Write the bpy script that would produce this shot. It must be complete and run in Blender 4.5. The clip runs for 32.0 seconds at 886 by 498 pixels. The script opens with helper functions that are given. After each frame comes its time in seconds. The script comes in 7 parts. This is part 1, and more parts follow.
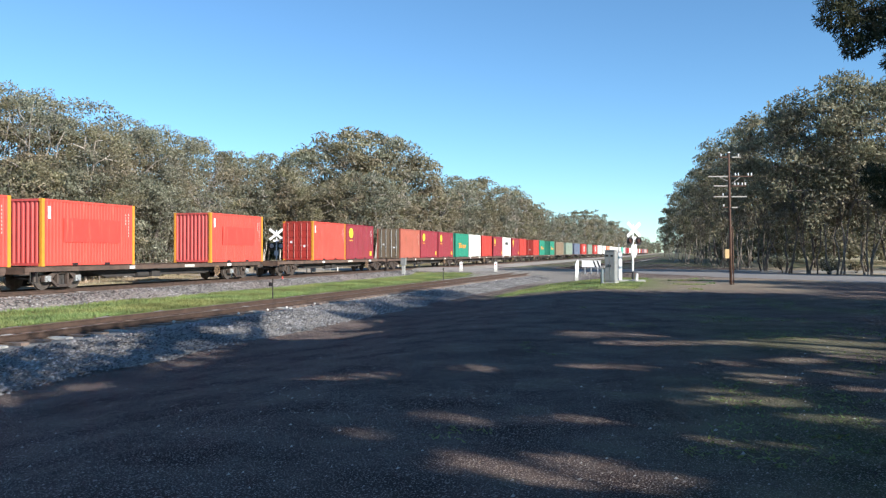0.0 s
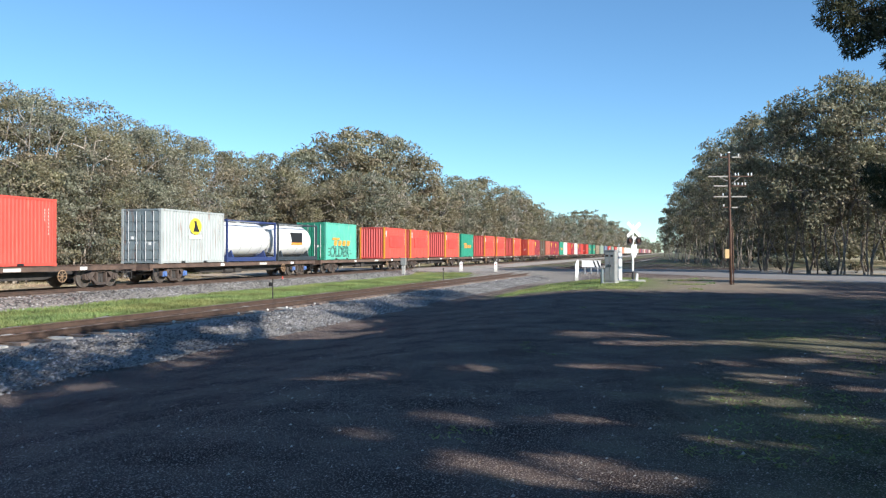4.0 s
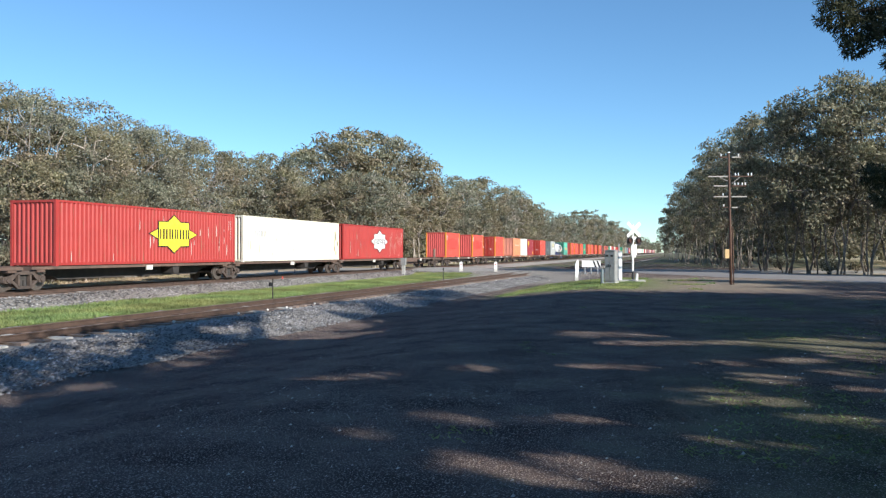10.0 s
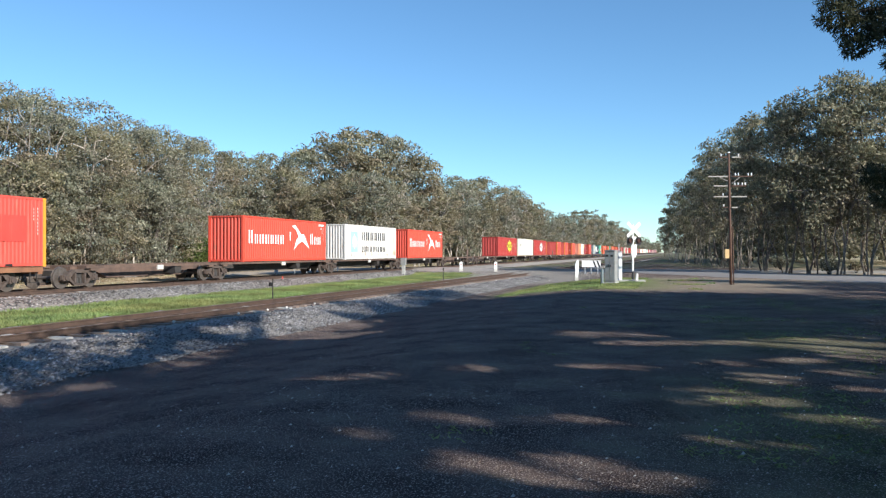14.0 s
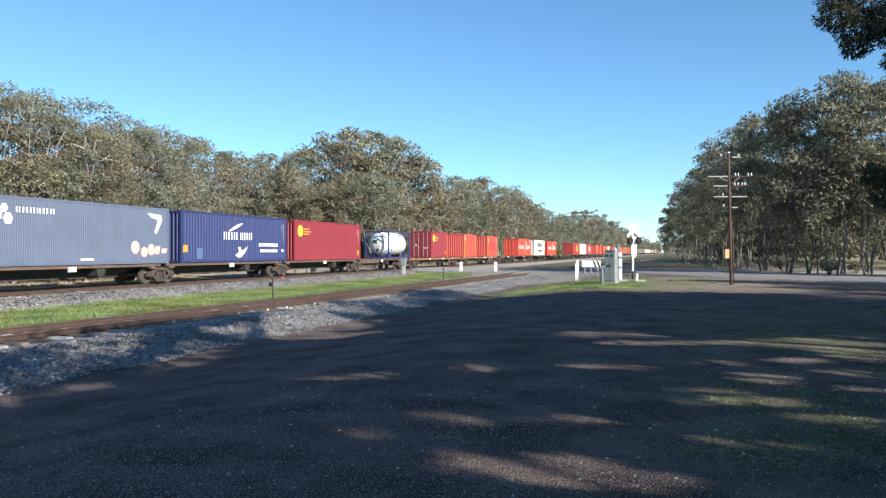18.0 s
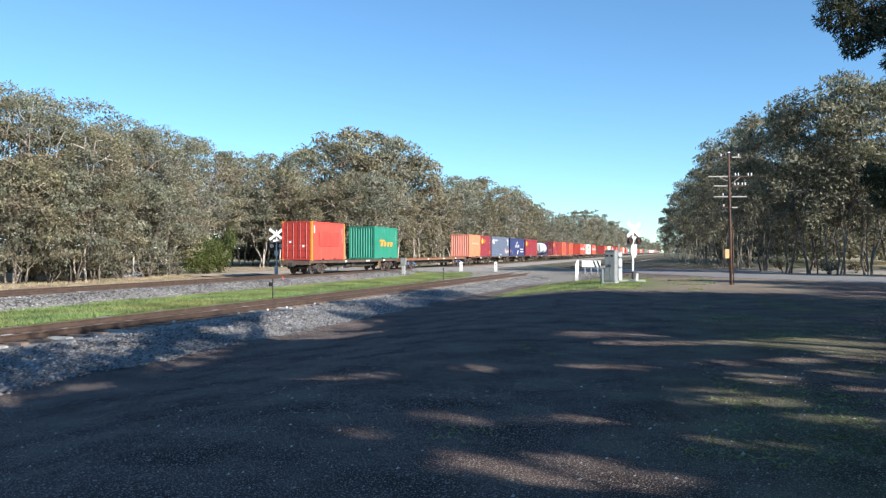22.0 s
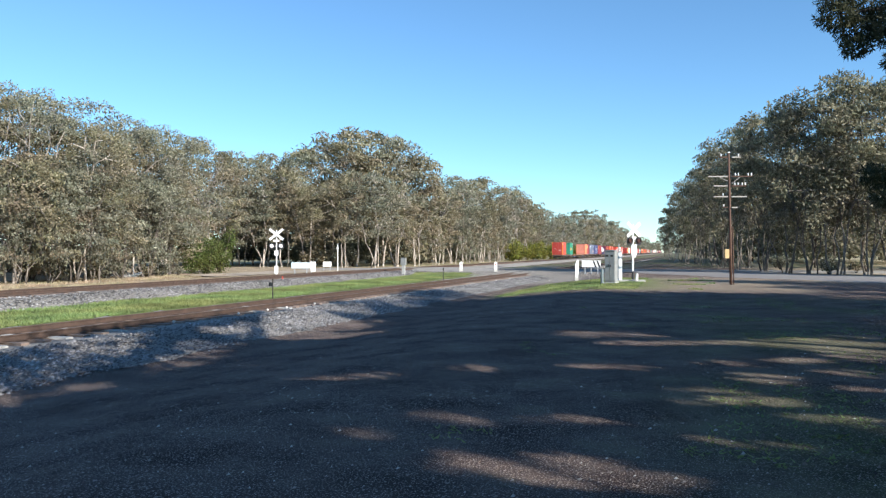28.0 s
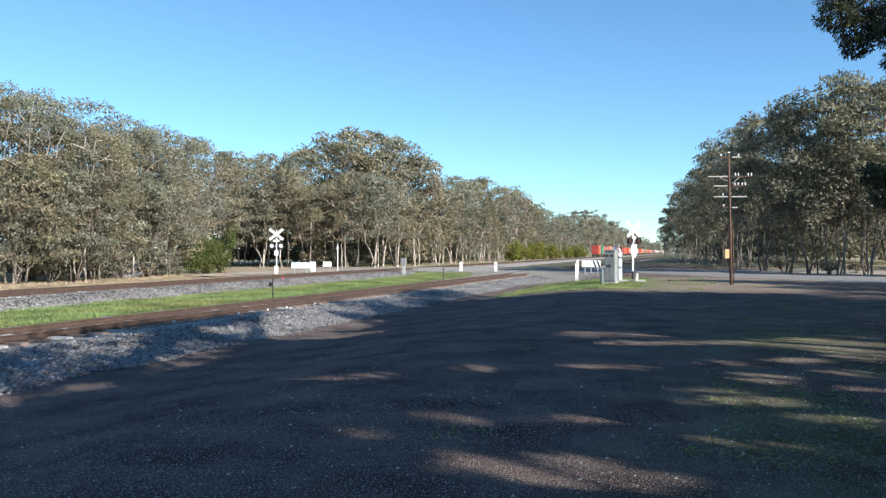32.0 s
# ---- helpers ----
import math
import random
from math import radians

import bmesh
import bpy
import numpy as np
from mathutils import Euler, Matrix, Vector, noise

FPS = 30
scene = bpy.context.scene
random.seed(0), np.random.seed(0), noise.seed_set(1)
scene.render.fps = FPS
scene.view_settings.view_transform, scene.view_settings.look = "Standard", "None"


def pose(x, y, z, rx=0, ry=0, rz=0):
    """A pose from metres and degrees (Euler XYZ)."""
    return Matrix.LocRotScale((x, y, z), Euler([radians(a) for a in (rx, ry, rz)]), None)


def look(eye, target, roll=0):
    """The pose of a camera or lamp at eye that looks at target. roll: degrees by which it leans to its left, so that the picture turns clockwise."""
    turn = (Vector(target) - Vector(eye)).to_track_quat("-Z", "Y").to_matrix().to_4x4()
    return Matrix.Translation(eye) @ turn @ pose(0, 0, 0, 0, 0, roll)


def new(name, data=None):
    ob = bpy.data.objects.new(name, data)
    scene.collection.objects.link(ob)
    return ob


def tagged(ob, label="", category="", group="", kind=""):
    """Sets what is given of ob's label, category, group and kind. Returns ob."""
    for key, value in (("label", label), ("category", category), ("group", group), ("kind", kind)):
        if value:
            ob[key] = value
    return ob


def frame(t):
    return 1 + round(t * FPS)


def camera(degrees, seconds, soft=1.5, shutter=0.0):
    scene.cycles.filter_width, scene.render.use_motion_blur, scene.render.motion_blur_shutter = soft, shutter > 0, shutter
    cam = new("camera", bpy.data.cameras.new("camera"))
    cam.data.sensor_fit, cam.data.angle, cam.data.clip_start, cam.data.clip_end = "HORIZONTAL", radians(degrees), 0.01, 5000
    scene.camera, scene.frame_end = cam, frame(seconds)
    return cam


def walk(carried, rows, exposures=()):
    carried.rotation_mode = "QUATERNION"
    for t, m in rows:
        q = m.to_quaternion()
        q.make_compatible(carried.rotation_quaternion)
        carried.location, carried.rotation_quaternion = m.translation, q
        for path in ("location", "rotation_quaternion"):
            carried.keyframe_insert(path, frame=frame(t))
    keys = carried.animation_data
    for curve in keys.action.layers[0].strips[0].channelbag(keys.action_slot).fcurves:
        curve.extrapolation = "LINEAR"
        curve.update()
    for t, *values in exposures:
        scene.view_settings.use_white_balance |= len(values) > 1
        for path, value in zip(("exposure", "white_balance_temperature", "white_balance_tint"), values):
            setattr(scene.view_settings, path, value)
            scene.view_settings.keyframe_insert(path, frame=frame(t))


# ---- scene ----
cam = camera(57.7, 32.0, soft=1.25)
EYE = Vector((0.0, 0.0, 1.8))
AXIS = Vector((-0.28101, 0.95970, 0.00385))
walk(cam, [(0.0, look(EYE, EYE + AXIS)), (32.0, look(EYE, EYE + AXIS))], exposures=[(0.0, 0.88, 6250, 10), (3.0, 0.90, 6250, 10), (6.0, 0.80, 6250, 10), (14.5, 0.80, 6250, 10), (17.0, 0.91, 6250, 10), (19.0, 0.92, 6250, 10), (24.0, 1.0, 6250, 10), (32.0, 1.0, 6250, 10)])

SPEED = 22.22          # train, metres a second along +y
FAR_X = -27.09         # centre of the main line
FAR_RAIL = 0.16        # its rail top
DECK = 1.19            # underside of the containers
NEAR_RAIL = -0.15      # rail top of the loop line


def near_x(y):
    """Centre of the loop line, which closes in on the main line's direction slowly."""
    return -16.25 + 0.027 * y


# ---- world, sun ----
SUN_TO = Vector((0.90, -0.43, 0.0)).normalized()
SUN_EL = radians(25.5)
world = bpy.data.worlds.new("sky")
scene.world = world
world.use_nodes = True
wn = world.node_tree.nodes
wl = world.node_tree.links
sky = wn.new("ShaderNodeTexSky")
sky.sky_type = 'NISHITA'
sky.sun_disc = False
sky.sun_elevation = SUN_EL
sky.sun_rotation = math.atan2(SUN_TO.x, SUN_TO.y)
sky.altitude = 1200
sky.air_density = 1.0
sky.dust_density = 0.0
sky.ozone_density = 4.5
cyan = wn.new("ShaderNodeMix")     # clear southern sky, a little less red than the model's
cyan.data_type = 'RGBA'
cyan.blend_type = 'MULTIPLY'
cyan.inputs["Factor"].default_value = 1.0
cyan.inputs["B"].default_value = (0.87, 1.02, 1.0, 1)
wl.new(sky.outputs[0], cyan.inputs["A"])
wl.new(cyan.outputs["Result"], wn["Background"].inputs[0])
wn["Background"].inputs[1].default_value = 0.098
sun = new("sun", bpy.data.lights.new("sun", 'SUN'))
sun.data.energy = 4.6
sun.data.angle = radians(0.55)
sun.data.color = (1.0, 0.94, 0.84)
to_sun = Vector((SUN_TO.x * math.cos(SUN_EL), SUN_TO.y * math.cos(SUN_EL), math.sin(SUN_EL)))
sun.matrix_world = look(to_sun * 50, (0, 0, 0))


# ---- materials ----
def material(name, a, b, rough=0.7, metal=0.0, scale=3.0, fine=60.0, bump=0.0, bump_scale=None, streak=None, per_object=0.0, spec=0.5):
    """Two colours mixed by coarse and fine noise, with relief. streak: a third colour in upright runs (rust, dirt)."""
    m = bpy.data.materials.new(name)
    m.use_nodes = True
    n, l = m.node_tree.nodes, m.node_tree.links
    p = n["Principled BSDF"]
    p.inputs["Roughness"].default_value = rough
    p.inputs["Metallic"].default_value = metal
    p.inputs["Specular IOR Level"].default_value = spec
    co = n.new("ShaderNodeTexCoord")
    n1 = n.new("ShaderNodeTexNoise")
    n1.inputs["Scale"].default_value = scale
    n1.inputs["Detail"].default_value = 6
    n2 = n.new("ShaderNodeTexNoise")
    n2.inputs["Scale"].default_value = fine
    n2.inputs["Detail"].default_value = 3
    l.new(co.outputs["Object"], n1.inputs["Vector"])
    l.new(co.outputs["Object"], n2.inputs["Vector"])
    add = n.new("ShaderNodeMath")
    add.operation = 'MULTIPLY_ADD'
    l.new(n2.outputs[0], add.inputs[0])
    add.inputs[1].default_value = 0.5
    l.new(n1.outputs[0], add.inputs[2])
    ramp = n.new("ShaderNodeMapRange")
    ramp.inputs["From Min"].default_value = 0.50
    ramp.inputs["From Max"].default_value = 1.0
    l.new(add.outputs[0], ramp.inputs["Value"])
    mix = n.new("ShaderNodeMix")
    mix.data_type = 'RGBA'
    mix.inputs["A"].default_value = (*a, 1)
    mix.inputs["B"].default_value = (*b, 1)
    l.new(ramp.outputs[0], mix.inputs["Factor"])
    out = mix.outputs["Result"]
    if streak:
        mp = n.new("ShaderNodeMapping")
        mp.inputs["Scale"].default_value = (6, 6, 0.5)
        l.new(co.outputs["Object"], mp.inputs["Vector"])
        n3 = n.new("ShaderNodeTexNoise")
        n3.inputs["Scale"].default_value = 1.3
        n3.inputs["Detail"].default_value = 5
        l.new(mp.outputs[0], n3.inputs["Vector"])
        r3 = n.new("ShaderNodeMapRange")
        r3.inputs["From Min"].default_value = 0.60
        r3.inputs["From Max"].default_value = 0.72
        r3.inputs["To Max"].default_value = 0.75
        l.new(n3.outputs[0], r3.inputs["Value"])
        mx = n.new("ShaderNodeMix")
        mx.data_type = 'RGBA'
        mx.inputs["B"].default_value = (*streak, 1)
        l.new(r3.outputs[0], mx.inputs["Factor"])
        l.new(out, mx.inputs["A"])
        out = mx.outputs["Result"]
    if per_object:
        info = n.new("ShaderNodeObjectInfo")
        r4 = n.new("ShaderNodeMapRange")
        r4.inputs["To Min"].default_value = 1 - per_object
        r4.inputs["To Max"].default_value = 1 + per_object
        l.new(info.outputs["Random"], r4.inputs["Value"])
        hs = n.new("ShaderNodeHueSaturation")
        l.new(r4.outputs[0], hs.inputs["Value"])
        l.new(out, hs.inputs["Color"])
        out = hs.outputs[0]
    l.new(out, p.inputs["Base Color"])
    if bump:
        bp = n.new("ShaderNodeBump")
        bp.inputs["Strength"].default_value = bump
        bp.inputs["Distance"].default_value = 0.02
        src = n2
        if bump_scale:
            src = n.new("ShaderNodeTexNoise")
            src.inputs["Scale"].default_value = bump_scale
            src.inputs["Detail"].default_value = 4
            l.new(co.outputs["Object"], src.inputs["Vector"])
        l.new(src.outputs[0], bp.inputs["Height"])
        l.new(bp.outputs[0], p.inputs["Normal"])
    return m


def paint(name, c, wear=(0.20, 0.09, 0.05), rough=0.45, dull=0.82):
    c = tuple(v * 0.93 + 0.018 for v in c)      # a film of road dust
    return material(name, tuple(v * dull for v in c), c, rough=rough, scale=0.9, fine=25, streak=wear, per_object=0.05)


def leaf_material(name, c1, c2, c3):
    """Leaves: colour varies leaf by leaf; some light passes through."""
    m = bpy.data.materials.new(name)
    m.use_nodes = True
    n, l = m.node_tree.nodes, m.node_tree.links
    p = n["Principled BSDF"]
    p.inputs["Roughness"].default_value = 0.5
    p.inputs["Specular IOR Level"].default_value = 0.25
    g = n.new("ShaderNodeNewGeometry")
    r = n.new("ShaderNodeValToRGB")
    r.color_ramp.elements[0].color = (*c1, 1)
    r.color_ramp.elements[1].color = (*c3, 1)
    e = r.color_ramp.elements.new(0.55)
    e.color = (*c2, 1)
    l.new(g.outputs["Random Per Island"], r.inputs[0])
    co = n.new("ShaderNodeTexCoord")
    nz = n.new("ShaderNodeTexNoise")
    nz.inputs["Scale"].default_value = 0.45
    l.new(co.outputs["Object"], nz.inputs["Vector"])
    mr = n.new("ShaderNodeMapRange")
    mr.inputs["From Min"].default_value = 0.3
    mr.inputs["From Max"].default_value = 0.7
    mr.inputs["To Min"].default_value = 0.6
    mr.inputs["To Max"].default_value = 1.4
    l.new(nz.outputs[0], mr.inputs["Value"])
    hs = n.new("ShaderNodeHueSaturation")
    nh = n.new("ShaderNodeTexNoise")       # boughs turn from grey-green to reddish brown
    nh.inputs["Scale"].default_value = 0.28
    l.new(co.outputs["Object"], nh.inputs["Vector"])
    mh = n.new("ShaderNodeMapRange")
    mh.inputs["From Min"].default_value = 0.35
    mh.inputs["From Max"].default_value = 0.65
    mh.inputs["To Min"].default_value = 0.470
    mh.inputs["To Max"].default_value = 0.525
    l.new(nh.outputs[0], mh.inputs["Value"])
    l.new(mh.outputs[0], hs.inputs["Hue"])
    l.new(r.outputs[0], hs.inputs["Color"])
    l.new(mr.outputs[0], hs.inputs["Value"])
    l.new(hs.outputs[0], p.inputs["Base Color"])
    tr = n.new("ShaderNodeBsdfTranslucent")
    l.new(hs.outputs[0], tr.inputs["Color"])
    ms = n.new("ShaderNodeMixShader")
    ms.inputs[0].default_value = 0.4
    l.new(p.outputs[0], ms.inputs[1])
    l.new(tr.outputs[0], ms.inputs[2])
    l.new(ms.outputs[0], n["Material Output"].inputs["Surface"])
    return m


def plain(name, c, rough=0.5, metal=0.0):
    return material(name, tuple(v * 0.85 for v in c), c, rough=rough, metal=metal, scale=4, fine=80)


M_LEAF = leaf_material("gum_leaf", (0.150, 0.140, 0.080), (0.248, 0.222, 0.138), (0.390, 0.335, 0.236))
M_LEAF_GREY = leaf_material("grey_gum_leaf", (0.145, 0.152, 0.102), (0.240, 0.240, 0.172), (0.380, 0.360, 0.275))
# leaf colour darkened to stand for shade, in the woods' depth and right-hand side
M_LEAF_SHADED = leaf_material("shaded_gum_leaf", (0.120, 0.120, 0.073), (0.215, 0.205, 0.132), (0.350, 0.315, 0.215))
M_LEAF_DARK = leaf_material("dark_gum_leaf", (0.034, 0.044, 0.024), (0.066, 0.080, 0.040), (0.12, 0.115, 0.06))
M_WATTLE = leaf_material("wattle_leaf", (0.10, 0.12, 0.024), (0.17, 0.19, 0.036), (0.30, 0.27, 0.05))
M_BUSH = leaf_material("bush_leaf", (0.060, 0.085, 0.024), (0.105, 0.138, 0.038), (0.170, 0.195, 0.062))
M_BARK = material("gum_bark", (0.56, 0.50, 0.44), (0.22, 0.175, 0.14), rough=0.85, scale=0.9, fine=9, bump=0.4, streak=(0.13, 0.095, 0.075), per_object=0.3)
M_BARK_GREY = material("grey_gum_bark", (0.26, 0.225, 0.19), (0.085, 0.068, 0.056), rough=0.85, scale=0.9, fine=9, bump=0.4, streak=(0.06, 0.045, 0.04), per_object=0.3)
M_BARK_DARK = material("dark_bark", (0.13, 0.10, 0.075), (0.055, 0.042, 0.034), rough=0.9, scale=2.5, fine=20, bump=0.6)
M_RAIL = material("rusty_rail", (0.125, 0.080, 0.060), (0.065, 0.044, 0.035), rough=0.6, metal=0.3, scale=3, fine=40)
M_RAIL_TOP = material("worn_rail_head", (0.20, 0.150, 0.120), (0.11, 0.082, 0.066), rough=0.5, metal=0.5, scale=3, fine=40)
M_SLEEPER = material("weathered_sleeper", (0.30, 0.225, 0.18), (0.18, 0.135, 0.11), rough=0.9, scale=4, fine=30, bump=0.3, per_object=0.2)
M_CONCRETE = material("concrete", (0.48, 0.47, 0.44), (0.36, 0.35, 0.33), rough=0.85, scale=5, fine=60, bump=0.2)
M_BALLAST = material("grey_ballast", (0.36, 0.332, 0.295), (0.145, 0.132, 0.117), rough=0.9, scale=16, fine=38, bump=1.0, bump_scale=22)
M_BALLAST_RUST = material("rust_stained_ballast", (0.20, 0.150, 0.118), (0.095, 0.072, 0.058), rough=0.95, scale=14, fine=45, bump=1.0, bump_scale=22)
M_ASPHALT = material("worn_asphalt", (0.36, 0.335, 0.30), (0.22, 0.205, 0.18), rough=0.9, scale=1.2, fine=70, bump=0.3)
M_GRAVEL = material("grey_gravel_road", (0.27, 0.25, 0.235), (0.17, 0.155, 0.145), rough=0.95, scale=1.5, fine=40, bump=0.5)
M_DIRT = material("pale_tan_dirt", (0.46, 0.38, 0.29), (0.32, 0.26, 0.20), rough=0.95, scale=0.8, fine=30, bump=0.4)
M_STEEL_BROWN = material("rusty_wagon_steel", (0.165, 0.105, 0.078), (0.070, 0.047, 0.038), rough=0.75, scale=2.0, fine=30, bump=0.15, per_object=0.15)
M_STEEL_DARK = material("grimy_dark_steel", (0.055, 0.048, 0.043), (0.028, 0.025, 0.024), rough=0.75, scale=3, fine=30)
M_BOGIE = material("grimy_bogie_casting", (0.115, 0.082, 0.066), (0.048, 0.037, 0.032), rough=0.75, scale=3.0, fine=30, bump=0.15)
M_WHEEL = material("wheel_steel", (0.22, 0.19, 0.17), (0.09, 0.072, 0.062), rough=0.4, metal=0.5, scale=5, fine=30)
M_BLUE_HUB = plain("blue_hub", (0.10, 0.18, 0.42))
M_WHITE = plain("white_paint", (0.82, 0.82, 0.80))
M_BLACK = plain("black_paint", (0.02, 0.02, 0.022))
M_RED = plain("red_paint", (0.55, 0.05, 0.03))
M_YELLOW = plain("yellow_paint", (0.85, 0.50, 0.05))
M_ORANGE_MARK = plain("orange_mark", (0.85, 0.33, 0.05))
M_GALV = material("galvanised_steel", (0.50, 0.51, 0.51), (0.38, 0.39, 0.39), rough=0.5, metal=0.4, scale=4, fine=60)
M_CABINET = material("grey_cabinet_paint", (0.30, 0.305, 0.30), (0.22, 0.225, 0.22), rough=0.55, scale=2, fine=40)
M_POLE = material("creosoted_pole", (0.14, 0.075, 0.05), (0.075, 0.042, 0.03), rough=0.85, scale=4, fine=30, bump=0.4)
M_DARK_GLASS = plain("dark_lens", (0.05, 0.015, 0.012), rough=0.2)


# ---- mesh tools ----
class Build:
    """Gathers vertices and faces for one mesh."""

    def __init__(self):
        self.v, self.f = [], []

    def quad(self, a, b, c, d):
        i = len(self.v)
        self.v += [tuple(a), tuple(b), tuple(c), tuple(d)]
        self.f.append((i, i + 1, i + 2, i + 3))
        return self

    def box(self, x0, y0, z0, x1, y1, z1):
        i = len(self.v)
        self.v += [(x0, y0, z0), (x1, y0, z0), (x1, y1, z0), (x0, y1, z0), (x0, y0, z1), (x1, y0, z1), (x1, y1, z1), (x0, y1, z1)]
        self.f += [(i, i + 3, i + 2, i + 1), (i + 4, i + 5, i + 6, i + 7), (i, i + 1, i + 5, i + 4), (i + 1, i + 2, i + 6, i + 5), (i + 2, i + 3, i + 7, i + 6), (i + 3, i, i + 4, i + 7)]
        return self

    def tube(self, pts, radii, sides=7, cap=True):
        rings = []
        for k, p in enumerate(pts):
            p = Vector(p)
            d = (Vector(pts[min(k + 1, len(pts) - 1)]) - Vector(pts[max(k - 1, 0)])).normalized()
            u = d.orthogonal().normalized() if k == 0 else (u - d * u.dot(d)).normalized()
            w = d.cross(u)
            i = len(self.v)
            for s in range(sides):
                a = 2 * math.pi * s / sides
                self.v.append(tuple(p + (u * math.cos(a) + w * math.sin(a)) * radii[k]))
            rings.append(i)
        for a, b in zip(rings, rings[1:]):
            for s in range(sides):
                t = (s + 1) % sides
                self.f.append((a + s, a + t, b + t, b + s))
        if cap:
            self.f.append(tuple(rings[0] + s for s in reversed(range(sides))))
            self.f.append(tuple(rings[-1] + s for s in range(sides)))
        return self

    def profile(self, pts, y0, y1):
        """A closed outline in x, z drawn out along y."""
        i, k = len(self.v), len(pts)
        self.v += [(x, y0, z) for x, z in pts] + [(x, y1, z) for x, z in pts]
        for a in range(k):
            b = (a + 1) % k
            self.f.append((i + a, i + b, i + k + b, i + k + a))
        self.f += [tuple(i + a for a in reversed(range(k))), tuple(i + k + a for a in range(k))]
        return self

    def plate(self, pts, x, t=0.012):
        """A flat shape given in y, z, standing at x and t thick."""
        i, k = len(self.v), len(pts)
        self.v += [(x, y, z) for y, z in pts] + [(x + t, y, z) for y, z in pts]
        for a in range(k):
            b = (a + 1) % k
            self.f.append((i + a, i + b, i + k + b, i + k + a))
        self.f += [tuple(i + a for a in reversed(range(k))), tuple(i + k + a for a in range(k))]
        return self

    def mesh(self, name, mat, smooth=False):
        me = bpy.data.meshes.new(name)
        me.from_pydata(self.v, [], self.f)
        if mat:
            me.materials.append(mat)
        bm = bmesh.new()
        bm.from_mesh(me)
        if len(bm.faces) < 20000:
            bmesh.ops.recalc_face_normals(bm, faces=bm.faces)
        bm.to_mesh(me)
        bm.free()
        if smooth:
            me.polygons.foreach_set("use_smooth", [True] * len(me.polygons))
        return me


def part(name, mesh, parent, m=None, label=""):
    ob = new(name, mesh)
    ob.parent = parent
    if m is not None:
        ob.matrix_basis = m
    if label:
        ob["label"] = label
    return ob


def thing(name, m, label, category, group="", kind=""):
    ob = new(name)
    ob.empty_display_size = 0.3
    ob.matrix_basis = m
    return tagged(ob, label, category, group, kind)


# ---- ground ----
def smooth(a, b, v):
    t = min(1.0, max(0.0, (v - a) / (b - a)))
    return t * t * (3 - 2 * t)


def ground_z(x, y):
    """Height of the earth: level by the camera, a swale along the loop line, level again past the tracks."""
    z = -0.58 * smooth(-3.5, -10.5, x)
    if x < -12:
        z = -0.58 + 0.20 * smooth(-15.5, -18.5, x) - 0.02 * smooth(-22, -24, x) + 0.22 * smooth(-28.5, -31, x)
    up_to = -0.10
    k = smooth(69, 77, y) * (1 - smooth(92, 99, y))
    z += (up_to - z) * k
    return z + 0.035 * noise.noise(Vector((x * 0.35, y * 0.35, 0))) * (1 if abs(x) < 80 else 0)


def spaced(lo, hi, step, out, growth=1.25):
    """Even steps between lo and hi, then ever longer ones out to the horizon."""
    v = list(np.arange(lo, hi + 0.001, step))
    s = step
    while v[-1] < out:
        s *= growth
        v.append(v[-1] + s)
    s = step
    while v[0] > -out:
        s *= growth
        v.insert(0, v[0] - s)
    return v


def make_ground():
    xs, ys = spaced(-48, 16, 0.5, 3500), spaced(-4, 110, 0.75, 3500)
    b = Build()
    b.v = [(x, y, ground_z(x, y)) for y in ys for x in xs]
    k = len(xs)
    b.f = [(j * k + i, j * k + i + 1, (j + 1) * k + i + 1, (j + 1) * k + i) for j in range(len(ys) - 1) for i in range(k - 1)]
    me = b.mesh("ground", ground_material(), True)
    return tagged(new("ground", me), "dark gravelly earth with patches of short green grass", "ground", kind="structure")


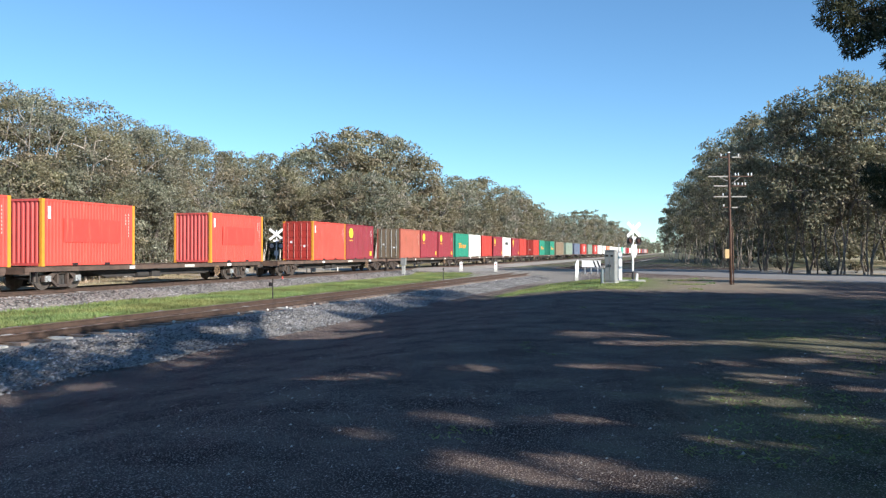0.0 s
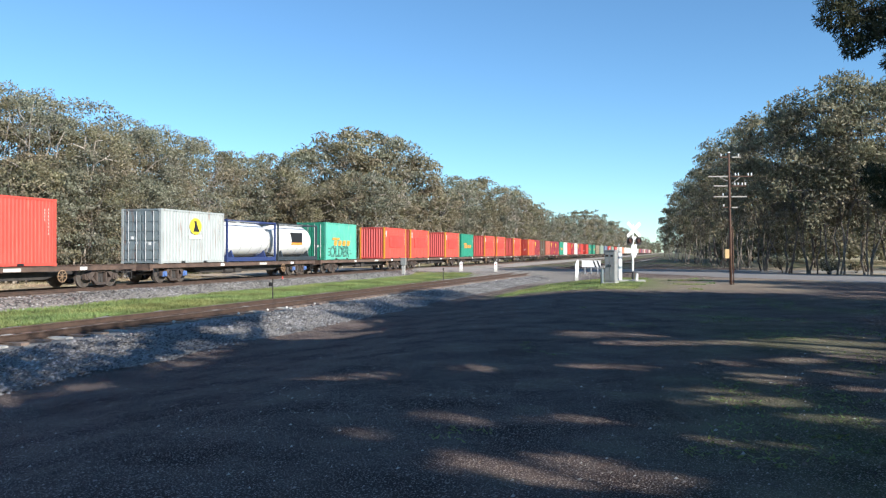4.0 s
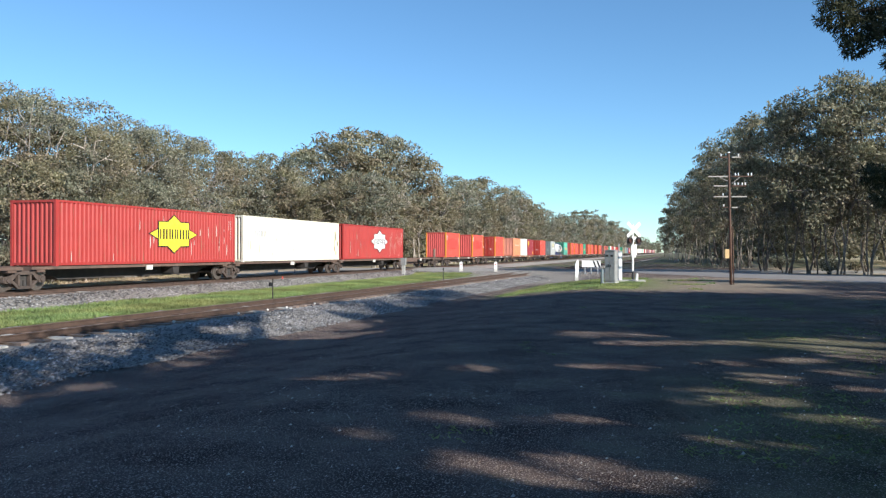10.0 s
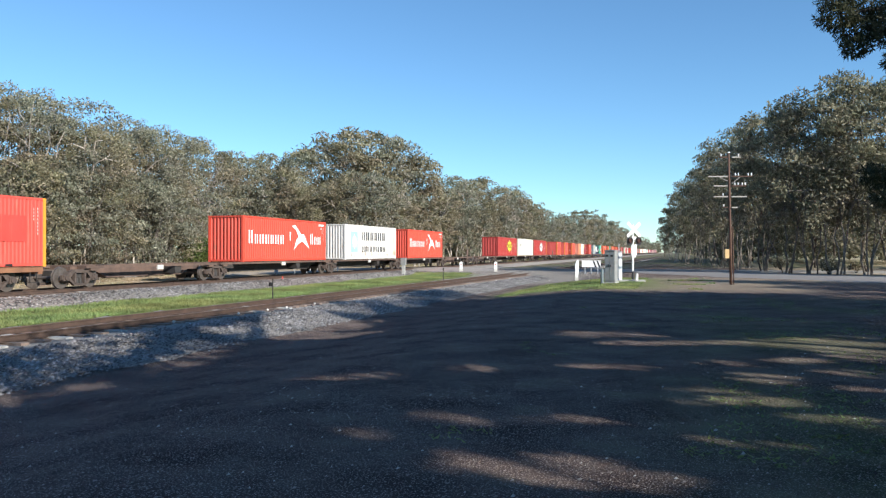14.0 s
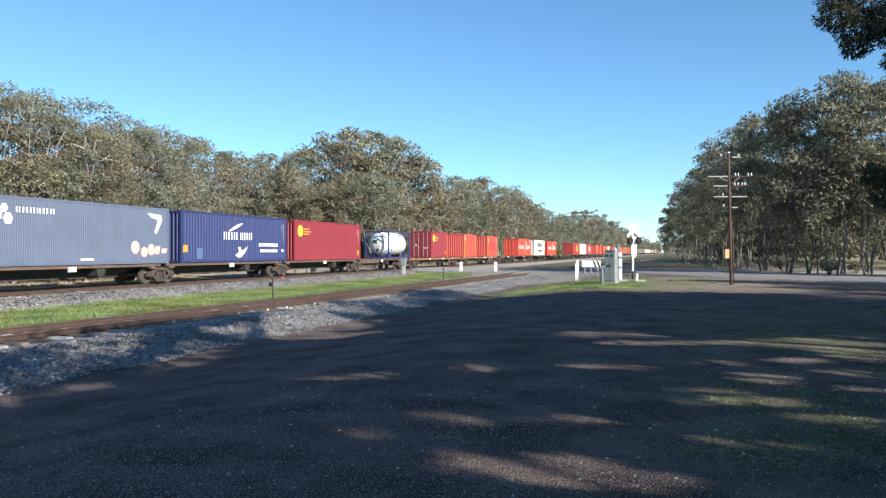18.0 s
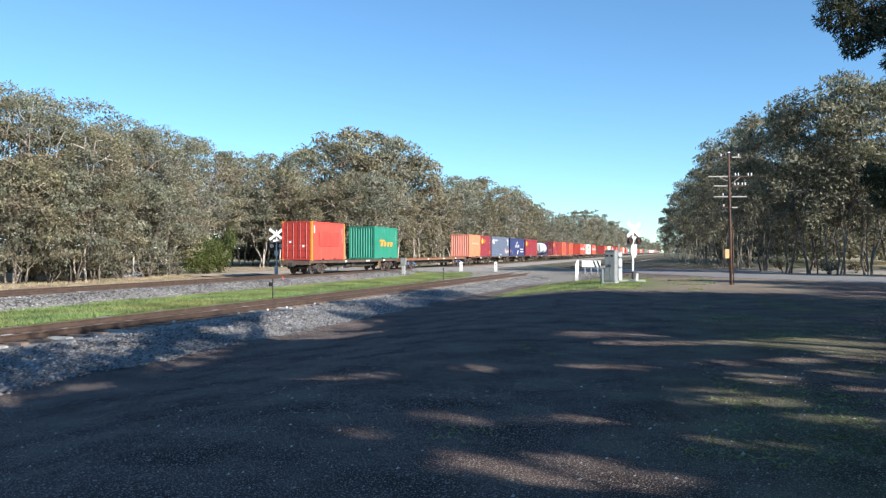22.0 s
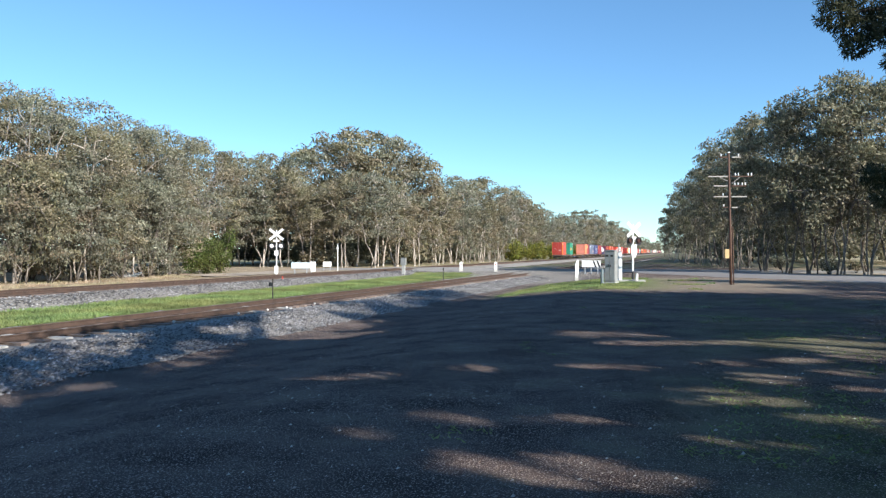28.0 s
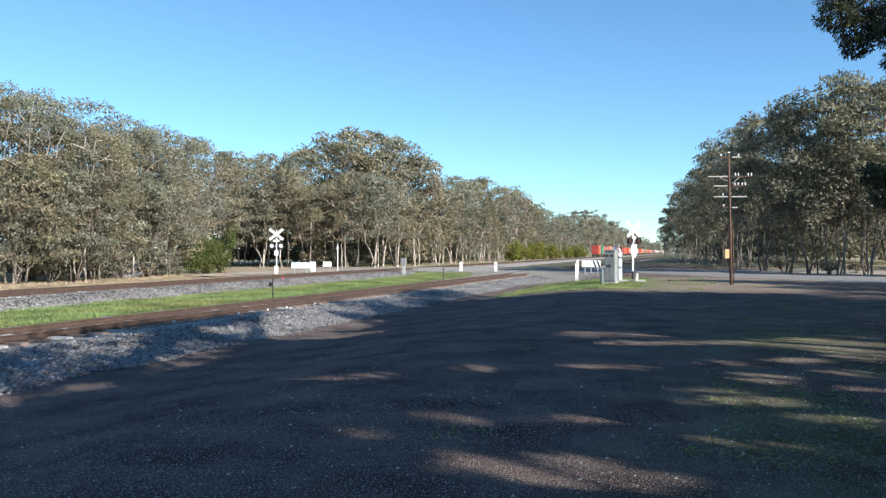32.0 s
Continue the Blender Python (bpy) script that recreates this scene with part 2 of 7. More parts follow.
def ground_material():
    """Bare stony earth where cars drive, grass between and beside the tracks, dry litter under the trees."""
    m = bpy.data.materials.new("earth_and_grass")
    m.use_nodes = True
    n, l = m.node_tree.nodes, m.node_tree.links
    p = n["Principled BSDF"]
    p.inputs["Roughness"].default_value = 0.95
    p.inputs["Specular IOR Level"].default_value = 0.2
    co = n.new("ShaderNodeTexCoord")
    sep = n.new("ShaderNodeSeparateXYZ")
    l.new(co.outputs["Object"], sep.inputs[0])

    def noise_of(scale, detail=5):
        t = n.new("ShaderNodeTexNoise")
        t.inputs["Scale"].default_value = scale
        t.inputs["Detail"].default_value = detail
        l.new(co.outputs["Object"], t.inputs["Vector"])
        return t.outputs[0]

    def ranged(v, a, b, lo=0.0, hi=1.0):
        t = n.new("ShaderNodeMapRange")
        for key, val in (("From Min", a), ("From Max", b), ("To Min", lo), ("To Max", hi)):
            t.inputs[key].default_value = val
        l.new(v, t.inputs["Value"])
        return t.outputs[0]

    def maths(op, a, b):
        t = n.new("ShaderNodeMath")
        t.operation = op
        for k, v in enumerate((a, b)):
            if isinstance(v, (int, float)):
                t.inputs[k].default_value = v
            else:
                l.new(v, t.inputs[k])
        return t.outputs[0]

    def mixed(fac, a, b):
        t = n.new("ShaderNodeMix")
        t.data_type = 'RGBA'
        l.new(fac, t.inputs["Factor"])
        for key, v in (("A", a), ("B", b)):
            if isinstance(v, tuple):
                t.inputs[key].default_value = (*v, 1)
            else:
                l.new(v, t.inputs[key])
        return t.outputs["Result"]

    x, y = sep.outputs[0], sep.outputs[1]
    big, mid, fine, grit = noise_of(0.16), noise_of(0.9), noise_of(9), noise_of(55, 2)
    earth = mixed(ranged(mid, 0.35, 0.65), (0.044, 0.026, 0.024), (0.150, 0.110, 0.091))
    earth = mixed(ranged(grit, 0.55, 0.66), earth, (0.44, 0.365, 0.315))
    earth = mixed(ranged(fine, 0.30, 0.45, 0.5, 0.0), earth, (0.042, 0.031, 0.026))
    grass = mixed(ranged(mid, 0.3, 0.7), (0.105, 0.145, 0.038), (0.190, 0.225, 0.075))
    grass = mixed(ranged(fine, 0.55, 0.75), grass, (0.20, 0.21, 0.075))
    dry = mixed(ranged(mid, 0.35, 0.65), (0.46, 0.37, 0.25), (0.28, 0.215, 0.15))
    # grass strip between the tracks, the island by the crossing, and the verge to the right
    wob = maths('MULTIPLY', maths('SUBTRACT', mid, 0.5), 2.0)
    xw = maths('ADD', x, wob)
    strip = maths('MULTIPLY', ranged(xw, -25.6, -25.0), ranged(xw, -17.5, -18.3))
    strip = maths('MULTIPLY', strip, ranged(y, 74, 70))
    island = maths('MULTIPLY', maths('MULTIPLY', ranged(xw, -10, -8.5), ranged(xw, 0.5, -2.0)), maths('MULTIPLY', ranged(y, 38, 43), ranged(y, 60, 54)))
    island = maths('MULTIPLY', island, ranged(mid, 0.33, 0.5))
    verge = maths('MULTIPLY', ranged(xw, -1.0, 1.5), maths('MULTIPLY', ranged(y, 36, 27), ranged(big, 0.42, 0.56)))
    spots = maths('MULTIPLY', ranged(mid, 0.56, 0.66), ranged(xw, -5.0, -2.0))
    spots = maths('MULTIPLY', spots, ranged(y, 60, 30))
    green = maths('MINIMUM', maths('ADD', maths('ADD', strip, island), maths('ADD', maths('MULTIPLY', verge, 0.36), maths('MULTIPLY', spots, 0.08))), 1.0)
    beyond = maths('MULTIPLY', ranged(y, 96, 104), ranged(big, 0.4, 0.6))
    green = maths('MAXIMUM', green, maths('MULTIPLY', beyond, 0.7))
    green = maths('MULTIPLY', green, ranged(fine, 0.30, 0.5, 0.45, 1.0))
    left = ranged(xw, -32, -33.5)
    right = maths('MULTIPLY', ranged(xw, 6.5, 8.5), ranged(y, 50, 56))
    col = mixed(maths('MAXIMUM', left, right), earth, dry)
    bare = maths('MULTIPLY', maths('MULTIPLY', ranged(xw, -4.0, -1.5), ranged(xw, 7.0, 5.0)), maths('MULTIPLY', ranged(y, 37, 42), ranged(y, 62, 56)))
    col = mixed(maths('MULTIPLY', bare, 0.55), col, dry)
    apron = maths('MULTIPLY', maths('MULTIPLY', ranged(xw, -25, -23), ranged(xw, -4, -9)), maths('MULTIPLY', ranged(y, 56, 64), ranged(y, 135, 115)))
    col = mixed(maths('MULTIPLY', apron, ranged(fine, 0.25, 0.6, 0.55, 1.0)), col, mixed(ranged(grit, 0.4, 0.65), (0.19, 0.172, 0.15), (0.40, 0.37, 0.325)))
    col = mixed(green, col, grass)
    l.new(col, p.inputs["Base Color"])
    bp = n.new("ShaderNodeBump")
    bp.inputs["Strength"].default_value = 1.0
    bp.inputs["Distance"].default_value = 0.06
    l.new(maths('ADD', fine, maths('MULTIPLY', grit, 0.5)), bp.inputs["Height"])
    l.new(bp.outputs[0], p.inputs["Normal"])
    return m


make_ground()


# ---- tracks ----
def strip_mesh(name, mat, rows):
    """A sheet from cross sections [(x, y, z), ...] of equal count."""
    b = Build()
    k = len(rows[0])
    for row in rows:
        b.v += row
    b.f = [(j * k + i, j * k + i + 1, (j + 1) * k + i + 1, (j + 1) * k + i) for j in range(len(rows) - 1) for i in range(k - 1)]
    return b.mesh(name, mat, True)


def stretch(lo, hi):
    """Stations along a track, close where the camera is near."""
    y, out = lo, []
    while y < hi:
        out.append(y)
        y += 0.35 if -5 < y < 60 else (1.5 if y < 140 else 40)
    return out + [hi]


def jig(y, k, a=0.05):
    return a * noise.noise(Vector((y * 1.3, k * 7.1, 3.3)))


def ballast(name, centre, top, toe_right, toe_left, zr, zl, lo, hi):
    rows = []
    for y in stretch(lo, hi):
        c = centre(y)
        sec = []
        r0, l0 = c + 1.95, c - 1.95
        tr, tl = (toe_right if toe_right < 0 and toe_right > c else c + 3.2), c - toe_left
        cols = [(tr + 0.25 * noise.noise(Vector((y * 0.4, 1, 1))), zr), (tr + (r0 - tr) * 0.33, zr + (top - zr) * 0.40), (tr + (r0 - tr) * 0.66, zr + (top - zr) * 0.78), (r0, top), (c + 0.9, top - 0.01),
                (c, top - 0.01), (c - 0.9, top - 0.01), (l0, top), ((l0 + tl) / 2, (top + zl) / 2 + 0.03), (tl, zl)]
        for k, (x, z) in enumerate(cols):
            sec.append((x, y, z + (jig(y, k, 0.09) if k in (1, 2, 8) else jig(y, k, 0.02))))
        rows.append(sec)
    return strip_mesh(name, M_BALLAST, rows)


def bed(name, centre, top, half, lo, hi):
    """The rust-stained stones between and beside the rails."""
    rows = []
    for y in stretch(lo, hi):
        c = centre(y)
        rows.append([(c + s * half + jig(y, s, 0.12), y, top + jig(y, s + 9, 0.02) - (0.05 if abs(s) == 1 else 0)) for s in (1, 0.6, 0.2, -0.2, -0.6, -1)])
    return strip_mesh(name, M_BALLAST_RUST, rows)


RAIL_OUT = [(-0.07, 0), (0.07, 0), (0.07, 0.015), (0.012, 0.03), (0.012, 0.115), (0.036, 0.125), (0.036, 0.153), (-0.036, 0.153), (-0.036, 0.125), (-0.012, 0.115), (-0.012, 0.03), (-0.07, 0.015)]


def railway(name, label, centre, rail_top, lo, hi, slope, skip, near_lo, near_hi):
    track = thing(name, Matrix(), label, "railway track", kind="structure")
    turn = Matrix.Rotation(-math.atan(slope), 4, 'Z')
    for side in (-1, 1):
        b = Build().profile([(x, z) for x, z in RAIL_OUT], lo, hi)
        part("rail", b.mesh("rail", M_RAIL), track, Matrix.Translation((centre(0) + side * 0.753, 0, rail_top - 0.157)) @ turn, "rust-brown steel rail")
        h = Build().box(-0.030, lo, 0, 0.030, hi, 0.004)
        part("rail_head", h.mesh("rail_head", M_RAIL_TOP), track, Matrix.Translation((centre(0) + side * 0.753, 0, rail_top - 0.004)) @ turn, "worn bright rail head")
    s = Build().box(-1.3, -0.12, -0.14, 1.3, 0.12, 0)
    me = s.mesh("sleeper", M_SLEEPER)
    c2 = Build().box(-1.36, -0.125, -0.14, 1.36, 0.125, 0.004)
    me2 = c2.mesh("concrete_sleeper", M_CONCRETE)
    y, i = near_lo, 0
    rnd = random.Random(5)
    while y < near_hi:
        if not skip[0] < y < skip[1]:
            concrete = rnd.random() < (0.08 if near_lo < 10 else 0.04)
            part("sleeper", me2 if concrete else me, track, Matrix.Translation((centre(y), y, rail_top - 0.160 + rnd.uniform(-0.01, 0.006))) @ Matrix.Rotation(rnd.uniform(-0.015, 0.015), 4, 'Z') @ turn)
        y += 0.66
    return track


railway("loop_track", "rust-brown loop line on a grey ballast bank", near_x, NEAR_RAIL, -40, 1500, 0.027, (79, 88), 4, 120)
railway("main_track", "rusty main line on grey ballast", lambda y: FAR_X, FAR_RAIL, -450, 1500, 0.0, (79, 88), 20, 150)
for lo, hi in ((-40, 77.5), (89.5, 1500)):
    tagged(new("loop_ballast", ballast("loop_ballast", near_x, NEAR_RAIL - 0.20, -10.8, 2.9, -0.60, -0.42, lo, hi)), "bank of grey crushed rock under the loop line", "ballast", kind="structure")
    tagged(new("loop_bed", bed("loop_bed", near_x, NEAR_RAIL - 0.175, 1.2, lo, hi)), "rust-stained crushed rock between the rails", "ballast", kind="structure")
for lo, hi in ((-450, 77.5), (89.5, 1500)):
    tagged(new("main_ballast", ballast("main_ballast", lambda y: FAR_X, FAR_RAIL - 0.20, -23.6, 3.4, -0.43, -0.20, lo, hi)), "bank of grey crushed rock under the main line", "ballast", kind="structure")
    tagged(new("main_bed", bed("main_bed", lambda y: FAR_X, FAR_RAIL - 0.175, 1.05, lo, hi)), "rust-stained crushed rock between the rails", "ballast", kind="structure")


def road_z(x):
    z = -0.02 - 0.12 * smooth(-6, -12, x)
    z += 0.24 * smooth(-17, -24, x)
    return z - 0.16 * smooth(-30, -34, x)


def make_road():
    rows = []
    for k in range(0, 67):
        x = -39 + k
        w0, w1 = 79.0 + jig(x, 1, 0.5), 87.5 + jig(x, 2, 0.5)
        rows.append([(x, w0 - 1.5, road_z(x) - 0.22), (x, w0, road_z(x)), (x, (w0 + w1) / 2, road_z(x) + 0.03), (x, w1, road_z(x)), (x, w1 + 1.5, road_z(x) - 0.22)])
    tagged(new("road", strip_mesh("road", M_ASPHALT, rows)), "worn grey sealed road over the level crossing", "road", kind="structure")
    rows = []
    for k in range(0, 60):
        t = k / 59
        y = 78.5 - 32 * t
        c = 0.5 + 24 * t ** 1.6
        z = 0.045
        rows.append([(c - 5.5 + jig(y, 3, 0.8), y - 2 * t, z - 0.07), (c - 4.8 + jig(y, 3, 0.8), y - 2 * t, z), (c, y, z + 0.02), (c + 5, y + 6 * t, z), (c + 6, y + 6 * t, z - 0.07)])
    tagged(new("side_road", strip_mesh("side_road", M_GRAVEL, rows)), "pale gravel side road beside the trees", "road", kind="structure")
    rows = []
    for k in range(0, 20):
        t = k / 49
        y = 79 - 60 * t
        c = -36 - 4 * t
        rows.append([(c - 3.2 + jig(y, 5, 1.5), y, -0.13 + ground_z(-40, 20) * 0), (c, y, -0.05), (c + 2.6 + jig(y, 6, 1.0), y, -0.13)])
    tagged(new("dirt_track", strip_mesh("dirt_track", M_DIRT, rows)), "pale dirt track along the trees", "dirt track", kind="structure")


make_road()


# ---- trees ----
def leaves(name, mat, centres, size, wide, rng, droop=0.5):
    """A mesh of small pointed leaf sprays at the given centres."""
    n = len(centres)
    c, out = np.asarray(centres)[:, :3], np.asarray(centres)[:, 3:]
    a = rng.normal(size=(n, 3))
    a[:, 2] -= droop
    a /= np.linalg.norm(a, axis=1)[:, None]
    b = np.cross(a, out + 0.32 * rng.normal(size=(n, 3)))
    b /= np.linalg.norm(b, axis=1)[:, None]
    ln = size * rng.uniform(0.6, 1.35, n)[:, None]
    a, b = a * ln * 0.5, b * ln * 0.5 * wide
    v = np.stack([c + a, c + b + a * 0.1, c - a, c - b + a * 0.1], 1).reshape(-1, 3)
    me = bpy.data.meshes.new(name)
    me.vertices.add(n * 4)
    me.vertices.foreach_set("co", v.ravel().astype(np.float32))
    me.loops.add(n * 4)
    me.loops.foreach_set("vertex_index", np.arange(n * 4, dtype=np.int32))
    me.polygons.add(n)
    me.polygons.foreach_set("loop_start", np.arange(0, n * 4, 4, dtype=np.int32))
    me.update(calc_edges=True)
    me.materials.append(mat)
    return me


def cluster(rng, c, r, n, flat=0.7):
    """Points mostly in the outer shell of a flattened, lumpy ball, and their outward directions."""
    d = rng.normal(size=(n, 3))
    d /= np.linalg.norm(d, axis=1)[:, None]
    k = r * rng.uniform(0.25, 1.0, n) ** 0.45
    out = d
    d = d * k[:, None] * np.array([1, 1, flat])
    d[:, 2] = np.where(d[:, 2] < 0, d[:, 2] * 0.75, d[:, 2])
    return np.c_[d + np.array(c), out]


def pad(rng, c, r, n, flat=0.70, hang=0.12):
    """One foliage pad: a dense lumpy cap of leaves over an open underside, with some leaves hanging from its rim."""
    d = rng.normal(size=(n, 3))
    d[:, 2] = np.where(rng.uniform(size=n) < 0.78, np.abs(d[:, 2]), d[:, 2])
    d /= np.linalg.norm(d, axis=1)[:, None]
    ph = rng.uniform(0, 6.28, 3)
    lump = 1 + 0.16 * np.sin(4 * d[:, 0] + ph[0]) + 0.16 * np.sin(5 * d[:, 1] + ph[1]) + 0.12 * np.sin(6 * d[:, 2] + ph[2])
    k = r * lump * rng.uniform(0.25, 1.0, n) ** 0.25
    p = d * k[:, None] * np.array([1, 1, flat])
    low = rng.uniform(size=n) < hang
    p[:, 2] -= np.where(low, rng.uniform(0.1, 0.75, n) * r, 0)
    return np.c_[p + np.array(c), d]


def gum_meshes(seed, height, spread, pads, per, leaf, bark, mat, stems=1, low=0.30, sides=7, skirt=0.28, slim=1.0):
    """Trunk and crown meshes of a eucalypt: crooked forked stems and a dome of separate rounded foliage pads with gaps between.
    low: where the stems fork, skirt: where the foliage begins, as shares of the height."""
    rng = np.random.default_rng(seed)
    b = Build()
    nodes = []

    def limb(p, q, r0, r1, bend, cut, keep=True):
        """A crooked branch from p to q."""
        n = max(3, int((q - p).length / (0.09 * height)) + 2)
        side = Vector((rng.normal(), rng.normal(), 0.25 * rng.normal()))
        pts = []
        for k in range(n + 1):
            t = k / n
            w = Vector((rng.normal(), rng.normal(), 0.5 * rng.normal())) * bend * 0.28 * (0 < k < n)
            pts.append(p.lerp(q, t) + side * bend * math.sin(math.pi * t) + w)
        b.tube(pts, [r0 + (r1 - r0) * k / n for k in range(n + 1)], cut)
        if keep:
            nodes.extend(pts[n // 2:])
        return pts

    zmid, zhalf = height * (1 + skirt) / 2, height * (1 - skirt) / 2
    for s in range(stems):
        ang = 6.28 * s / stems + rng.uniform(-0.6, 0.6)
        base = Vector((math.cos(ang), math.sin(ang), 0)) * (0.030 * height * (stems > 1)) * rng.uniform(0.5, 1.4)
        out = spread * rng.uniform(0.10, 0.42) if stems > 1 else spread * rng.uniform(0.0, 0.15)
        fork = Vector((math.cos(ang) * out, math.sin(ang) * out, height * rng.uniform(low, low + 0.18)))
        r0 = height * 0.0105 * slim * (1.0, 0.82, 0.70, 0.60, 0.52)[stems - 1] * rng.uniform(0.8, 1.2)
        base.z = -0.3
        b.tube([base, base + Vector((0, 0, 0.55))], [r0 * 1.5, r0 * 1.06], sides, False)
        limb(base + Vector((0, 0, 0.5)), fork, r0 * 1.08, r0 * 0.76, 0.018 * height, sides, False)
        for k in range(int(rng.integers(2, 4)) + (stems == 1)):
            a = ang + rng.uniform(-1.5, 1.5) if stems > 1 else 6.28 * k / 3 + rng.uniform(-0.5, 0.5)
            o = spread * rng.uniform(0.3, 0.75)
            tip = Vector((fork.x + math.cos(a) * o * 0.7, fork.y + math.sin(a) * o * 0.7, fork.z + (height * 0.93 - fork.z) * rng.uniform(0.5, 1.0)))
            r1 = r0 * rng.uniform(0.50, 0.80)
            pts = limb(fork, tip, r1, r1 * 0.42, 0.02 * height, max(5, sides - 2))
            for q in range(2):
                st = pts[int(rng.integers(1, len(pts) - 1))]
                a2 = a + rng.uniform(-1.4, 1.4)
                e = st + Vector((math.cos(a2), math.sin(a2), rng.uniform(0.3, 1.3))) * spread * rng.uniform(0.2, 0.42)
                limb(st, e, r1 * 0.55, r1 * 0.22, 0.012 * height, 5)
    cloud = []
    gold = math.pi * (3 - math.sqrt(5))
    for k in range(pads):
        u = (k + 0.5) / pads
        cz = 1 - 1.75 * u
        ca = k * gold + rng.uniform(-0.4, 0.4)
        cr = math.sqrt(max(0.0, 1 - cz * cz)) * rng.uniform(0.62, 1.0)
        lobe = 1 + 0.16 * math.sin(2 * ca + seed) + 0.12 * math.sin(3 * ca + 2.1 * seed)
        c = Vector((math.cos(ca) * cr * spread * lobe, math.sin(ca) * cr * spread * lobe, zmid + zhalf * (0.88 * cz + rng.uniform(-0.09, 0.05))))
        r = spread * rng.uniform(0.22, 0.38) * (1.0 if cz > -0.2 else 0.85)
        c.z = min(c.z, height - 0.55 * r)
        near = min(nodes, key=lambda q: (q - c).length_squared)
        b.tube([near, near.lerp(c, 0.55) + Vector((rng.normal(), rng.normal(), 0)) * 0.012 * height, c], [0.0030 * height, 0.0022 * height, 0.0009 * height], 4, False)
        m = int(per * rng.uniform(0.85, 1.2) * (r / (0.30 * spread)) ** 2)
        for j in range(3):
            off = Vector((rng.normal(), rng.normal(), 0.6 * rng.normal())) * r * (0.52 if j else 0.0)
            cloud.append(pad(rng, c + off, r * (0.66 if j else 0.82), m // 3))
    cloud = np.concatenate(cloud)
    cloud[:, 2] = np.maximum(cloud[:, 2], 0.3)
    cloud[:, 2] *= height / cloud[:, 2].max()
    return b.mesh("trunk", bark, True), leaves("crown", mat, cloud, leaf, 0.42, rng)


def shrub_meshes(seed, height, spread, n, leaf, mat, stems=5, low=0.40):
    rng = np.random.default_rng(seed)
    b = Build()
    pts = []
    for s in range(stems):
        a = 6.28 * s / stems + rng.uniform(-.4, .4)
        e = Vector((math.cos(a) * spread * rng.uniform(.3, .8), math.sin(a) * spread * rng.uniform(.3, .8), height * rng.uniform(.55, .9)))
        b.tube([(0, 0, -0.1), e * 0.5 + Vector((0, 0, 0.1)), e], [0.05, 0.035, 0.012], 5)
        for q in range(3):
            k = e * rng.uniform(low, 1.0)
            pts.append(cluster(rng, (k.x, k.y, k.z), spread * rng.uniform(.3, .5), n // (stems * 3), 0.9))
    pts = np.concatenate(pts)
    pts[:, 2] = np.clip(pts[:, 2], 0.05, height)
    return b.mesh("stem", M_BARK_DARK, True), leaves("foliage", mat, pts, leaf, 0.45, rng)


def plant(name, meshes, x, y, h, h0, turn, label, group, wide=1.0, names=("trunk", "crown")):
    k = h / h0
    ob = thing(name, Matrix.Translation((x, y, ground_z(x, y))) @ Matrix.Rotation(turn, 4, 'Z') @ Matrix.Diagonal((k * wide, k * wide, k, 1)), label, "tree" if names[0] == "trunk" else "shrub", group)
    part(names[0], meshes[0], ob)
    part(names[1], meshes[1], ob)
    return ob


H0 = 14.0
# open-crowned trees of the near edge, low bushy ones, tall ones further on, slender far ones, the depth of the wood, the shaded side
GUMS = [gum_meshes(11 + s, H0, 4.3, 36, 490, 0.205, M_BARK, (M_LEAF, M_LEAF_GREY)[s % 2], 3 + s % 2, 0.22 + 0.04 * (s % 3), 7, 0.12 + 0.05 * (s % 3), 0.9) for s in range(5)]
LOWS = [gum_meshes(31 + s, H0, 5.6, 30, 350, 0.34, M_BARK_GREY, (M_LEAF_GREY, M_LEAF)[s % 2], 4, 0.16, 6, 0.04, 0.8) for s in range(3)]
TALL = [gum_meshes(41 + s, H0, 4.1, 38, 235, 0.305, M_BARK, (M_LEAF, M_LEAF_GREY, M_LEAF)[s], 2 + (s == 1), 0.22, 6, 0.17, 0.8) for s in range(3)]
SLIM = [gum_meshes(45 + s, H0, 3.9, 32, 150, 0.42, M_BARK, (M_LEAF, M_LEAF_GREY)[s], 2, 0.30, 5, 0.06, 0.8) for s in range(2)]
BACK = [gum_meshes(51 + s, H0, 5.2, 24, 90, 0.54, M_BARK_DARK, M_LEAF_SHADED, 1, 0.25, 5, 0.06) for s in range(3)]
# crowns here wear the leaf colour darkened for shade
DARKS = [gum_meshes(61 + s, H0, 4.3, 38, 310, 0.26, M_BARK_GREY, M_LEAF_SHADED, 4, 0.22, 7, 0.13, 0.75) for s in range(4)]
SCRUB = [shrub_meshes(101 + s, 2.6, 1.6, 560, 0.34, (M_LEAF_GREY, M_LEAF, M_LEAF_GREY)[s]) for s in range(3)]
WATTLE = [shrub_meshes(121 + s, 3.0, 2.0, 1300, 0.26, M_WATTLE, 6, 0.2) for s in range(2)]
BUSH = shrub_meshes(131, 5.0, 2.6, 4200, 0.22, M_BUSH, 9, 0.16)

rt = random.Random(3)
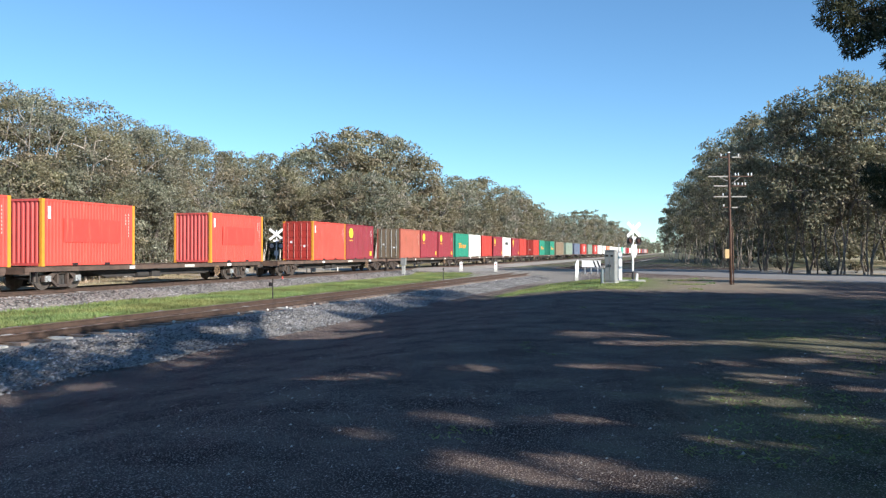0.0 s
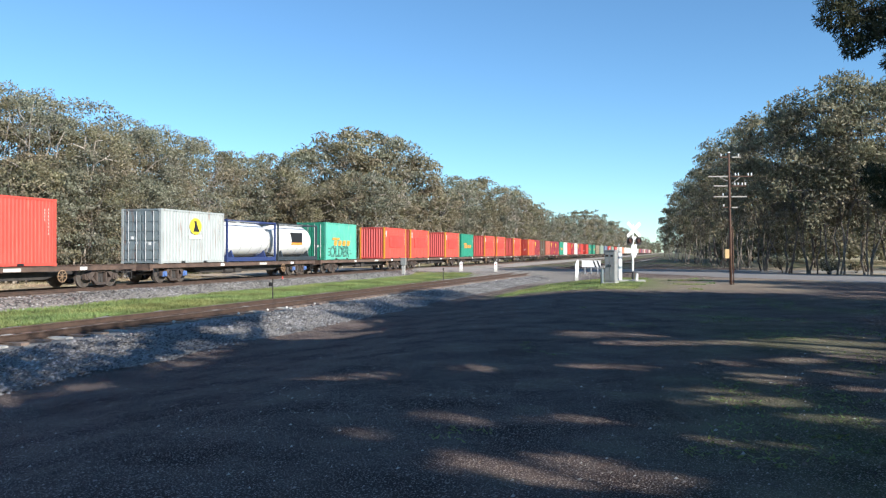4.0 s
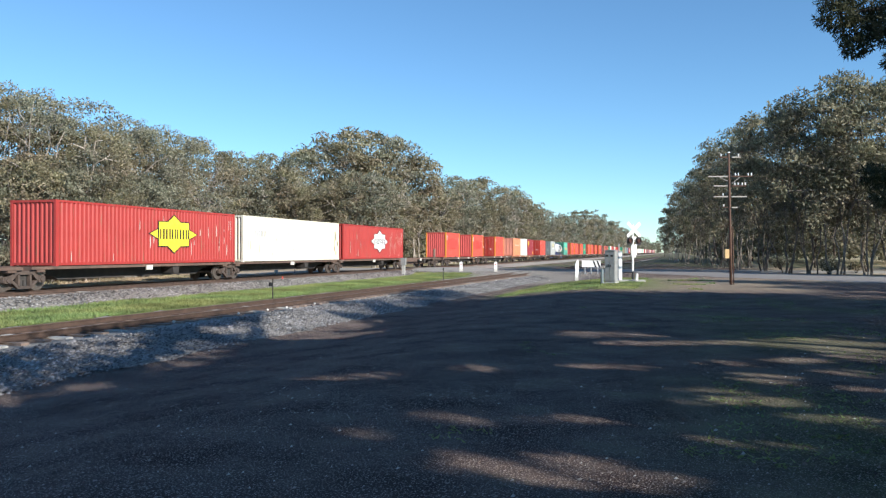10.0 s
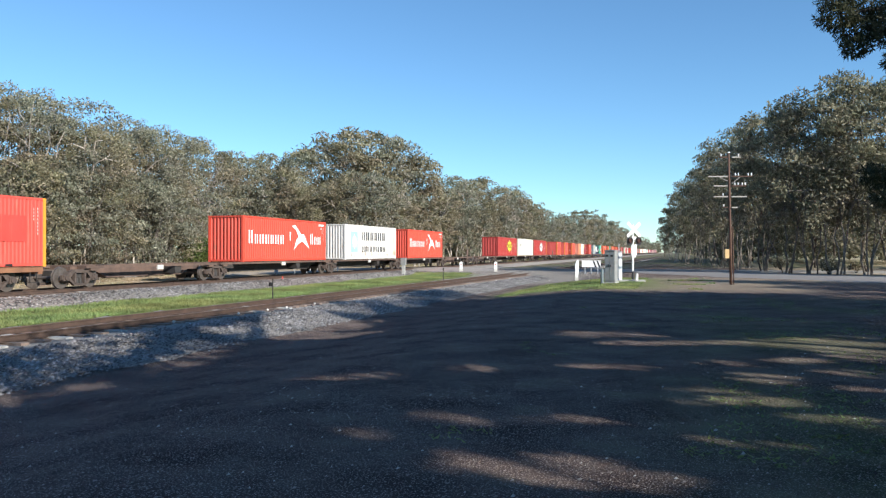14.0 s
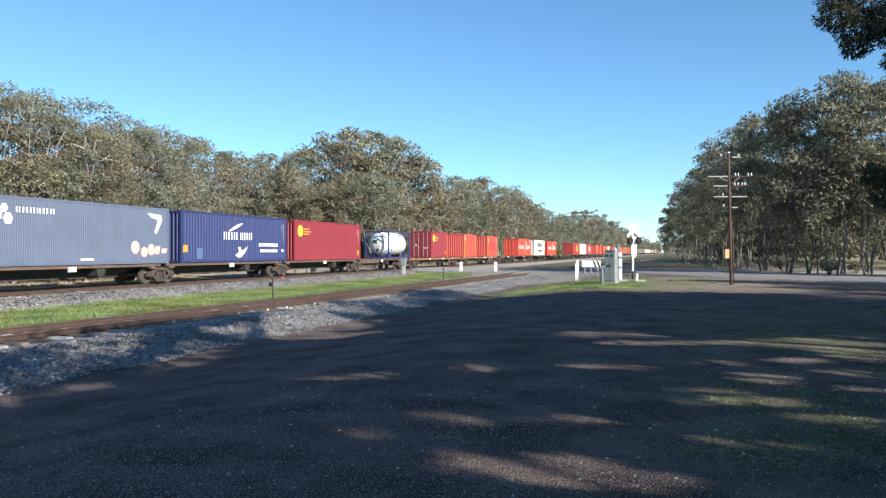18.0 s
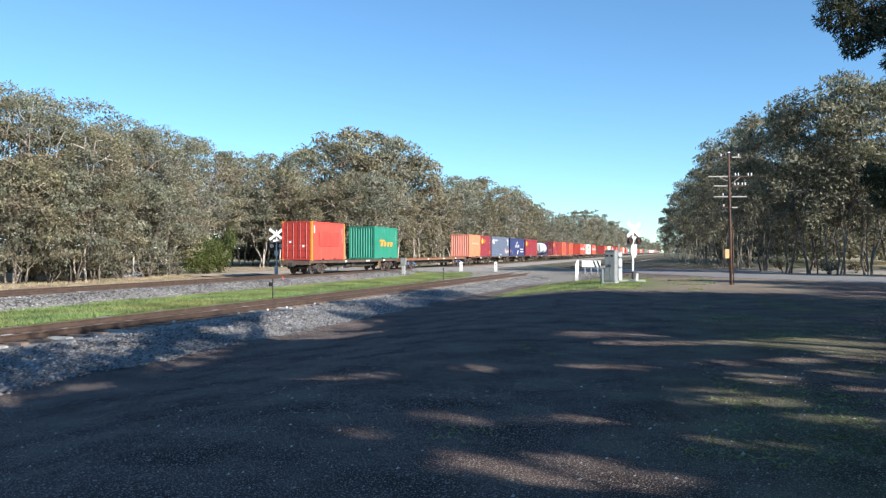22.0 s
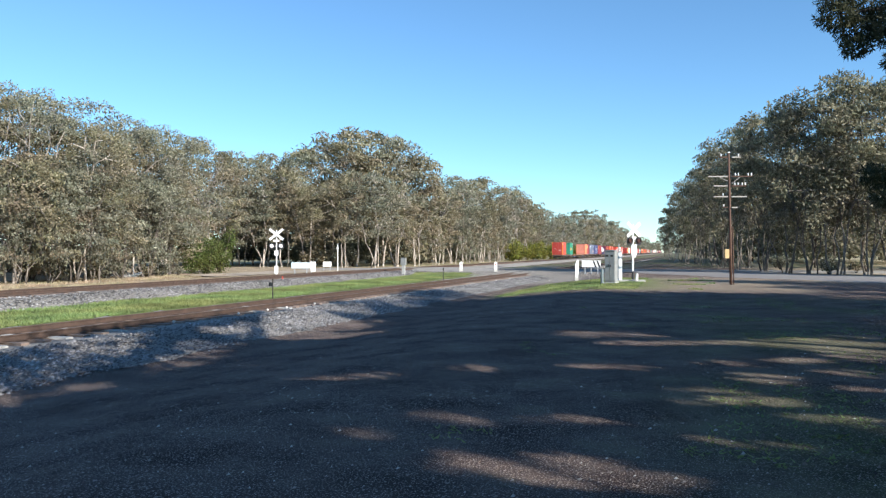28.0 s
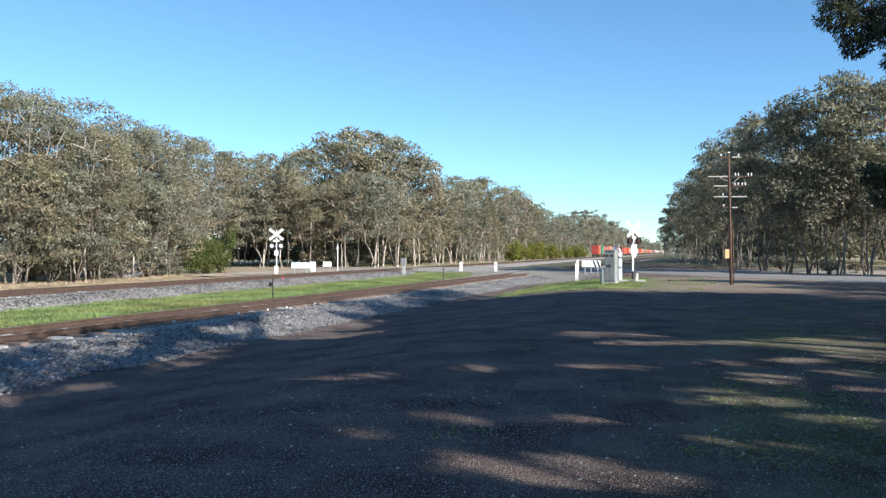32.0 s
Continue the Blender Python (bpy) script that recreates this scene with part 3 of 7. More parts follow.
# the edge of the wood beyond the main line: x, y, height
EDGE = [(-40.3, 38.2, 11.9), (-39.1, 39.6, 12.4), (-40.7, 43.3, 12.6), (-40.3, 45.5, 12.5), (-37.4, 43.9, 10.6), (-40.9, 50.5, 11.8), (-40.7, 52.7, 12.4), (-40.2, 54.9, 12.0), (-40.5, 56.9, 12.1), (-48.7, 74.4, 14.2)]
EDGE_LOW = [(-38.4, 37.3, 6.7), (-37.4, 38.8, 7.8), (-37.4, 41.0, 6.6), (-36.8, 42.4, 7.4), (-37.0, 44.6, 6.8), (-38.3, 48.7, 7.8), (-38.5, 51.8, 7.7), (-40.3, 57.0, 7.4)]
MIDDLE = [(-56.2, 90.9, 14.7), (-55.2, 94.3, 14.8), (-53.2, 97.0, 15.6), (-48.0, 92.2, 13.0), (-46.9, 96.7, 15.8), (-45.4, 99.3, 17.9), (-42.9, 102.0, 19.0), (-39.9, 105.0, 19.3), (-37.1, 104.0, 17.3), (-35.6, 107.8, 14.4),
          (-50.1, 90.5, 10.3), (-44.1, 91.2, 10.5), (-39.7, 91.5, 11.4), (-35.8, 92.2, 12.0), (-35.4, 99.0, 9.6)]
ALONG = [(-37.5, 124.2, 13.3), (-37.5, 134.3, 15.6), (-37.5, 144.5, 16.0), (-37.5, 155.2, 17.1), (-37.5, 169.7, 16.4), (-37.5, 189.7, 17.6), (-37.5, 204.7, 16.0), (-37.5, 231.8, 15.1), (-37.5, 261.4, 12.9), (-37.5, 296.1, 15.3),
         (-37.5, 354.1, 20.5), (-37.5, 419.1, 21.8), (-37.5, 503.1, 21.2), (-37.5, 614.0, 20.7), (-37.5, 764.6, 19.5), (-37.5, 959.4, 17.3)]
GUM_LABEL = "eucalypt with pale forked limbs and an open olive crown"
for k, (x, y, h) in enumerate(EDGE):
    plant("gum_tree", GUMS[k % 5], x, y, h, H0, rt.uniform(0, 6.28), GUM_LABEL, "trees along the railway", rt.uniform(0.95, 1.15))
for k, (x, y, h) in enumerate(EDGE_LOW):
    plant("gum_tree", LOWS[k % 3], x, y, h, H0, rt.uniform(0, 6.28), "low bushy young eucalypt with leaves down to the grass", "trees along the railway", rt.uniform(0.9, 1.1))
for k, (x, y, h) in enumerate(MIDDLE):
    plant("gum_tree", TALL[k % 3], x, y, h, H0, rt.uniform(0, 6.28), "tall eucalypt with white forked stems and a domed crown", "trees along the railway", rt.uniform(0.95, 1.1))
for k, (x, y, h) in enumerate(ALONG):
    plant("gum_tree", TALL[k % 3] if y < 240 else SLIM[k % 2], x, y, h, H0, rt.uniform(0, 6.28), "tall slender eucalypt with bare pale stems and a high crown", "trees along the railway", 1.05)
for k, (x, y, h) in enumerate(ALONG):
    if y > 200:
        plant("gum_tree", SLIM[k % 2], x - 6.5, y + 16, h * 1.04, H0, rt.uniform(0, 6.28), "eucalypt standing back in the wood", "trees along the railway", 1.1)
for k in range(40):
    y = 24 + 8.1 * k + rt.uniform(-1.5, 1.5)
    x = -47 - rt.uniform(0, 14) if y < 56 or y > 110 else -60 - rt.uniform(0, 10)
    if 58 < y < 88 and x > -62:
        x = -64
    h = rt.uniform(8.6, 10.4) if y < 60 else rt.uniform(10.5, 12.5)
    plant("gum_tree", BACK[k % 3], x, y, h, H0, rt.uniform(0, 6.28), "eucalypt standing back in the wood", "trees along the railway", 1.2)
for x, y, h in ((-62.0, 101.0, 9.5), (-66.0, 104.0, 10.5), (-70.0, 112.0, 11.5), (-58.5, 103.0, 9.0)):
    plant("gum_tree", BACK[1], x, y, h, H0, x, "eucalypt standing back in the wood", "trees along the railway", 1.25)
for k in range(44):
    y = 34 + 3.6 * k + rt.uniform(-1, 1)
    x = -40.5 - rt.uniform(0, 6)
    if 54 < y < 90:
        x -= 16
    plant("shrub", SCRUB[k % 3], x, y, rt.uniform(1.6, 3.2), 2.6, rt.uniform(0, 6.28), "grey-green understorey shrub under the eucalypts", "shrubs under the trees", 1.25, ("stem", "foliage"))
for x, y, h in ((-41.8, 62.8, 4.4), (-41.3, 64.4, 3.9), (-42.2, 68.0, 4.8), (-44.5, 69.0, 4.6)):
    plant("bush", BUSH, x, y, h, 5.0, rt.uniform(0, 6.28), "dense bright green bush", "bushes by the dirt track", 0.9, ("stem", "foliage"))
for k in range(18):
    y = 175 + 8 * k
    plant("wattle", WATTLE[k % 2], -34.5 - rt.uniform(0, 2.5), y, rt.uniform(2.4, 6.2), 3.0, rt.uniform(0, 6.28), "yellow-green wattle bush by the line", "wattles along the line", 1.0, ("stem", "foliage"))
for k in range(14):
    y = 110 + 5 * k + rt.uniform(-1, 1)
    plant("gum_sapling", SLIM[k % 2], -35.4 - rt.uniform(0, 3.5), y, rt.uniform(7.5, 12.0), H0, rt.uniform(0, 6.28), "slender young eucalypt with bare pale stems", "trees along the railway", 0.75)
for k in range(13):
    y = 33 + 1.9 * k + rt.uniform(-0.6, 0.6)
    plant("shrub", SCRUB[k % 3], -38.2 - rt.uniform(0, 1.6), y, rt.uniform(1.0, 2.4), 2.6, rt.uniform(0, 6.28), "grey-green shrub at the foot of the eucalypts", "shrubs under the trees", 1.1, ("stem", "foliage"))
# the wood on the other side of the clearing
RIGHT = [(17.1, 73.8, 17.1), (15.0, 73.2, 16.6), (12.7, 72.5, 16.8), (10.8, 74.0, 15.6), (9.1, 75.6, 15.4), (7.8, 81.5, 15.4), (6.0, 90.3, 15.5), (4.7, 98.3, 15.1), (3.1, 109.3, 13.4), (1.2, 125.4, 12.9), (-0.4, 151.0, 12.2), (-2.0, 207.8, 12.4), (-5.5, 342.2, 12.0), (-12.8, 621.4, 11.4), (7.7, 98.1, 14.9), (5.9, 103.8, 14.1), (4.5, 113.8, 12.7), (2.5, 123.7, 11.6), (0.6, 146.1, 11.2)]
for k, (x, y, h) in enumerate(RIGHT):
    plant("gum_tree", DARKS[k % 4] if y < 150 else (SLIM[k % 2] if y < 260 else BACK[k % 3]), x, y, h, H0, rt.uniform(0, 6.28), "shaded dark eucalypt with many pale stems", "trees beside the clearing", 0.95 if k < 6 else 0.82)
for k in range(16):
    y = 72 + 10 * k
    x = 15 + rt.uniform(0, 12) - 0.012 * y
    plant("gum_tree", BACK[k % 3], x, y, rt.uniform(10, 13), H0, rt.uniform(0, 6.28), "shaded eucalypt standing back in the wood", "trees beside the clearing", 1.1)
for k in range(16):
    y = 74 + 5 * k
    plant("shrub", SCRUB[k % 2], 12 + rt.uniform(0, 6) - 0.03 * y, y, rt.uniform(1.0, 2.0), 2.6, rt.uniform(0, 6.28), "grey-green understorey shrub under the eucalypts", "shrubs under the trees", 1.2, ("stem", "foliage"))
# the tree beside the camera: its crown stands out of view but for a hanging bough
def near_gum():
    rng = np.random.default_rng(81)
    x, y = 8.4, 20.0
    ob = thing("gum_tree", Matrix.Translation((x, y, ground_z(x, y))), "large dark eucalypt with a low hanging bough", "tree", "trees beside the clearing")
    b = Build()
    b.tube([(0, 0, -0.3), (0.1, 0, 2.0), (0.3, 0.2, 4.2), (0.2, 0.3, 6.6)], [0.42, 0.32, 0.28, 0.22], 12)
    pts = []
    for k in range(5):
        a = -1.9 + 0.95 * k
        tip = Vector((0.6 + 2.6 * math.cos(a), 3.0 * math.sin(a), 10.4 + rng.uniform(-1.2, 1.2)))
        b.tube([(0.2, 0.25, 6.0), (0.3 + 1.2 * math.cos(a), 1.5 * math.sin(a), 8.4), tip], [0.17, 0.11, 0.03], 7)
        for q in range(9):
            c = tip + Vector((rng.normal() * 0.9 + 0.7, rng.normal() * 1.2, rng.normal() * 1.1 - 0.4))
            if c.x > -1.4:
                pts.append(cluster(rng, c, rng.uniform(0.8, 1.3), 240, 0.75))
    bough = [(-1.6, 0.6, 7.0), (-3.6, 0.2, 7.35), (-5.0, -0.3, 7.1)]
    b.tube([(0.2, 0.25, 6.2)] + bough, [0.13, 0.09, 0.06, 0.015], 7)
    for c, r in (((-5.0, -0.3, 7.05), 0.50), ((-4.5, 0.2, 6.85), 0.55), ((-3.9, -0.2, 6.65), 0.55), ((-4.2, 0.4, 7.4), 0.7), ((-3.3, 0.0, 7.3), 0.7), ((-3.6, 0.3, 6.1), 0.42), ((-2.9, 0.1, 6.7), 0.7), ((-4.85, 0.0, 7.6), 0.6), ((-3.9, 0.2, 7.0), 0.6), ((-4.6, -0.2, 6.35), 0.36), ((-3.2, 0.1, 5.9), 0.40), ((-2.6, 0.2, 6.2), 0.5)):
        pts.append(cluster(rng, c, r, int(1500 * r), 0.85))
    # a low spray from the trunk
    b.tube([(0.1, 0, 2.6), (-1.8, 0.1, 3.5), (-4.1, 0.0, 3.6)], [0.06, 0.04, 0.012], 6)
    for c, r in (((-4.2, 0.0, 3.5), 0.34), ((-3.95, 0.1, 3.05), 0.40), ((-3.6, 0.0, 3.5), 0.5)):
        pts.append(cluster(rng, c, r, 480, 0.9))
    part("trunk", b.mesh("trunk", M_BARK_DARK, True), ob)
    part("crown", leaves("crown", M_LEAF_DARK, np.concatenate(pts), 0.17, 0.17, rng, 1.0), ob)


near_gum()
# patches of ground kept sunlit by cutting leaves from the shade trees: x, y, half length across the view, half length
# along it
SUN_PATCHES = [(-8.9, 11.2, 0.45, 0.48), (-4.6, 11.0, 0.54, 0.43), (-2.9, 7.5, 0.34, 0.25), (-2.8, 8.5, 0.32, 0.28), (-2.1, 6.8, 0.22, 0.24), (-3.0, 12.1, 0.48, 0.36), (-1.4, 17.9, 1.36, 0.73), (-0.5, 16.4, 1.23, 0.49), (1.7, 17.2, 1.47, 0.91), (3.0, 16.6, 1.01, 1.96), (-1.0, 13.1, 0.81, 0.39), (0.7, 13.6, 0.54, 0.32), (-0.6, 8.8, 0.24, 0.14), (-1.8, 6.9, 0.25, 0.25), (1.1, 12.4, 0.49, 0.63), (2.4, 11.7, 0.33, 0.26), (0.7, 10.3, 0.65, 0.29), (1.5, 9.5, 0.43, 0.18), (-1.2, 8.7, 0.58, 0.23), (-2.1, 8.4, 0.3, 0.26), (0.3, 8.2, 0.33, 0.19), (0.7, 7.9, 0.47, 0.19), (-1.1, 6.7, 0.78, 0.5), (-0.4, 6.5, 0.53, 0.37)]
SUN_AREAS = [(-10.9, 24.9, 2.09, 6.02), (-8.2, 20.1, 1.06, 1.18), (-11.6, 19.9, 0.79, 0.89), (-2.9, 44.0, 6.96, 6.51), (2.5, 40.3, 4.0, 2.81), (-12.2, 66.3, 3.3, 10.62), (2.0, 14.4, 0.74, 0.34), (-0.1, 8.9, 0.36, 0.14), (2.4, 13.2, 0.51, 0.28), (0.3, 11.0, 0.52, 0.17)]
PATCH_TURN = (math.cos(radians(16.3)), math.sin(radians(16.3)))


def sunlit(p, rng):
    """Which of the points p stand between the sun and a chosen sunlit patch of ground."""
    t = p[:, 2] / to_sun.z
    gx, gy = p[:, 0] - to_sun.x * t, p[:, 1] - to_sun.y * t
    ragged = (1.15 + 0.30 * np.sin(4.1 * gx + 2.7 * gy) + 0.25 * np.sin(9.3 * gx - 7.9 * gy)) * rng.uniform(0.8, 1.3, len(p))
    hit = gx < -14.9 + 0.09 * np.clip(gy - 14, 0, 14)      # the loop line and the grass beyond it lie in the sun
    hit |= (rng.uniform(size=len(p)) < 0.83) & (gx < -8.6) & (gy < 18) & (np.sin(2.3 * gx + 1.1 * gy) + 0.6 * np.sin(5.1 * gy - 1.9 * gx) > -0.35)      # leaves thinned at random to dapple the bank with sun
    for x, y, a, b in SUN_PATCHES + SUN_AREAS:
        u = ((gx - x) * PATCH_TURN[0] + (gy - y) * PATCH_TURN[1]) / (a + 0.04)
        v = ((gy - y) * PATCH_TURN[0] - (gx - x) * PATCH_TURN[1]) / (b + 0.06)
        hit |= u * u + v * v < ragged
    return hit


def shade_tree(seed, x, y, h):
    """A tree added out of view by the clearing: a broad crown, its leaves cut away over the sun patches."""
    rng = np.random.default_rng(seed)
    z0 = ground_z(x, y)
    b = Build()
    sp = 0.34 * h
    top = Vector((rng.normal() * 0.3, rng.normal() * 0.3, h * 0.34))
    b.tube([(0, 0, -0.3), (0, 0, 0.4), top], [0.022 * h, 0.015 * h, 0.012 * h], 8)
    cloud = []
    for k in range(34):
        cz = 1 - 1.7 * (k + 0.5) / 34
        a = 2.4 * k + rng.uniform(-0.4, 0.4)
        q = math.sqrt(1 - cz * cz) * rng.uniform(0.35, 1.0) * sp
        c = Vector((math.cos(a) * q, math.sin(a) * q, h * (0.62 + 0.34 * cz)))
        if k % 4 == 0:
            b.tube([top, top.lerp(c, 0.5) + Vector((0, 0, 0.3)), c], [0.006 * h, 0.004 * h, 0.001 * h], 5)
        cloud.append(pad(rng, c, sp * rng.uniform(0.26, 0.40), 165))
    cloud = np.concatenate(cloud)
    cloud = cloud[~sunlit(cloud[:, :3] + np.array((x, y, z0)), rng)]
    ob = thing("gum_tree", Matrix.Translation((x, y, z0)), "large dark eucalypt added out of view to shade the clearing", "tree", "trees beside the clearing")
    part("trunk", b.mesh("trunk", M_BARK_DARK, True), ob)
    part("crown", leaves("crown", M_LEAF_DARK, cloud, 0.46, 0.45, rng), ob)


# trees added out of view, beside and behind the camera, to shade the clearing and the wood: x, y, height
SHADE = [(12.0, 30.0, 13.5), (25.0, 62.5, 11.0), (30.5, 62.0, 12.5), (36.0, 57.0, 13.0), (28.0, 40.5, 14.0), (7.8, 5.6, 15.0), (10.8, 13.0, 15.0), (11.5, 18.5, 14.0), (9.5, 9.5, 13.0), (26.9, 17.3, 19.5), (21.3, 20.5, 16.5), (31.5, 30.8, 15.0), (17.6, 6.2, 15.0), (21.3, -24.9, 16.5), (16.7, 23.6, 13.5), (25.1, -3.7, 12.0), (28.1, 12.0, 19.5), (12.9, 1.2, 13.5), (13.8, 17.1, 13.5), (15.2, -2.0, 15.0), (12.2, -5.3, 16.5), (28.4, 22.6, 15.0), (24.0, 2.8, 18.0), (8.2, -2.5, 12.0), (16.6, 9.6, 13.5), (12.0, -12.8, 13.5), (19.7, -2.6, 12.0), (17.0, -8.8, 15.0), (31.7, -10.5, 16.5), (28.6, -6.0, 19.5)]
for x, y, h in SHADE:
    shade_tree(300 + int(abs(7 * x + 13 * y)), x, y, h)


def wood_belt(name, label, x0, x1, y0, y1, h0, h1, crowns, per, leaf, mat, seed, grow=1.0):
    """The depth of the wood behind its edge, as one mass of foliage."""
    rng = np.random.default_rng(seed)
    pts = []
    for k in range(crowns):
        y = y0 + (y1 - y0) * rng.uniform() ** grow
        x, h = rng.uniform(x0, x1), rng.uniform(h0, h1) * min(1.45, 1 + 0.0012 * (y - y0))
        for q in range(7):
            z = h * (0.12 + 0.80 * q / 6)
            r = h * 0.26 * math.sqrt(max(0.15, 1 - ((z / h - 0.55) / 0.5) ** 2))
            pts.append(cluster(rng, (x + rng.normal() * r * 0.5, y + rng.normal() * r * 0.5, z), r, per, 0.8))
    return tagged(new(name, leaves(name, mat, np.concatenate(pts), leaf, 0.5, rng)), label, "woodland", kind="stuff")


wood_belt("wood_behind_line", "depth of the olive eucalypt wood beyond the main line", -84, -58, 5, 130, 9.0, 11.5, 75, 70, 0.70, M_LEAF_SHADED, 201)
wood_belt("wood_behind_crossing", "dark depth of the eucalypt wood behind the crossing", -70, -40, 108, 134, 9.0, 12.0, 46, 60, 0.70, M_LEAF_SHADED, 206)
wood_belt("far_wood_beyond_line", "distant olive eucalypt wood along the main line", -75, -41, 134, 1300, 11, 15.5, 170, 50, 1.0, M_LEAF_SHADED, 202, 1.7)
wood_belt("wood_beside_clearing", "depth of the shaded eucalypt wood beside the clearing", 18, 42, 84, 200, 15, 18.5, 80, 60, 0.80, M_LEAF_SHADED, 203)
wood_belt("far_wood_beside_line", "distant dark eucalypt wood along the service track", 5, 40, 140, 1300, 11, 13, 190, 34, 1.2, M_LEAF_SHADED, 204, 1.8)
wood_belt("wood_across_distance", "distant grey-green trees closing the view down the line", -160, 90, 1540, 1700, 14, 20, 120, 26, 3.0, M_LEAF_GREY, 205)


# ---- the train ----
TRAIN = []       # thing, y at the start, height
WHEELS = {-1: [], 1: []}
MESHES = {}


def cached(key, make):
    if key not in MESHES:
        MESHES[key] = make()
    return MESHES[key]


def corrugated(run, z0, z1, face, depth, pitch, along_y=True, flip=1):
    """Folded sheet steel: run = (start, end) along the wall, face = the outer plane, folds go inwards."""
    b = Build()
    n = max(3, round((run[1] - run[0]) / pitch))
    p = (run[1] - run[0]) / n
    pts = []
    for k in range(n):
        u = run[0] + k * p
        pts += [(u, 0), (u + 0.28 * p, 0), (u + 0.48 * p, depth), (u + 0.80 * p, depth)]
    pts.append((run[1], 0))
    for (u, d), (u2, d2) in zip(pts, pts[1:]):
        a, c = face - flip * d, face - flip * d2
        if along_y:
            b.quad((a, u, z0), (c, u2, z0), (c, u2, z1), (a, u, z1))
        else:
            b.quad((u, a, z0), (u2, c, z0), (u2, c, z1), (u, a, z1))
    return b


W = 1.219


def container(y0, length, height, mat, label, post=None, doors=False, pitch=0.278, depth=0.036, decals=(), group="containers on the train", z=DECK, end_mat=None, near=True):
    """A steel box: folded walls between posts and rails, end doors with lock rods where they show."""
    post = post or mat
    h, e = height, length / 2
    key = (length, height, pitch, depth)
    ob = thing("shipping_container", pose(FAR_X, y0 + e, z), label, "container", group)
    for s in (1, -1):
        part("side_panel", cached(("side", s, key, mat.name), lambda: corrugated((-e + 0.15, e - 0.15), 0.15, h - 0.10, s * (W - 0.012), depth, pitch, True, s).mesh("side_panel", mat)), ob)
        part("top_rail", cached(("top", s, key, mat.name), lambda: Build().box(s * W - 0.06 * (s > 0), -e + 0.16, h - 0.10, s * W + 0.06 * (s < 0), e - 0.16, h - 0.005).mesh("top_rail", mat)), ob)
        part("bottom_rail", cached(("bot", s, key, mat.name), lambda: Build().box(s * W - 0.05 * (s > 0), -e + 0.16, 0.03, s * W + 0.05 * (s < 0), e - 0.16, 0.15).mesh("bottom_rail", mat)), ob)
        for t in (1, -1):
            pm = mat if doors and s < 0 and t < 0 else post
            part("corner_post", cached(("post", s, t, key, pm.name), lambda: Build().box(min(s * W, s * (W - 0.12)), min(t * e, t * (e - 0.16)), 0.11, max(s * W, s * (W - 0.12)), max(t * e, t * (e - 0.16)), h - 0.11).mesh("corner_post", pm)), ob)
    part("end_panel", cached(("front", key, mat.name), lambda: corrugated((-W + 0.12, W - 0.12), 0.15, h - 0.1, e - 0.03, 0.045, 0.25, False, 1).mesh("end_panel", mat)), ob)
    em = end_mat or mat
    if doors:
        for s in (1, -1):
            def door():
                b = Build().box(min(0.01 * s, s * (W - 0.13)), -e + 0.03, 0.14, max(0.01 * s, s * (W - 0.13)), -e + 0.08, h - 0.13)
                for k in range(5):
                    zz = 0.24 + k * (h - 0.42) / 5
                    b.box(min(0.06 * s, s * (W - 0.18)), -e - 0.004, zz, max(0.06 * s, s * (W - 0.18)), -e + 0.03, zz + (h - 0.42) / 5 - 0.14)
                return b.mesh("door", em)
            d = part("door", cached(("door", s, key, em.name), door), ob)
            for q in (0.28, 0.78):
                part("lock_rod", cached(("rod", s, q, key, em.name), lambda: Build().tube([(s * q, -e - 0.02, 0.12), (s * q, -e - 0.02, h - 0.12)], [0.02, 0.02], 6).box(s * q - 0.05, -e - 0.03, 1.05, s * q + 0.05, -e + 0.03, 1.15).mesh("lock_rod", M_ROD if em is P_RED else M_GALV)), d)
            part("placard", cached(("placard", s, key), lambda: Build().box(min(s * 0.45, s * 0.62), -e - 0.012, 1.28 - 0.3 * (s > 0), max(s * 0.45, s * 0.62), -e - 0.004, 1.44 - 0.3 * (s > 0)).mesh("placard", M_WHITE)), d, None, "small white placard")
    else:
        part("end_panel", cached(("rear", key, em.name), lambda: corrugated((-W + 0.12, W - 0.12), 0.15, h - 0.1, -e + 0.03, 0.045, 0.25, False, -1).mesh("end_panel", em)), ob)
    for t in (1, -1):
        part("end_sill", cached(("sill", t, key, em.name), lambda: Build().box(-W + 0.12, min(t * e, t * (e - 0.1)), 0.03, W - 0.12, max(t * e, t * (e - 0.1)), 0.15).mesh("end_sill", em)), ob)
        part("end_header", cached(("header", t, key, em.name), lambda: Build().box(-W + 0.12, min(t * e, t * (e - 0.1)), h - 0.11, W - 0.12, max(t * e, t * (e - 0.1)), h - 0.01).mesh("end_header", em)), ob)
    part("roof", cached(("roof", key, mat.name), lambda: corrugated((-e + 0.1, e - 0.1), -W + 0.06, W - 0.06, 0, 0.02, 0.4).mesh("roof", mat)), ob, Matrix.Translation((0, 0, h - 0.012)) @ Matrix(((0, 0, 1, 0), (0, 1, 0, 0), (1, 0, 0, 0), (0, 0, 0, 1))))
    part("floor", cached(("floor", key), lambda: Build().box(-W + 0.06, -e + 0.1, 0.06, W - 0.06, e - 0.1, 0.14).mesh("floor", M_STEEL_DARK)), ob)

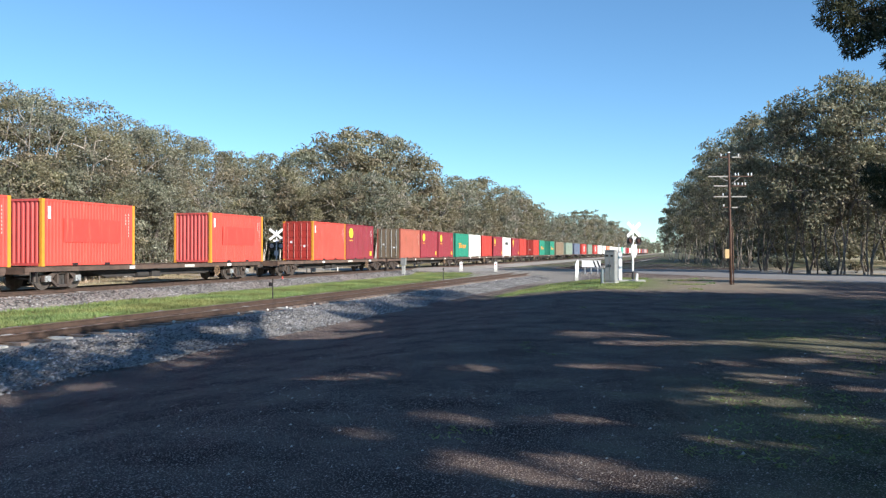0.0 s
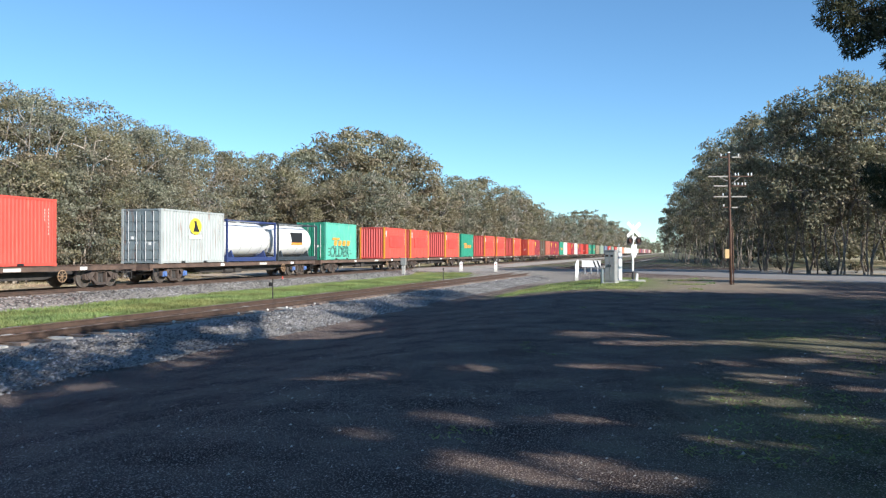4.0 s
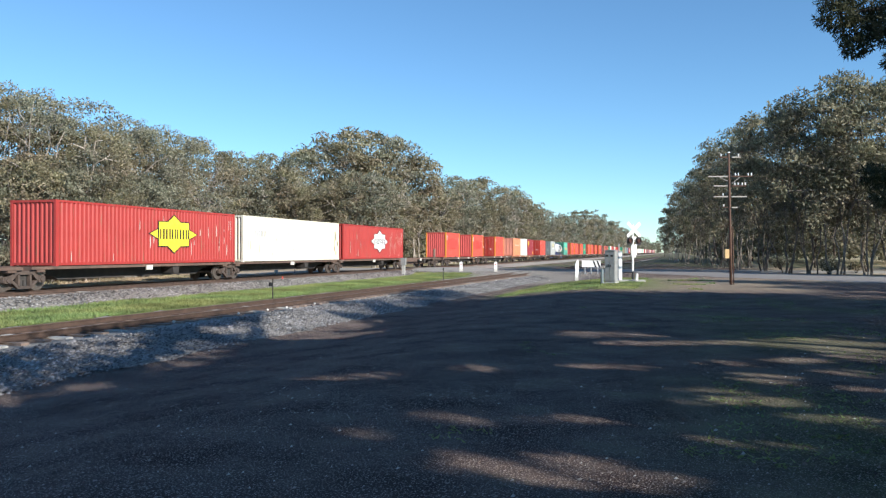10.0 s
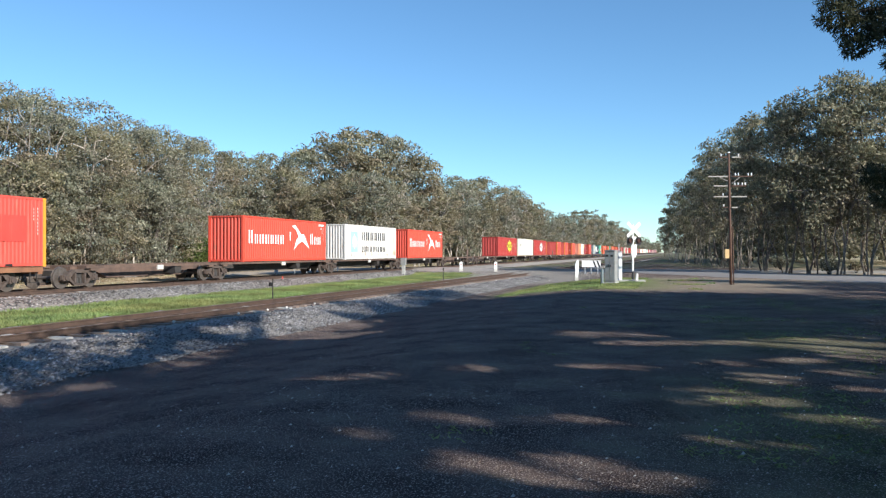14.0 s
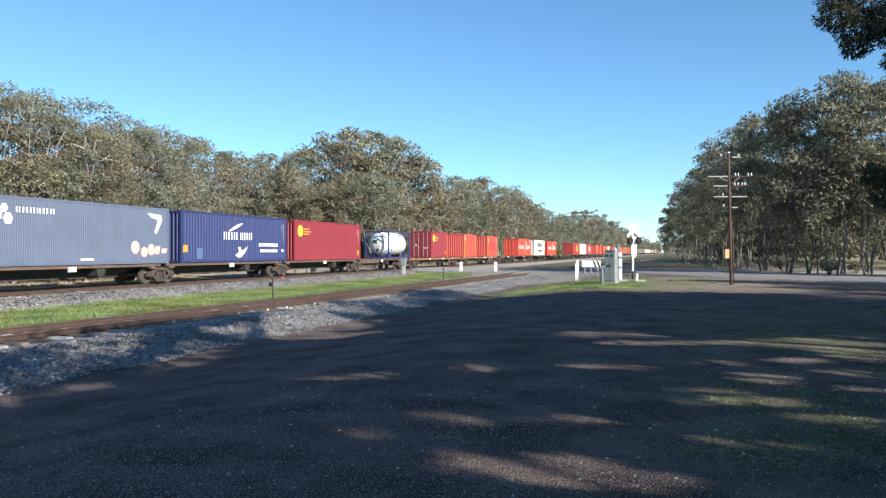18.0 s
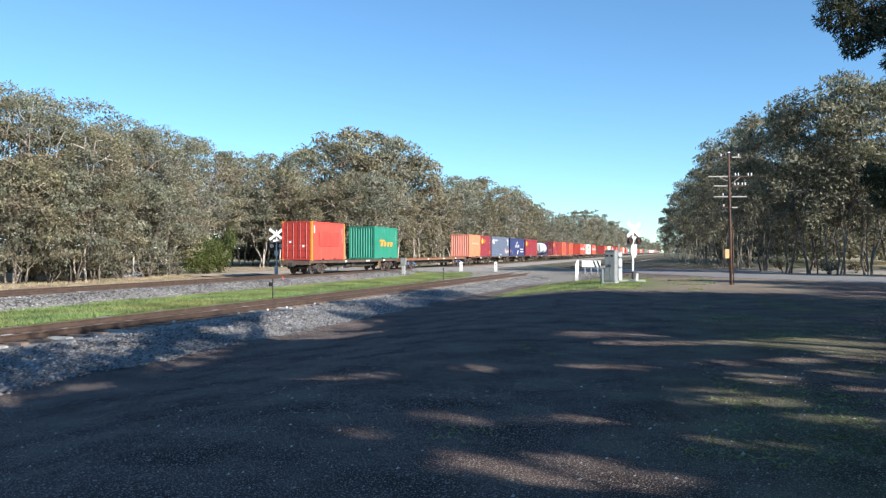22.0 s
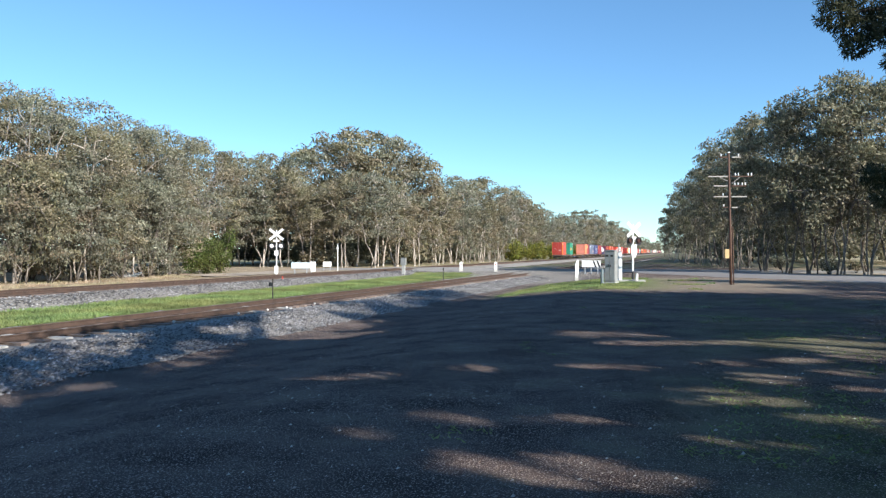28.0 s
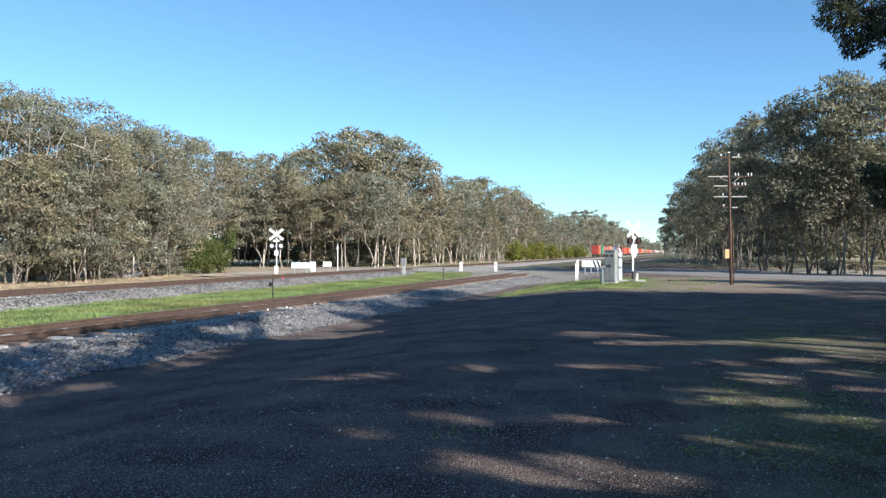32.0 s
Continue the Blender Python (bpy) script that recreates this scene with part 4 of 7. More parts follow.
    for s in (1, -1) if near else ():
        for t in (1, -1):
            for zz in (0, h - 0.118):
                part("corner_casting", cached(("cast", s, t, post.name), lambda: Build().box(min(s * 0.003, s * -0.165), min(t * 0.003, t * -0.18), 0, max(s * 0.003, s * -0.165), max(t * 0.003, t * -0.18), 0.118).mesh("corner_casting", post)), ob, Matrix.Translation((s * W, t * e, zz)))
    if length < 7:
        for yy in (-1.05, 1.05):
            # solid black block stands in for the shaded hollow of the pocket
            part("fork_pocket", cached("pocket", lambda: Build().box(W - 0.02, -0.18, 0.035, W + 0.004, 0.18, 0.13).mesh("fork_pocket", M_BLACK)), ob, Matrix.Translation((0, yy, 0)))
    for d in decals:
        d(ob, e, h)
    TRAIN.append((ob, y0 + e, z))
    return ob


# markings: thin plates just proud of the folds, y runs forwards along the wall
SIDE = W + 0.002


def shape(name, mat, polys, ob, label=""):
    for pl in polys:
        out = part(name, Build().plate(pl, SIDE, 0.006).mesh(name, mat), ob, None, label)
    return out


def rect(y0, z0, y1, z1, slant=0.0):
    return [(y0, z0), (y1, z0), (y1 + slant, z1), (y0 + slant, z1)]


def bars(y0, z0, widths, h, gap=0.05, slant=0.0):
    out, y = [], y0
    for w in widths:
        out.append(rect(y, z0, y + w, z0 + h, slant))
        y += w + gap
    return out


def disc(y, z, r, n=20, sy=1.0):
    return [(y + sy * r * math.cos(6.2832 * k / n), z + r * math.sin(6.2832 * k / n)) for k in range(n)]


def ids(ob, e, h):
    """The rows of small upright registration marks by the front end."""
    shape("marking", P_MARK, [rect(e - 0.49, h - 1.55 + k * 0.15, e - 0.45, h - 1.47 + k * 0.15) for k in range(8)] + [rect(e - 0.70, h - 0.95 + k * 0.14, e - 0.665, h - 0.87 + k * 0.14) for k in range(4)], ob, "small pale marks")


def tag(ob, e, h):
    shape("label", M_WHITE, [rect(-e + 0.34, h - 0.85, -e + 0.50, h - 0.32)], ob, "white sticker")


def old_patch(ob, e, h):
    shape("faded_patch", P_ORANGE_PATCH, [rect(-1.75, h - 1.85, 1.95, h - 0.78)], ob, "darker patch where a sign was")


def slanted_logo(ob, e, h):
    z = h * 0.39
    shape("logo", M_ORANGE_MARK, [rect(-1.85, z + 0.44, -0.55, z + 0.60, 0.12)] + [rect(-1.55 + 0.84 * k, z, -1.0 + 0.84 * k, z + 0.40, 0.14) for k in range(4)], ob, "orange slanted emblem")


def round_logo(ob, e, h):
    y = -e + 0.90
    shape("logo", P_SUN_YELLOW, [disc(y, h - 0.78, 0.42)], ob, "yellow round emblem")
    shape("marking", M_ORANGE_MARK, [rect(y + 0.52, h - 0.66 - k * 0.19, y + 1.45 + 0.25 * (k == 1), h - 0.57 - k * 0.19) for k in range(3)], ob, "small orange bars")
    shape("sticker", M_ORANGE_MARK, [rect(e - 0.72, 0.35, e - 0.42, 0.75)], ob, "small orange sticker")


def tall_round(ob, e, h):
    shape("logo", P_SUN_YELLOW, [disc(-e + 1.02, h - 0.72, 0.42)], ob, "yellow round emblem")
    shape("marking", M_ORANGE_MARK, [rect(-e + 0.65, h - 1.38, -e + 1.40, h - 1.28)], ob, "small orange bar")
    shape("sticker", M_YELLOW, [rect(e - 0.92, 0.3, e - 0.45, 0.70)], ob, "small yellow sticker")


def star(y, z, ry, rz):
    """Eight points: long ones at the sides, top and bottom, blunt ones between."""
    pts = []
    for k in range(16):
        a = 6.2832 * k / 16 + math.pi / 2
        q = (1.0 if k % 4 == 0 else (0.90 if k % 2 == 0 else 0.70))
        pts.append((y + ry * q * math.cos(a), z + rz * q * math.sin(a)))
    return pts


def star_logo(mat, label, y=0.0):
    def put(ob, e, h):
        b = Build().plate(star(y, h * 0.54, 2.18, 1.06), SIDE, 0.004)
        part("logo_edge", b.mesh("logo_edge", M_BLACK), ob, None, "dark outline of the emblem")
        b = Build().plate(star(y, h * 0.54, 2.06, 0.98), SIDE + 0.006, 0.004)
        part("logo", b.mesh("logo", mat), ob, None, label)
        b = Build()
        z = h * 0.54 - 0.26
        for pl in strokes(y - 1.42, z, 0.36, 0.52, 0.13, 6):
            b.plate(pl, SIDE + 0.012, 0.004)
        part("marking", b.mesh("marking", M_BLACK), ob, None, "dark upright bars")
    return put


def strokes(y, z, w, h, t, count):
    """A row of plain upright bars, two to each space of width w."""
    out = []
    for k in range(count):
        v = w * (0.86 + 0.28 * ((k * 5) % 3) / 2)
        out += [rect(y, z, y + 0.30 * v, z + h), rect(y + 0.62 * v, z, y + 0.92 * v, z + h)]
        y += v + t
    return out


def scuffs(seed, lo, hi, count=16, mat=None, z0=0.15, z1=1.9, wide=0.05, tall=0.85, label="pale scrape through the paint"):
    """Upright scrapes and rust runs on the folds of a wall."""
    def put(ob, e, h):
        r = random.Random(seed)
        marks = []
        for k in range(count):
            y, z, q, v = r.uniform(lo, hi), r.uniform(z0, z1), r.uniform(0.12, tall), wide * r.uniform(0.6, 1.6)
            y = round(y / 0.278) * 0.278 - 0.02
            q = min(q, h - 0.1 - z)
            marks.append([(y, z), (y + 0.6 * v, z - 0.02), (y + v, z + 0.3 * q), (y + 0.9 * v, z + 0.8 * q), (y + 0.5 * v, z + q), (y + 0.1 * v, z + 0.6 * q)])
        b = Build()
        for pl in marks:
            b.plate(pl, SIDE, 0.004)
        part("scuff", b.mesh("scuff", mat or P_SCUFF), ob, None, label)
    return put


def bird_logo(ob, e, h):
    z = h * 0.40
    shape("marking", M_WHITE, strokes(-5.4, z, 0.60, 0.84, 0.18, 1) + strokes(-4.65, z, 0.50, 0.60, 0.19, 6) + strokes(3.40, z, 0.50, 0.80, 0.16, 1) + strokes(4.05, z, 0.48, 0.58, 0.16, 2), ob, "white row of bars")
    shape("logo", M_WHITE, [[(0.45, z + 1.28), (1.0, z + 1.36), (1.9, z + 0.72), (2.35, z + 0.74), (2.55, z + 0.50), (2.9, z + 0.10), (3.25, z - 0.30), (2.1, z + 0.22), (1.45, z + 0.02), (0.75, z - 0.42), (1.15, z + 0.30), (1.5, z + 0.52), (1.1, z + 1.0)],
                            rect(0.15, z + 0.25, 0.30, z + 0.85)], ob, "white bird emblem")
    shape("sticker", M_WHITE, [rect(e - 1.3, h - 0.35, e - 0.42, h - 0.22), rect(e - 0.95, h - 0.62, e - 0.80, h - 0.48)], ob, "small white marks")


def square_logo(ob, e, h):
    shape("logo", P_SKY, [rect(-4.85, 0.62, -3.43, 2.32)], ob, "pale blue square emblem")
    b = Build().plate(star(-4.14, 1.47, 0.58, 0.66), SIDE + 0.008, 0.004)
    part("emblem", b.mesh("emblem", M_WHITE), ob, None, "white star on the square")
    shape("marking", P_CHARCOAL, strokes(-2.38, 1.62, 0.66, 0.72, 0.30, 6) + strokes(-2.38, 0.62, 0.58, 0.48, 0.27, 7), ob, "dark grey rows of bars")


def arc_logo(ob, e, h):
    n = 9
    a = [(-1.28 + 1.55 * k / n, h - 1.0 + 0.50 * math.sin(1.45 * k / n)) for k in range(n + 1)]
    a2 = [(y + 0.05, z - 0.05 - 0.14 * math.sin(3.1 * k / n)) for k, (y, z) in reversed(list(enumerate(a)))]
    shape("logo", M_WHITE, [a + a2, [(-0.57, 0.40), (-0.15, 0.62), (-0.25, 0.92), (0.05, 0.92), (0.15, 0.66), (0.93, 0.98), (0.62, 0.60), (0.1, 0.30), (-0.2, 0.26)]], ob, "white arc emblem")
    shape("marking", M_WHITE, strokes(-1.87, 1.36, 0.44, 0.46, 0.13, 3) + strokes(0.02, 1.36, 0.40, 0.46, 0.11, 3) + bars(2.3, 0.98, (0.44, 0.36, 0.72, 0.42, 0.30), 0.20, 0.07) + bars(2.45, 0.60, (0.8, 0.4, 0.7, 0.22), 0.18, 0.07) + [rect(e - 0.75, 0.62, e - 0.45, 0.80)], ob, "white rows of bars")
    shape("sticker", M_ORANGE_MARK, [rect(-5.94, 0.6, -5.51, 1.0)], ob, "orange sticker")
    shape("patch", P_PALE_BLUE, [rect(-4.69, 0.22, -4.02, 0.85)], ob, "pale painted-over patch")


def cube_logo(ob, e, h):
    shape("logo", M_WHITE, [disc(-5.3, h - 0.72, 0.30, 7), disc(-4.75, h - 0.50, 0.20, 6), disc(-4.55, h - 0.92, 0.26, 6), rect(-5.05, h - 0.95, -4.85, h - 0.60)], ob, "white cluster emblem")
    shape("marking", M_WHITE, strokes(-4.15, h - 0.66, 0.28, 0.24, 0.09, 6) + [rect(-0.45, 0.22, 0.41, 0.32)], ob, "white bars")
    shape("graffiti", P_PINK, [disc(3.35, 0.85, 0.34, 9), disc(4.05, 0.62, 0.28, 8), disc(4.6, 0.74, 0.30, 9), rect(4.85, 0.5, 5.25, 0.92, 0.1), rect(5.4, 0.55, 5.85, 0.80, 0.1)], ob, "pinkish spray-painted scrawl")
    shape("scrawl", M_WHITE, [[(4.29, h - 0.30), (5.40, h - 0.36), (5.51, h - 0.62), (5.05, h - 1.35), (4.85, h - 1.30), (5.15, h - 0.62), (4.55, h - 0.52)]], ob, "white sprayed outline")


def shield_logo(ob, e, h):
    shape("logo", P_SUN_YELLOW, [disc(0.1, h - 0.85, 0.46, 20, 1.25)], ob, "yellow oval emblem")
    b = Build().plate([(-0.15, h - 1.15), (0.45, h - 1.15), (0.28, h - 0.85), (0.16, h - 0.55), (-0.04, h - 0.55), (0.0, h - 0.85)], SIDE + 0.008, 0.004)
    part("emblem", b.mesh("emblem", M_BLACK), ob, None, "black figure in the oval")
    shape("marking", M_WHITE, [rect(-0.5, h - 1.56, 0.7, h - 1.34)], ob, "white label bar")


def dim_bars(ob, e, h):
    shape("marking", P_FADED, bars(-1.62, h * 0.56, (0.3, 0.4, 0.2, 0.4, 0.3, 0.36, 0.4, 0.3, 0.3), 0.24, 0.07), ob, "faded pale lettering worn to bars")
    shape("scrape", P_SCRAPE, [[(-0.5, 0.40), (0.1, 0.42), (0.12, 0.95), (-0.42, 1.0)]], ob, "fresh orange scrape")


def grey_bars(ob, e, h):
    shape("marking", P_GREYISH, strokes(-6.0, h * 0.56, 0.34, 0.40, 0.12, 4), ob, "faint grey bars")


def orange_square(ob, e, h):
    shape("logo", P_ORANGE_PALE, [rect(-2.4, h - 0.90, -1.45, h - 0.55, 0.1)], ob, "orange emblem")
    shape("sticker", M_YELLOW, [rect(2.28, 0.6, 2.52, 0.85)], ob, "yellow sticker")


def scrawl(ob, e, h):
    """A sprayed word in dark outline letters along the foot of the wall."""
    cu = bpy.data.curves.new("graffiti", 'FONT')
    cu.body = "OLDER"
    cu.size = 1.15
    cu.align_x = 'CENTER'
    cu.fill_mode = 'NONE'
    cu.bevel_depth = 0.024
    cu.bevel_resolution = 1
    cu.materials.append(P_CHARCOAL)
    g = new("graffiti_curve", cu)
    bpy.context.view_layer.update()
    me = bpy.data.meshes.new_from_object(g.evaluated_get(bpy.context.evaluated_depsgraph_get()))
    bpy.data.objects.remove(g)
    part("graffiti", me, ob, Matrix.Translation((SIDE, -0.40, 0.26)) @ Matrix.Rotation(radians(90), 4, 'Z') @ Matrix.Rotation(radians(90), 4, 'X') @ Matrix.Diagonal((1.02, 1.0, 0.12, 1)), "black sprayed outline letters")
    shape("scrawl", P_CHARCOAL, bars(-2.55, 0.34, (0.18, 0.10), 0.07, 0.06) + bars(-2.6, 0.60, (0.14, 0.12), 0.07, 0.06) + bars(-2.55, 0.86, (0.2,), 0.07, 0.06) + bars(1.60, 0.72, (0.16,), 0.06, 0.06) + bars(1.65, 0.45, (0.10, 0.16), 0.06, 0.06), ob, "small black sprayed marks")


M_ROD = plain("painted_lock_rod", (0.50, 0.20, 0.17))
P_ORANGE = paint("orange_red_container", (0.70, 0.076, 0.050), (0.66, 0.13, 0.09))
P_ORANGE_PATCH = paint("fresh_orange_red", (0.69, 0.060, 0.042), (0.64, 0.15, 0.10))
P_ORANGE_END = paint("pinkish_red_end", (0.66, 0.082, 0.070), (0.58, 0.16, 0.12))
P_YPOST = plain("yellow_corner", (0.72, 0.31, 0.035))
P_RED = paint("red_container", (0.50, 0.035, 0.022))
P_DEEP = paint("deep_red_container", (0.40, 0.028, 0.022))
P_MAROON = paint("maroon_container", (0.28, 0.018, 0.034))
P_BROWN = paint("brown_red_container", (0.40, 0.10, 0.06))
P_HS = paint("bright_red_container", (0.66, 0.060, 0.026))
P_GREEN = paint("green_container", (0.015, 0.25, 0.155), (0.10, 0.28, 0.20))
P_GREEN_PALE = paint("faded_green_container", (0.10, 0.46, 0.34), (0.30, 0.42, 0.33))
P_WHITE = paint("white_container", (0.80, 0.79, 0.73), (0.60, 0.50, 0.36))
P_CREAM = paint("cream_container", (0.80, 0.76, 0.62), (0.55, 0.42, 0.26))
P_RUSTY_WHITE = paint("rust_streaked_white", (0.74, 0.71, 0.66), (0.36, 0.20, 0.11))
P_SALMON = paint("salmon_orange_container", (0.78, 0.25, 0.125), (0.74, 0.38, 0.26))
P_SCRAPE = plain("fresh_orange_scrape", (0.82, 0.27, 0.09))
P_SALMON_RUN = plain("salmon_rust_run", (0.52, 0.19, 0.10))
P_SALMON_END = paint("salmon_pink_end", (0.75, 0.27, 0.19), (0.6, 0.22, 0.13))
P_GREY = paint("pale_grey_container", (0.40, 0.43, 0.42))
P_GREY_END = paint("blue_grey_end", (0.20, 0.24, 0.25))
P_SLATE = paint("slate_blue_container", (0.120, 0.150, 0.225), (0.14, 0.14, 0.15))
P_NAVY = paint("navy_blue_container", (0.018, 0.032, 0.135), (0.08, 0.08, 0.14))
P_OLIVE = paint("grey_green_container", (0.22, 0.28, 0.22))
P_KHAKI = paint("brown_khaki_container", (0.22, 0.16, 0.10))
P_SKY = plain("pale_blue_emblem", (0.36, 0.62, 0.72))
P_CHARCOAL = plain("charcoal_mark", (0.05, 0.055, 0.06))
P_PALE_BLUE = plain("pale_blue_patch", (0.10, 0.15, 0.27))
P_PINK = plain("pink_spray", (0.72, 0.45, 0.40))
P_SUN_YELLOW = plain("sun_yellow", (0.85, 0.66, 0.05))
P_FADED = plain("faded_mark", (0.78, 0.42, 0.29))
P_RUST_RUN = plain("rust_run", (0.56, 0.37, 0.20))
P_BROWN_RUN = plain("brown_rust_run", (0.30, 0.13, 0.065))
P_STAIN = plain("yellow_stain", (0.74, 0.60, 0.36))
P_MARK = plain("pale_mark", (0.74, 0.62, 0.57))
P_SCUFF = plain("scraped_paint", (0.66, 0.47, 0.42))
P_GREYISH = plain("grey_mark", (0.50, 0.50, 0.52))
P_ORANGE_PALE = plain("pale_orange_mark", (0.82, 0.50, 0.28))
M_TANK = material("white_tank", (0.80, 0.80, 0.78), (0.68, 0.68, 0.66), rough=0.35, scale=1.0, fine=20)
M_FRAME_BLUE = plain("blue_frame", (0.035, 0.055, 0.16))
M_FRAME_DARK = plain("dark_frame", (0.04, 0.05, 0.06))


def tank_container(y0, frame_mat, label, plate, diag):
    """A tank in a steel frame: barrel with domed ends, saddles, walkway, ladder."""
    ob = thing("tank_container", pose(FAR_X, y0 + 3.03, DECK), label, "tank container", "containers on the train")
    e, h = 3.03, 2.59
    prof = [(-2.72, 0.05), (-2.68, 0.50), (-2.55, 0.82), (-2.35, 1.02), (-2.1, 1.09), (2.1, 1.09), (2.35, 1.02), (2.55, 0.82), (2.68, 0.50), (2.72, 0.05)]
    b = Build().tube([(0, y, 1.40) for y, q in prof], [q for y, q in prof], 32)
    part("barrel", b.mesh("barrel", M_TANK, True), ob, None, "white tank barrel")
    for s in (1, -1):
        for t in (1, -1):
            part("corner_post", Build().box(min(s * W, s * (W - 0.11)), min(t * e, t * (e - 0.11)), 0, max(s * W, s * (W - 0.11)), max(t * e, t * (e - 0.11)), h).mesh("corner_post", frame_mat), ob)
        part("bottom_rail", Build().box(min(s * W, s * (W - 0.08)), -e + 0.11, 0.05, max(s * W, s * (W - 0.08)), e - 0.11, 0.30 if not diag else 0.16).mesh("bottom_rail", frame_mat), ob)
        part("top_rail", Build().box(min(s * W, s * (W - 0.06)), -e + 0.11, h - 0.09, max(s * W, s * (W - 0.06)), e - 0.11, h - 0.02).mesh("top_rail", frame_mat), ob)
        for zz in (0.06, h - 0.11):
            part("end_rail", Build().box(-W + 0.11, s * e - 0.09 * (s > 0), zz, W - 0.11, s * e + 0.09 * (s < 0), zz + 0.10).mesh("end_rail", frame_mat), ob)
        part("saddle", Build().profile([(-1.1, 0.10), (1.1, 0.10), (0.85, 0.75), (-0.85, 0.75)], s * 2.0 - 0.06, s * 2.0 + 0.06).mesh("saddle", frame_mat), ob)
        if diag:
            for t in (1, -1):
                part("brace", Build().tube([(s * (W - 0.06), t * (e - 0.1), 0.15), (s * (W - 0.06), t * (e - 1.0), 0.15 + 0.75)], [0.04, 0.04], 6).mesh("brace", frame_mat), ob)
                part("brace", Build().tube([(s * 0.1, t * (e - 0.06), h - 0.1), (s * (W - 0.08), t * (e - 0.06), h - 0.85)], [0.04, 0.04], 6).mesh("brace", frame_mat), ob)
                part("brace", Build().tube([(s * 0.1, t * (e - 0.06), 0.12), (s * (W - 0.08), t * (e - 0.06), 0.85)], [0.04, 0.04], 6).mesh("brace", frame_mat), ob)
    part("walkway", Build().box(-0.28, -2.5, h - 0.06, 0.28, 2.5, h - 0.03).mesh("walkway", M_GALV), ob)
    part("manhole", Build().tube([(0, 0, 2.46), (0, 0, 2.56)], [0.26, 0.26], 14).mesh("manhole", M_GALV), ob)
    lad = Build()
    for k in range(8):
        lad.tube([(0.35, -e + 0.06, 0.3 + k * 0.28), (0.75, -e + 0.06, 0.3 + k * 0.28)], [0.014, 0.014], 5)
    part("ladder", lad.mesh("ladder", M_GALV), ob)
    part("end_fitting", Build().tube([(0, -2.74, 0.85), (0, -2.86, 0.78)], [0.16, 0.12], 10).box(-0.5, -2.78, 1.5, -0.1, -2.70, 1.75).mesh("end_fitting", M_STEEL_DARK), ob)
    for yy in (-1.1, 0.2, 1.4):
        part("band", Build().tube([(0, yy, 1.40), (0, yy + 0.05, 1.40)], [1.097, 1.097], 32, False).mesh("band", M_GALV), ob)
    if plate:
        b = Build()
        for y, z, y2, z2 in plate[0]:
            b.box(0.98, y, z, 1.105, y2, z2)
        part("plate", b.mesh("plate", plate[1]), ob, None, "dark sign plate")
        part("plate_stripe", Build().box(0.98, plate[2][0], plate[2][1], 1.108, plate[2][2], plate[2][3]).mesh("plate_stripe", M_ORANGE_MARK), ob, None, "orange stripe")
    TRAIN.append((ob, y0 + 3.03, DECK))
    return ob


# wagons: origin on the rail top, deck at DECK - FAR_RAIL
TOP = DECK - FAR_RAIL
WR = 0.49


def wheelset():
    b = Build()
    for s in (1, -1):
        xs = [s * 0.65, s * 0.67, s * 0.70, s * 0.705, s * 0.80, s * 0.805]
        b.tube([(x, 0, 0) for x in xs], [0.16, WR * 0.86, WR + 0.02, WR, WR * 0.985, WR * 0.80], 24)
        b.tube([(s * 0.80, 0, 0), (s * 0.83, 0, 0)], [0.17, 0.14], 12)
        for k in range(4):
            a = 1.57 * k
            b.box(s * 0.79, 0.25 * math.cos(a) - 0.02, 0.25 * math.sin(a) - 0.02, s * 0.812, 0.25 * math.cos(a) + 0.02, 0.25 * math.sin(a) + 0.02)
    b.tube([(-1.0, 0, 0), (1.0, 0, 0)], [0.075, 0.075], 10)
    return b.mesh("wheelset", M_WHEEL)


def sideframe(s):
    """Cast side frame: a top chord that dips to the axle boxes, and a bottom chord under the springs."""
    b = Build()
    x0, x1 = (0.92, 1.07)
    def strut(pts):
        b2 = Build().plate(pts, 0, 0.15)
        i = len(b.v)
        b.v += [(s * (x0 + v[0]), v[1], v[2]) for v in b2.v]
        b.f += [tuple(i + q for q in f) for f in b2.f]
    strut([(-1.12, 0.40), (-0.70, 0.40), (-0.42, 0.70), (0.42, 0.70), (0.70, 0.40), (1.12, 0.40), (1.12, 0.62), (0.78, 0.66), (0.45, 0.86), (-0.45, 0.86), (-0.78, 0.66), (-1.12, 0.62)])
    strut([(-0.75, 0.44), (-0.36, 0.12), (0.36, 0.12), (0.75, 0.44), (0.60, 0.46), (0.30, 0.23), (-0.30, 0.23), (-0.60, 0.46)])
    strut([(-0.36, 0.20), (-0.26, 0.20), (-0.26, 0.74), (-0.36, 0.74)])
    strut([(0.26, 0.20), (0.36, 0.20), (0.36, 0.74), (0.26, 0.74)])
    return b.mesh("side_frame", M_BOGIE)


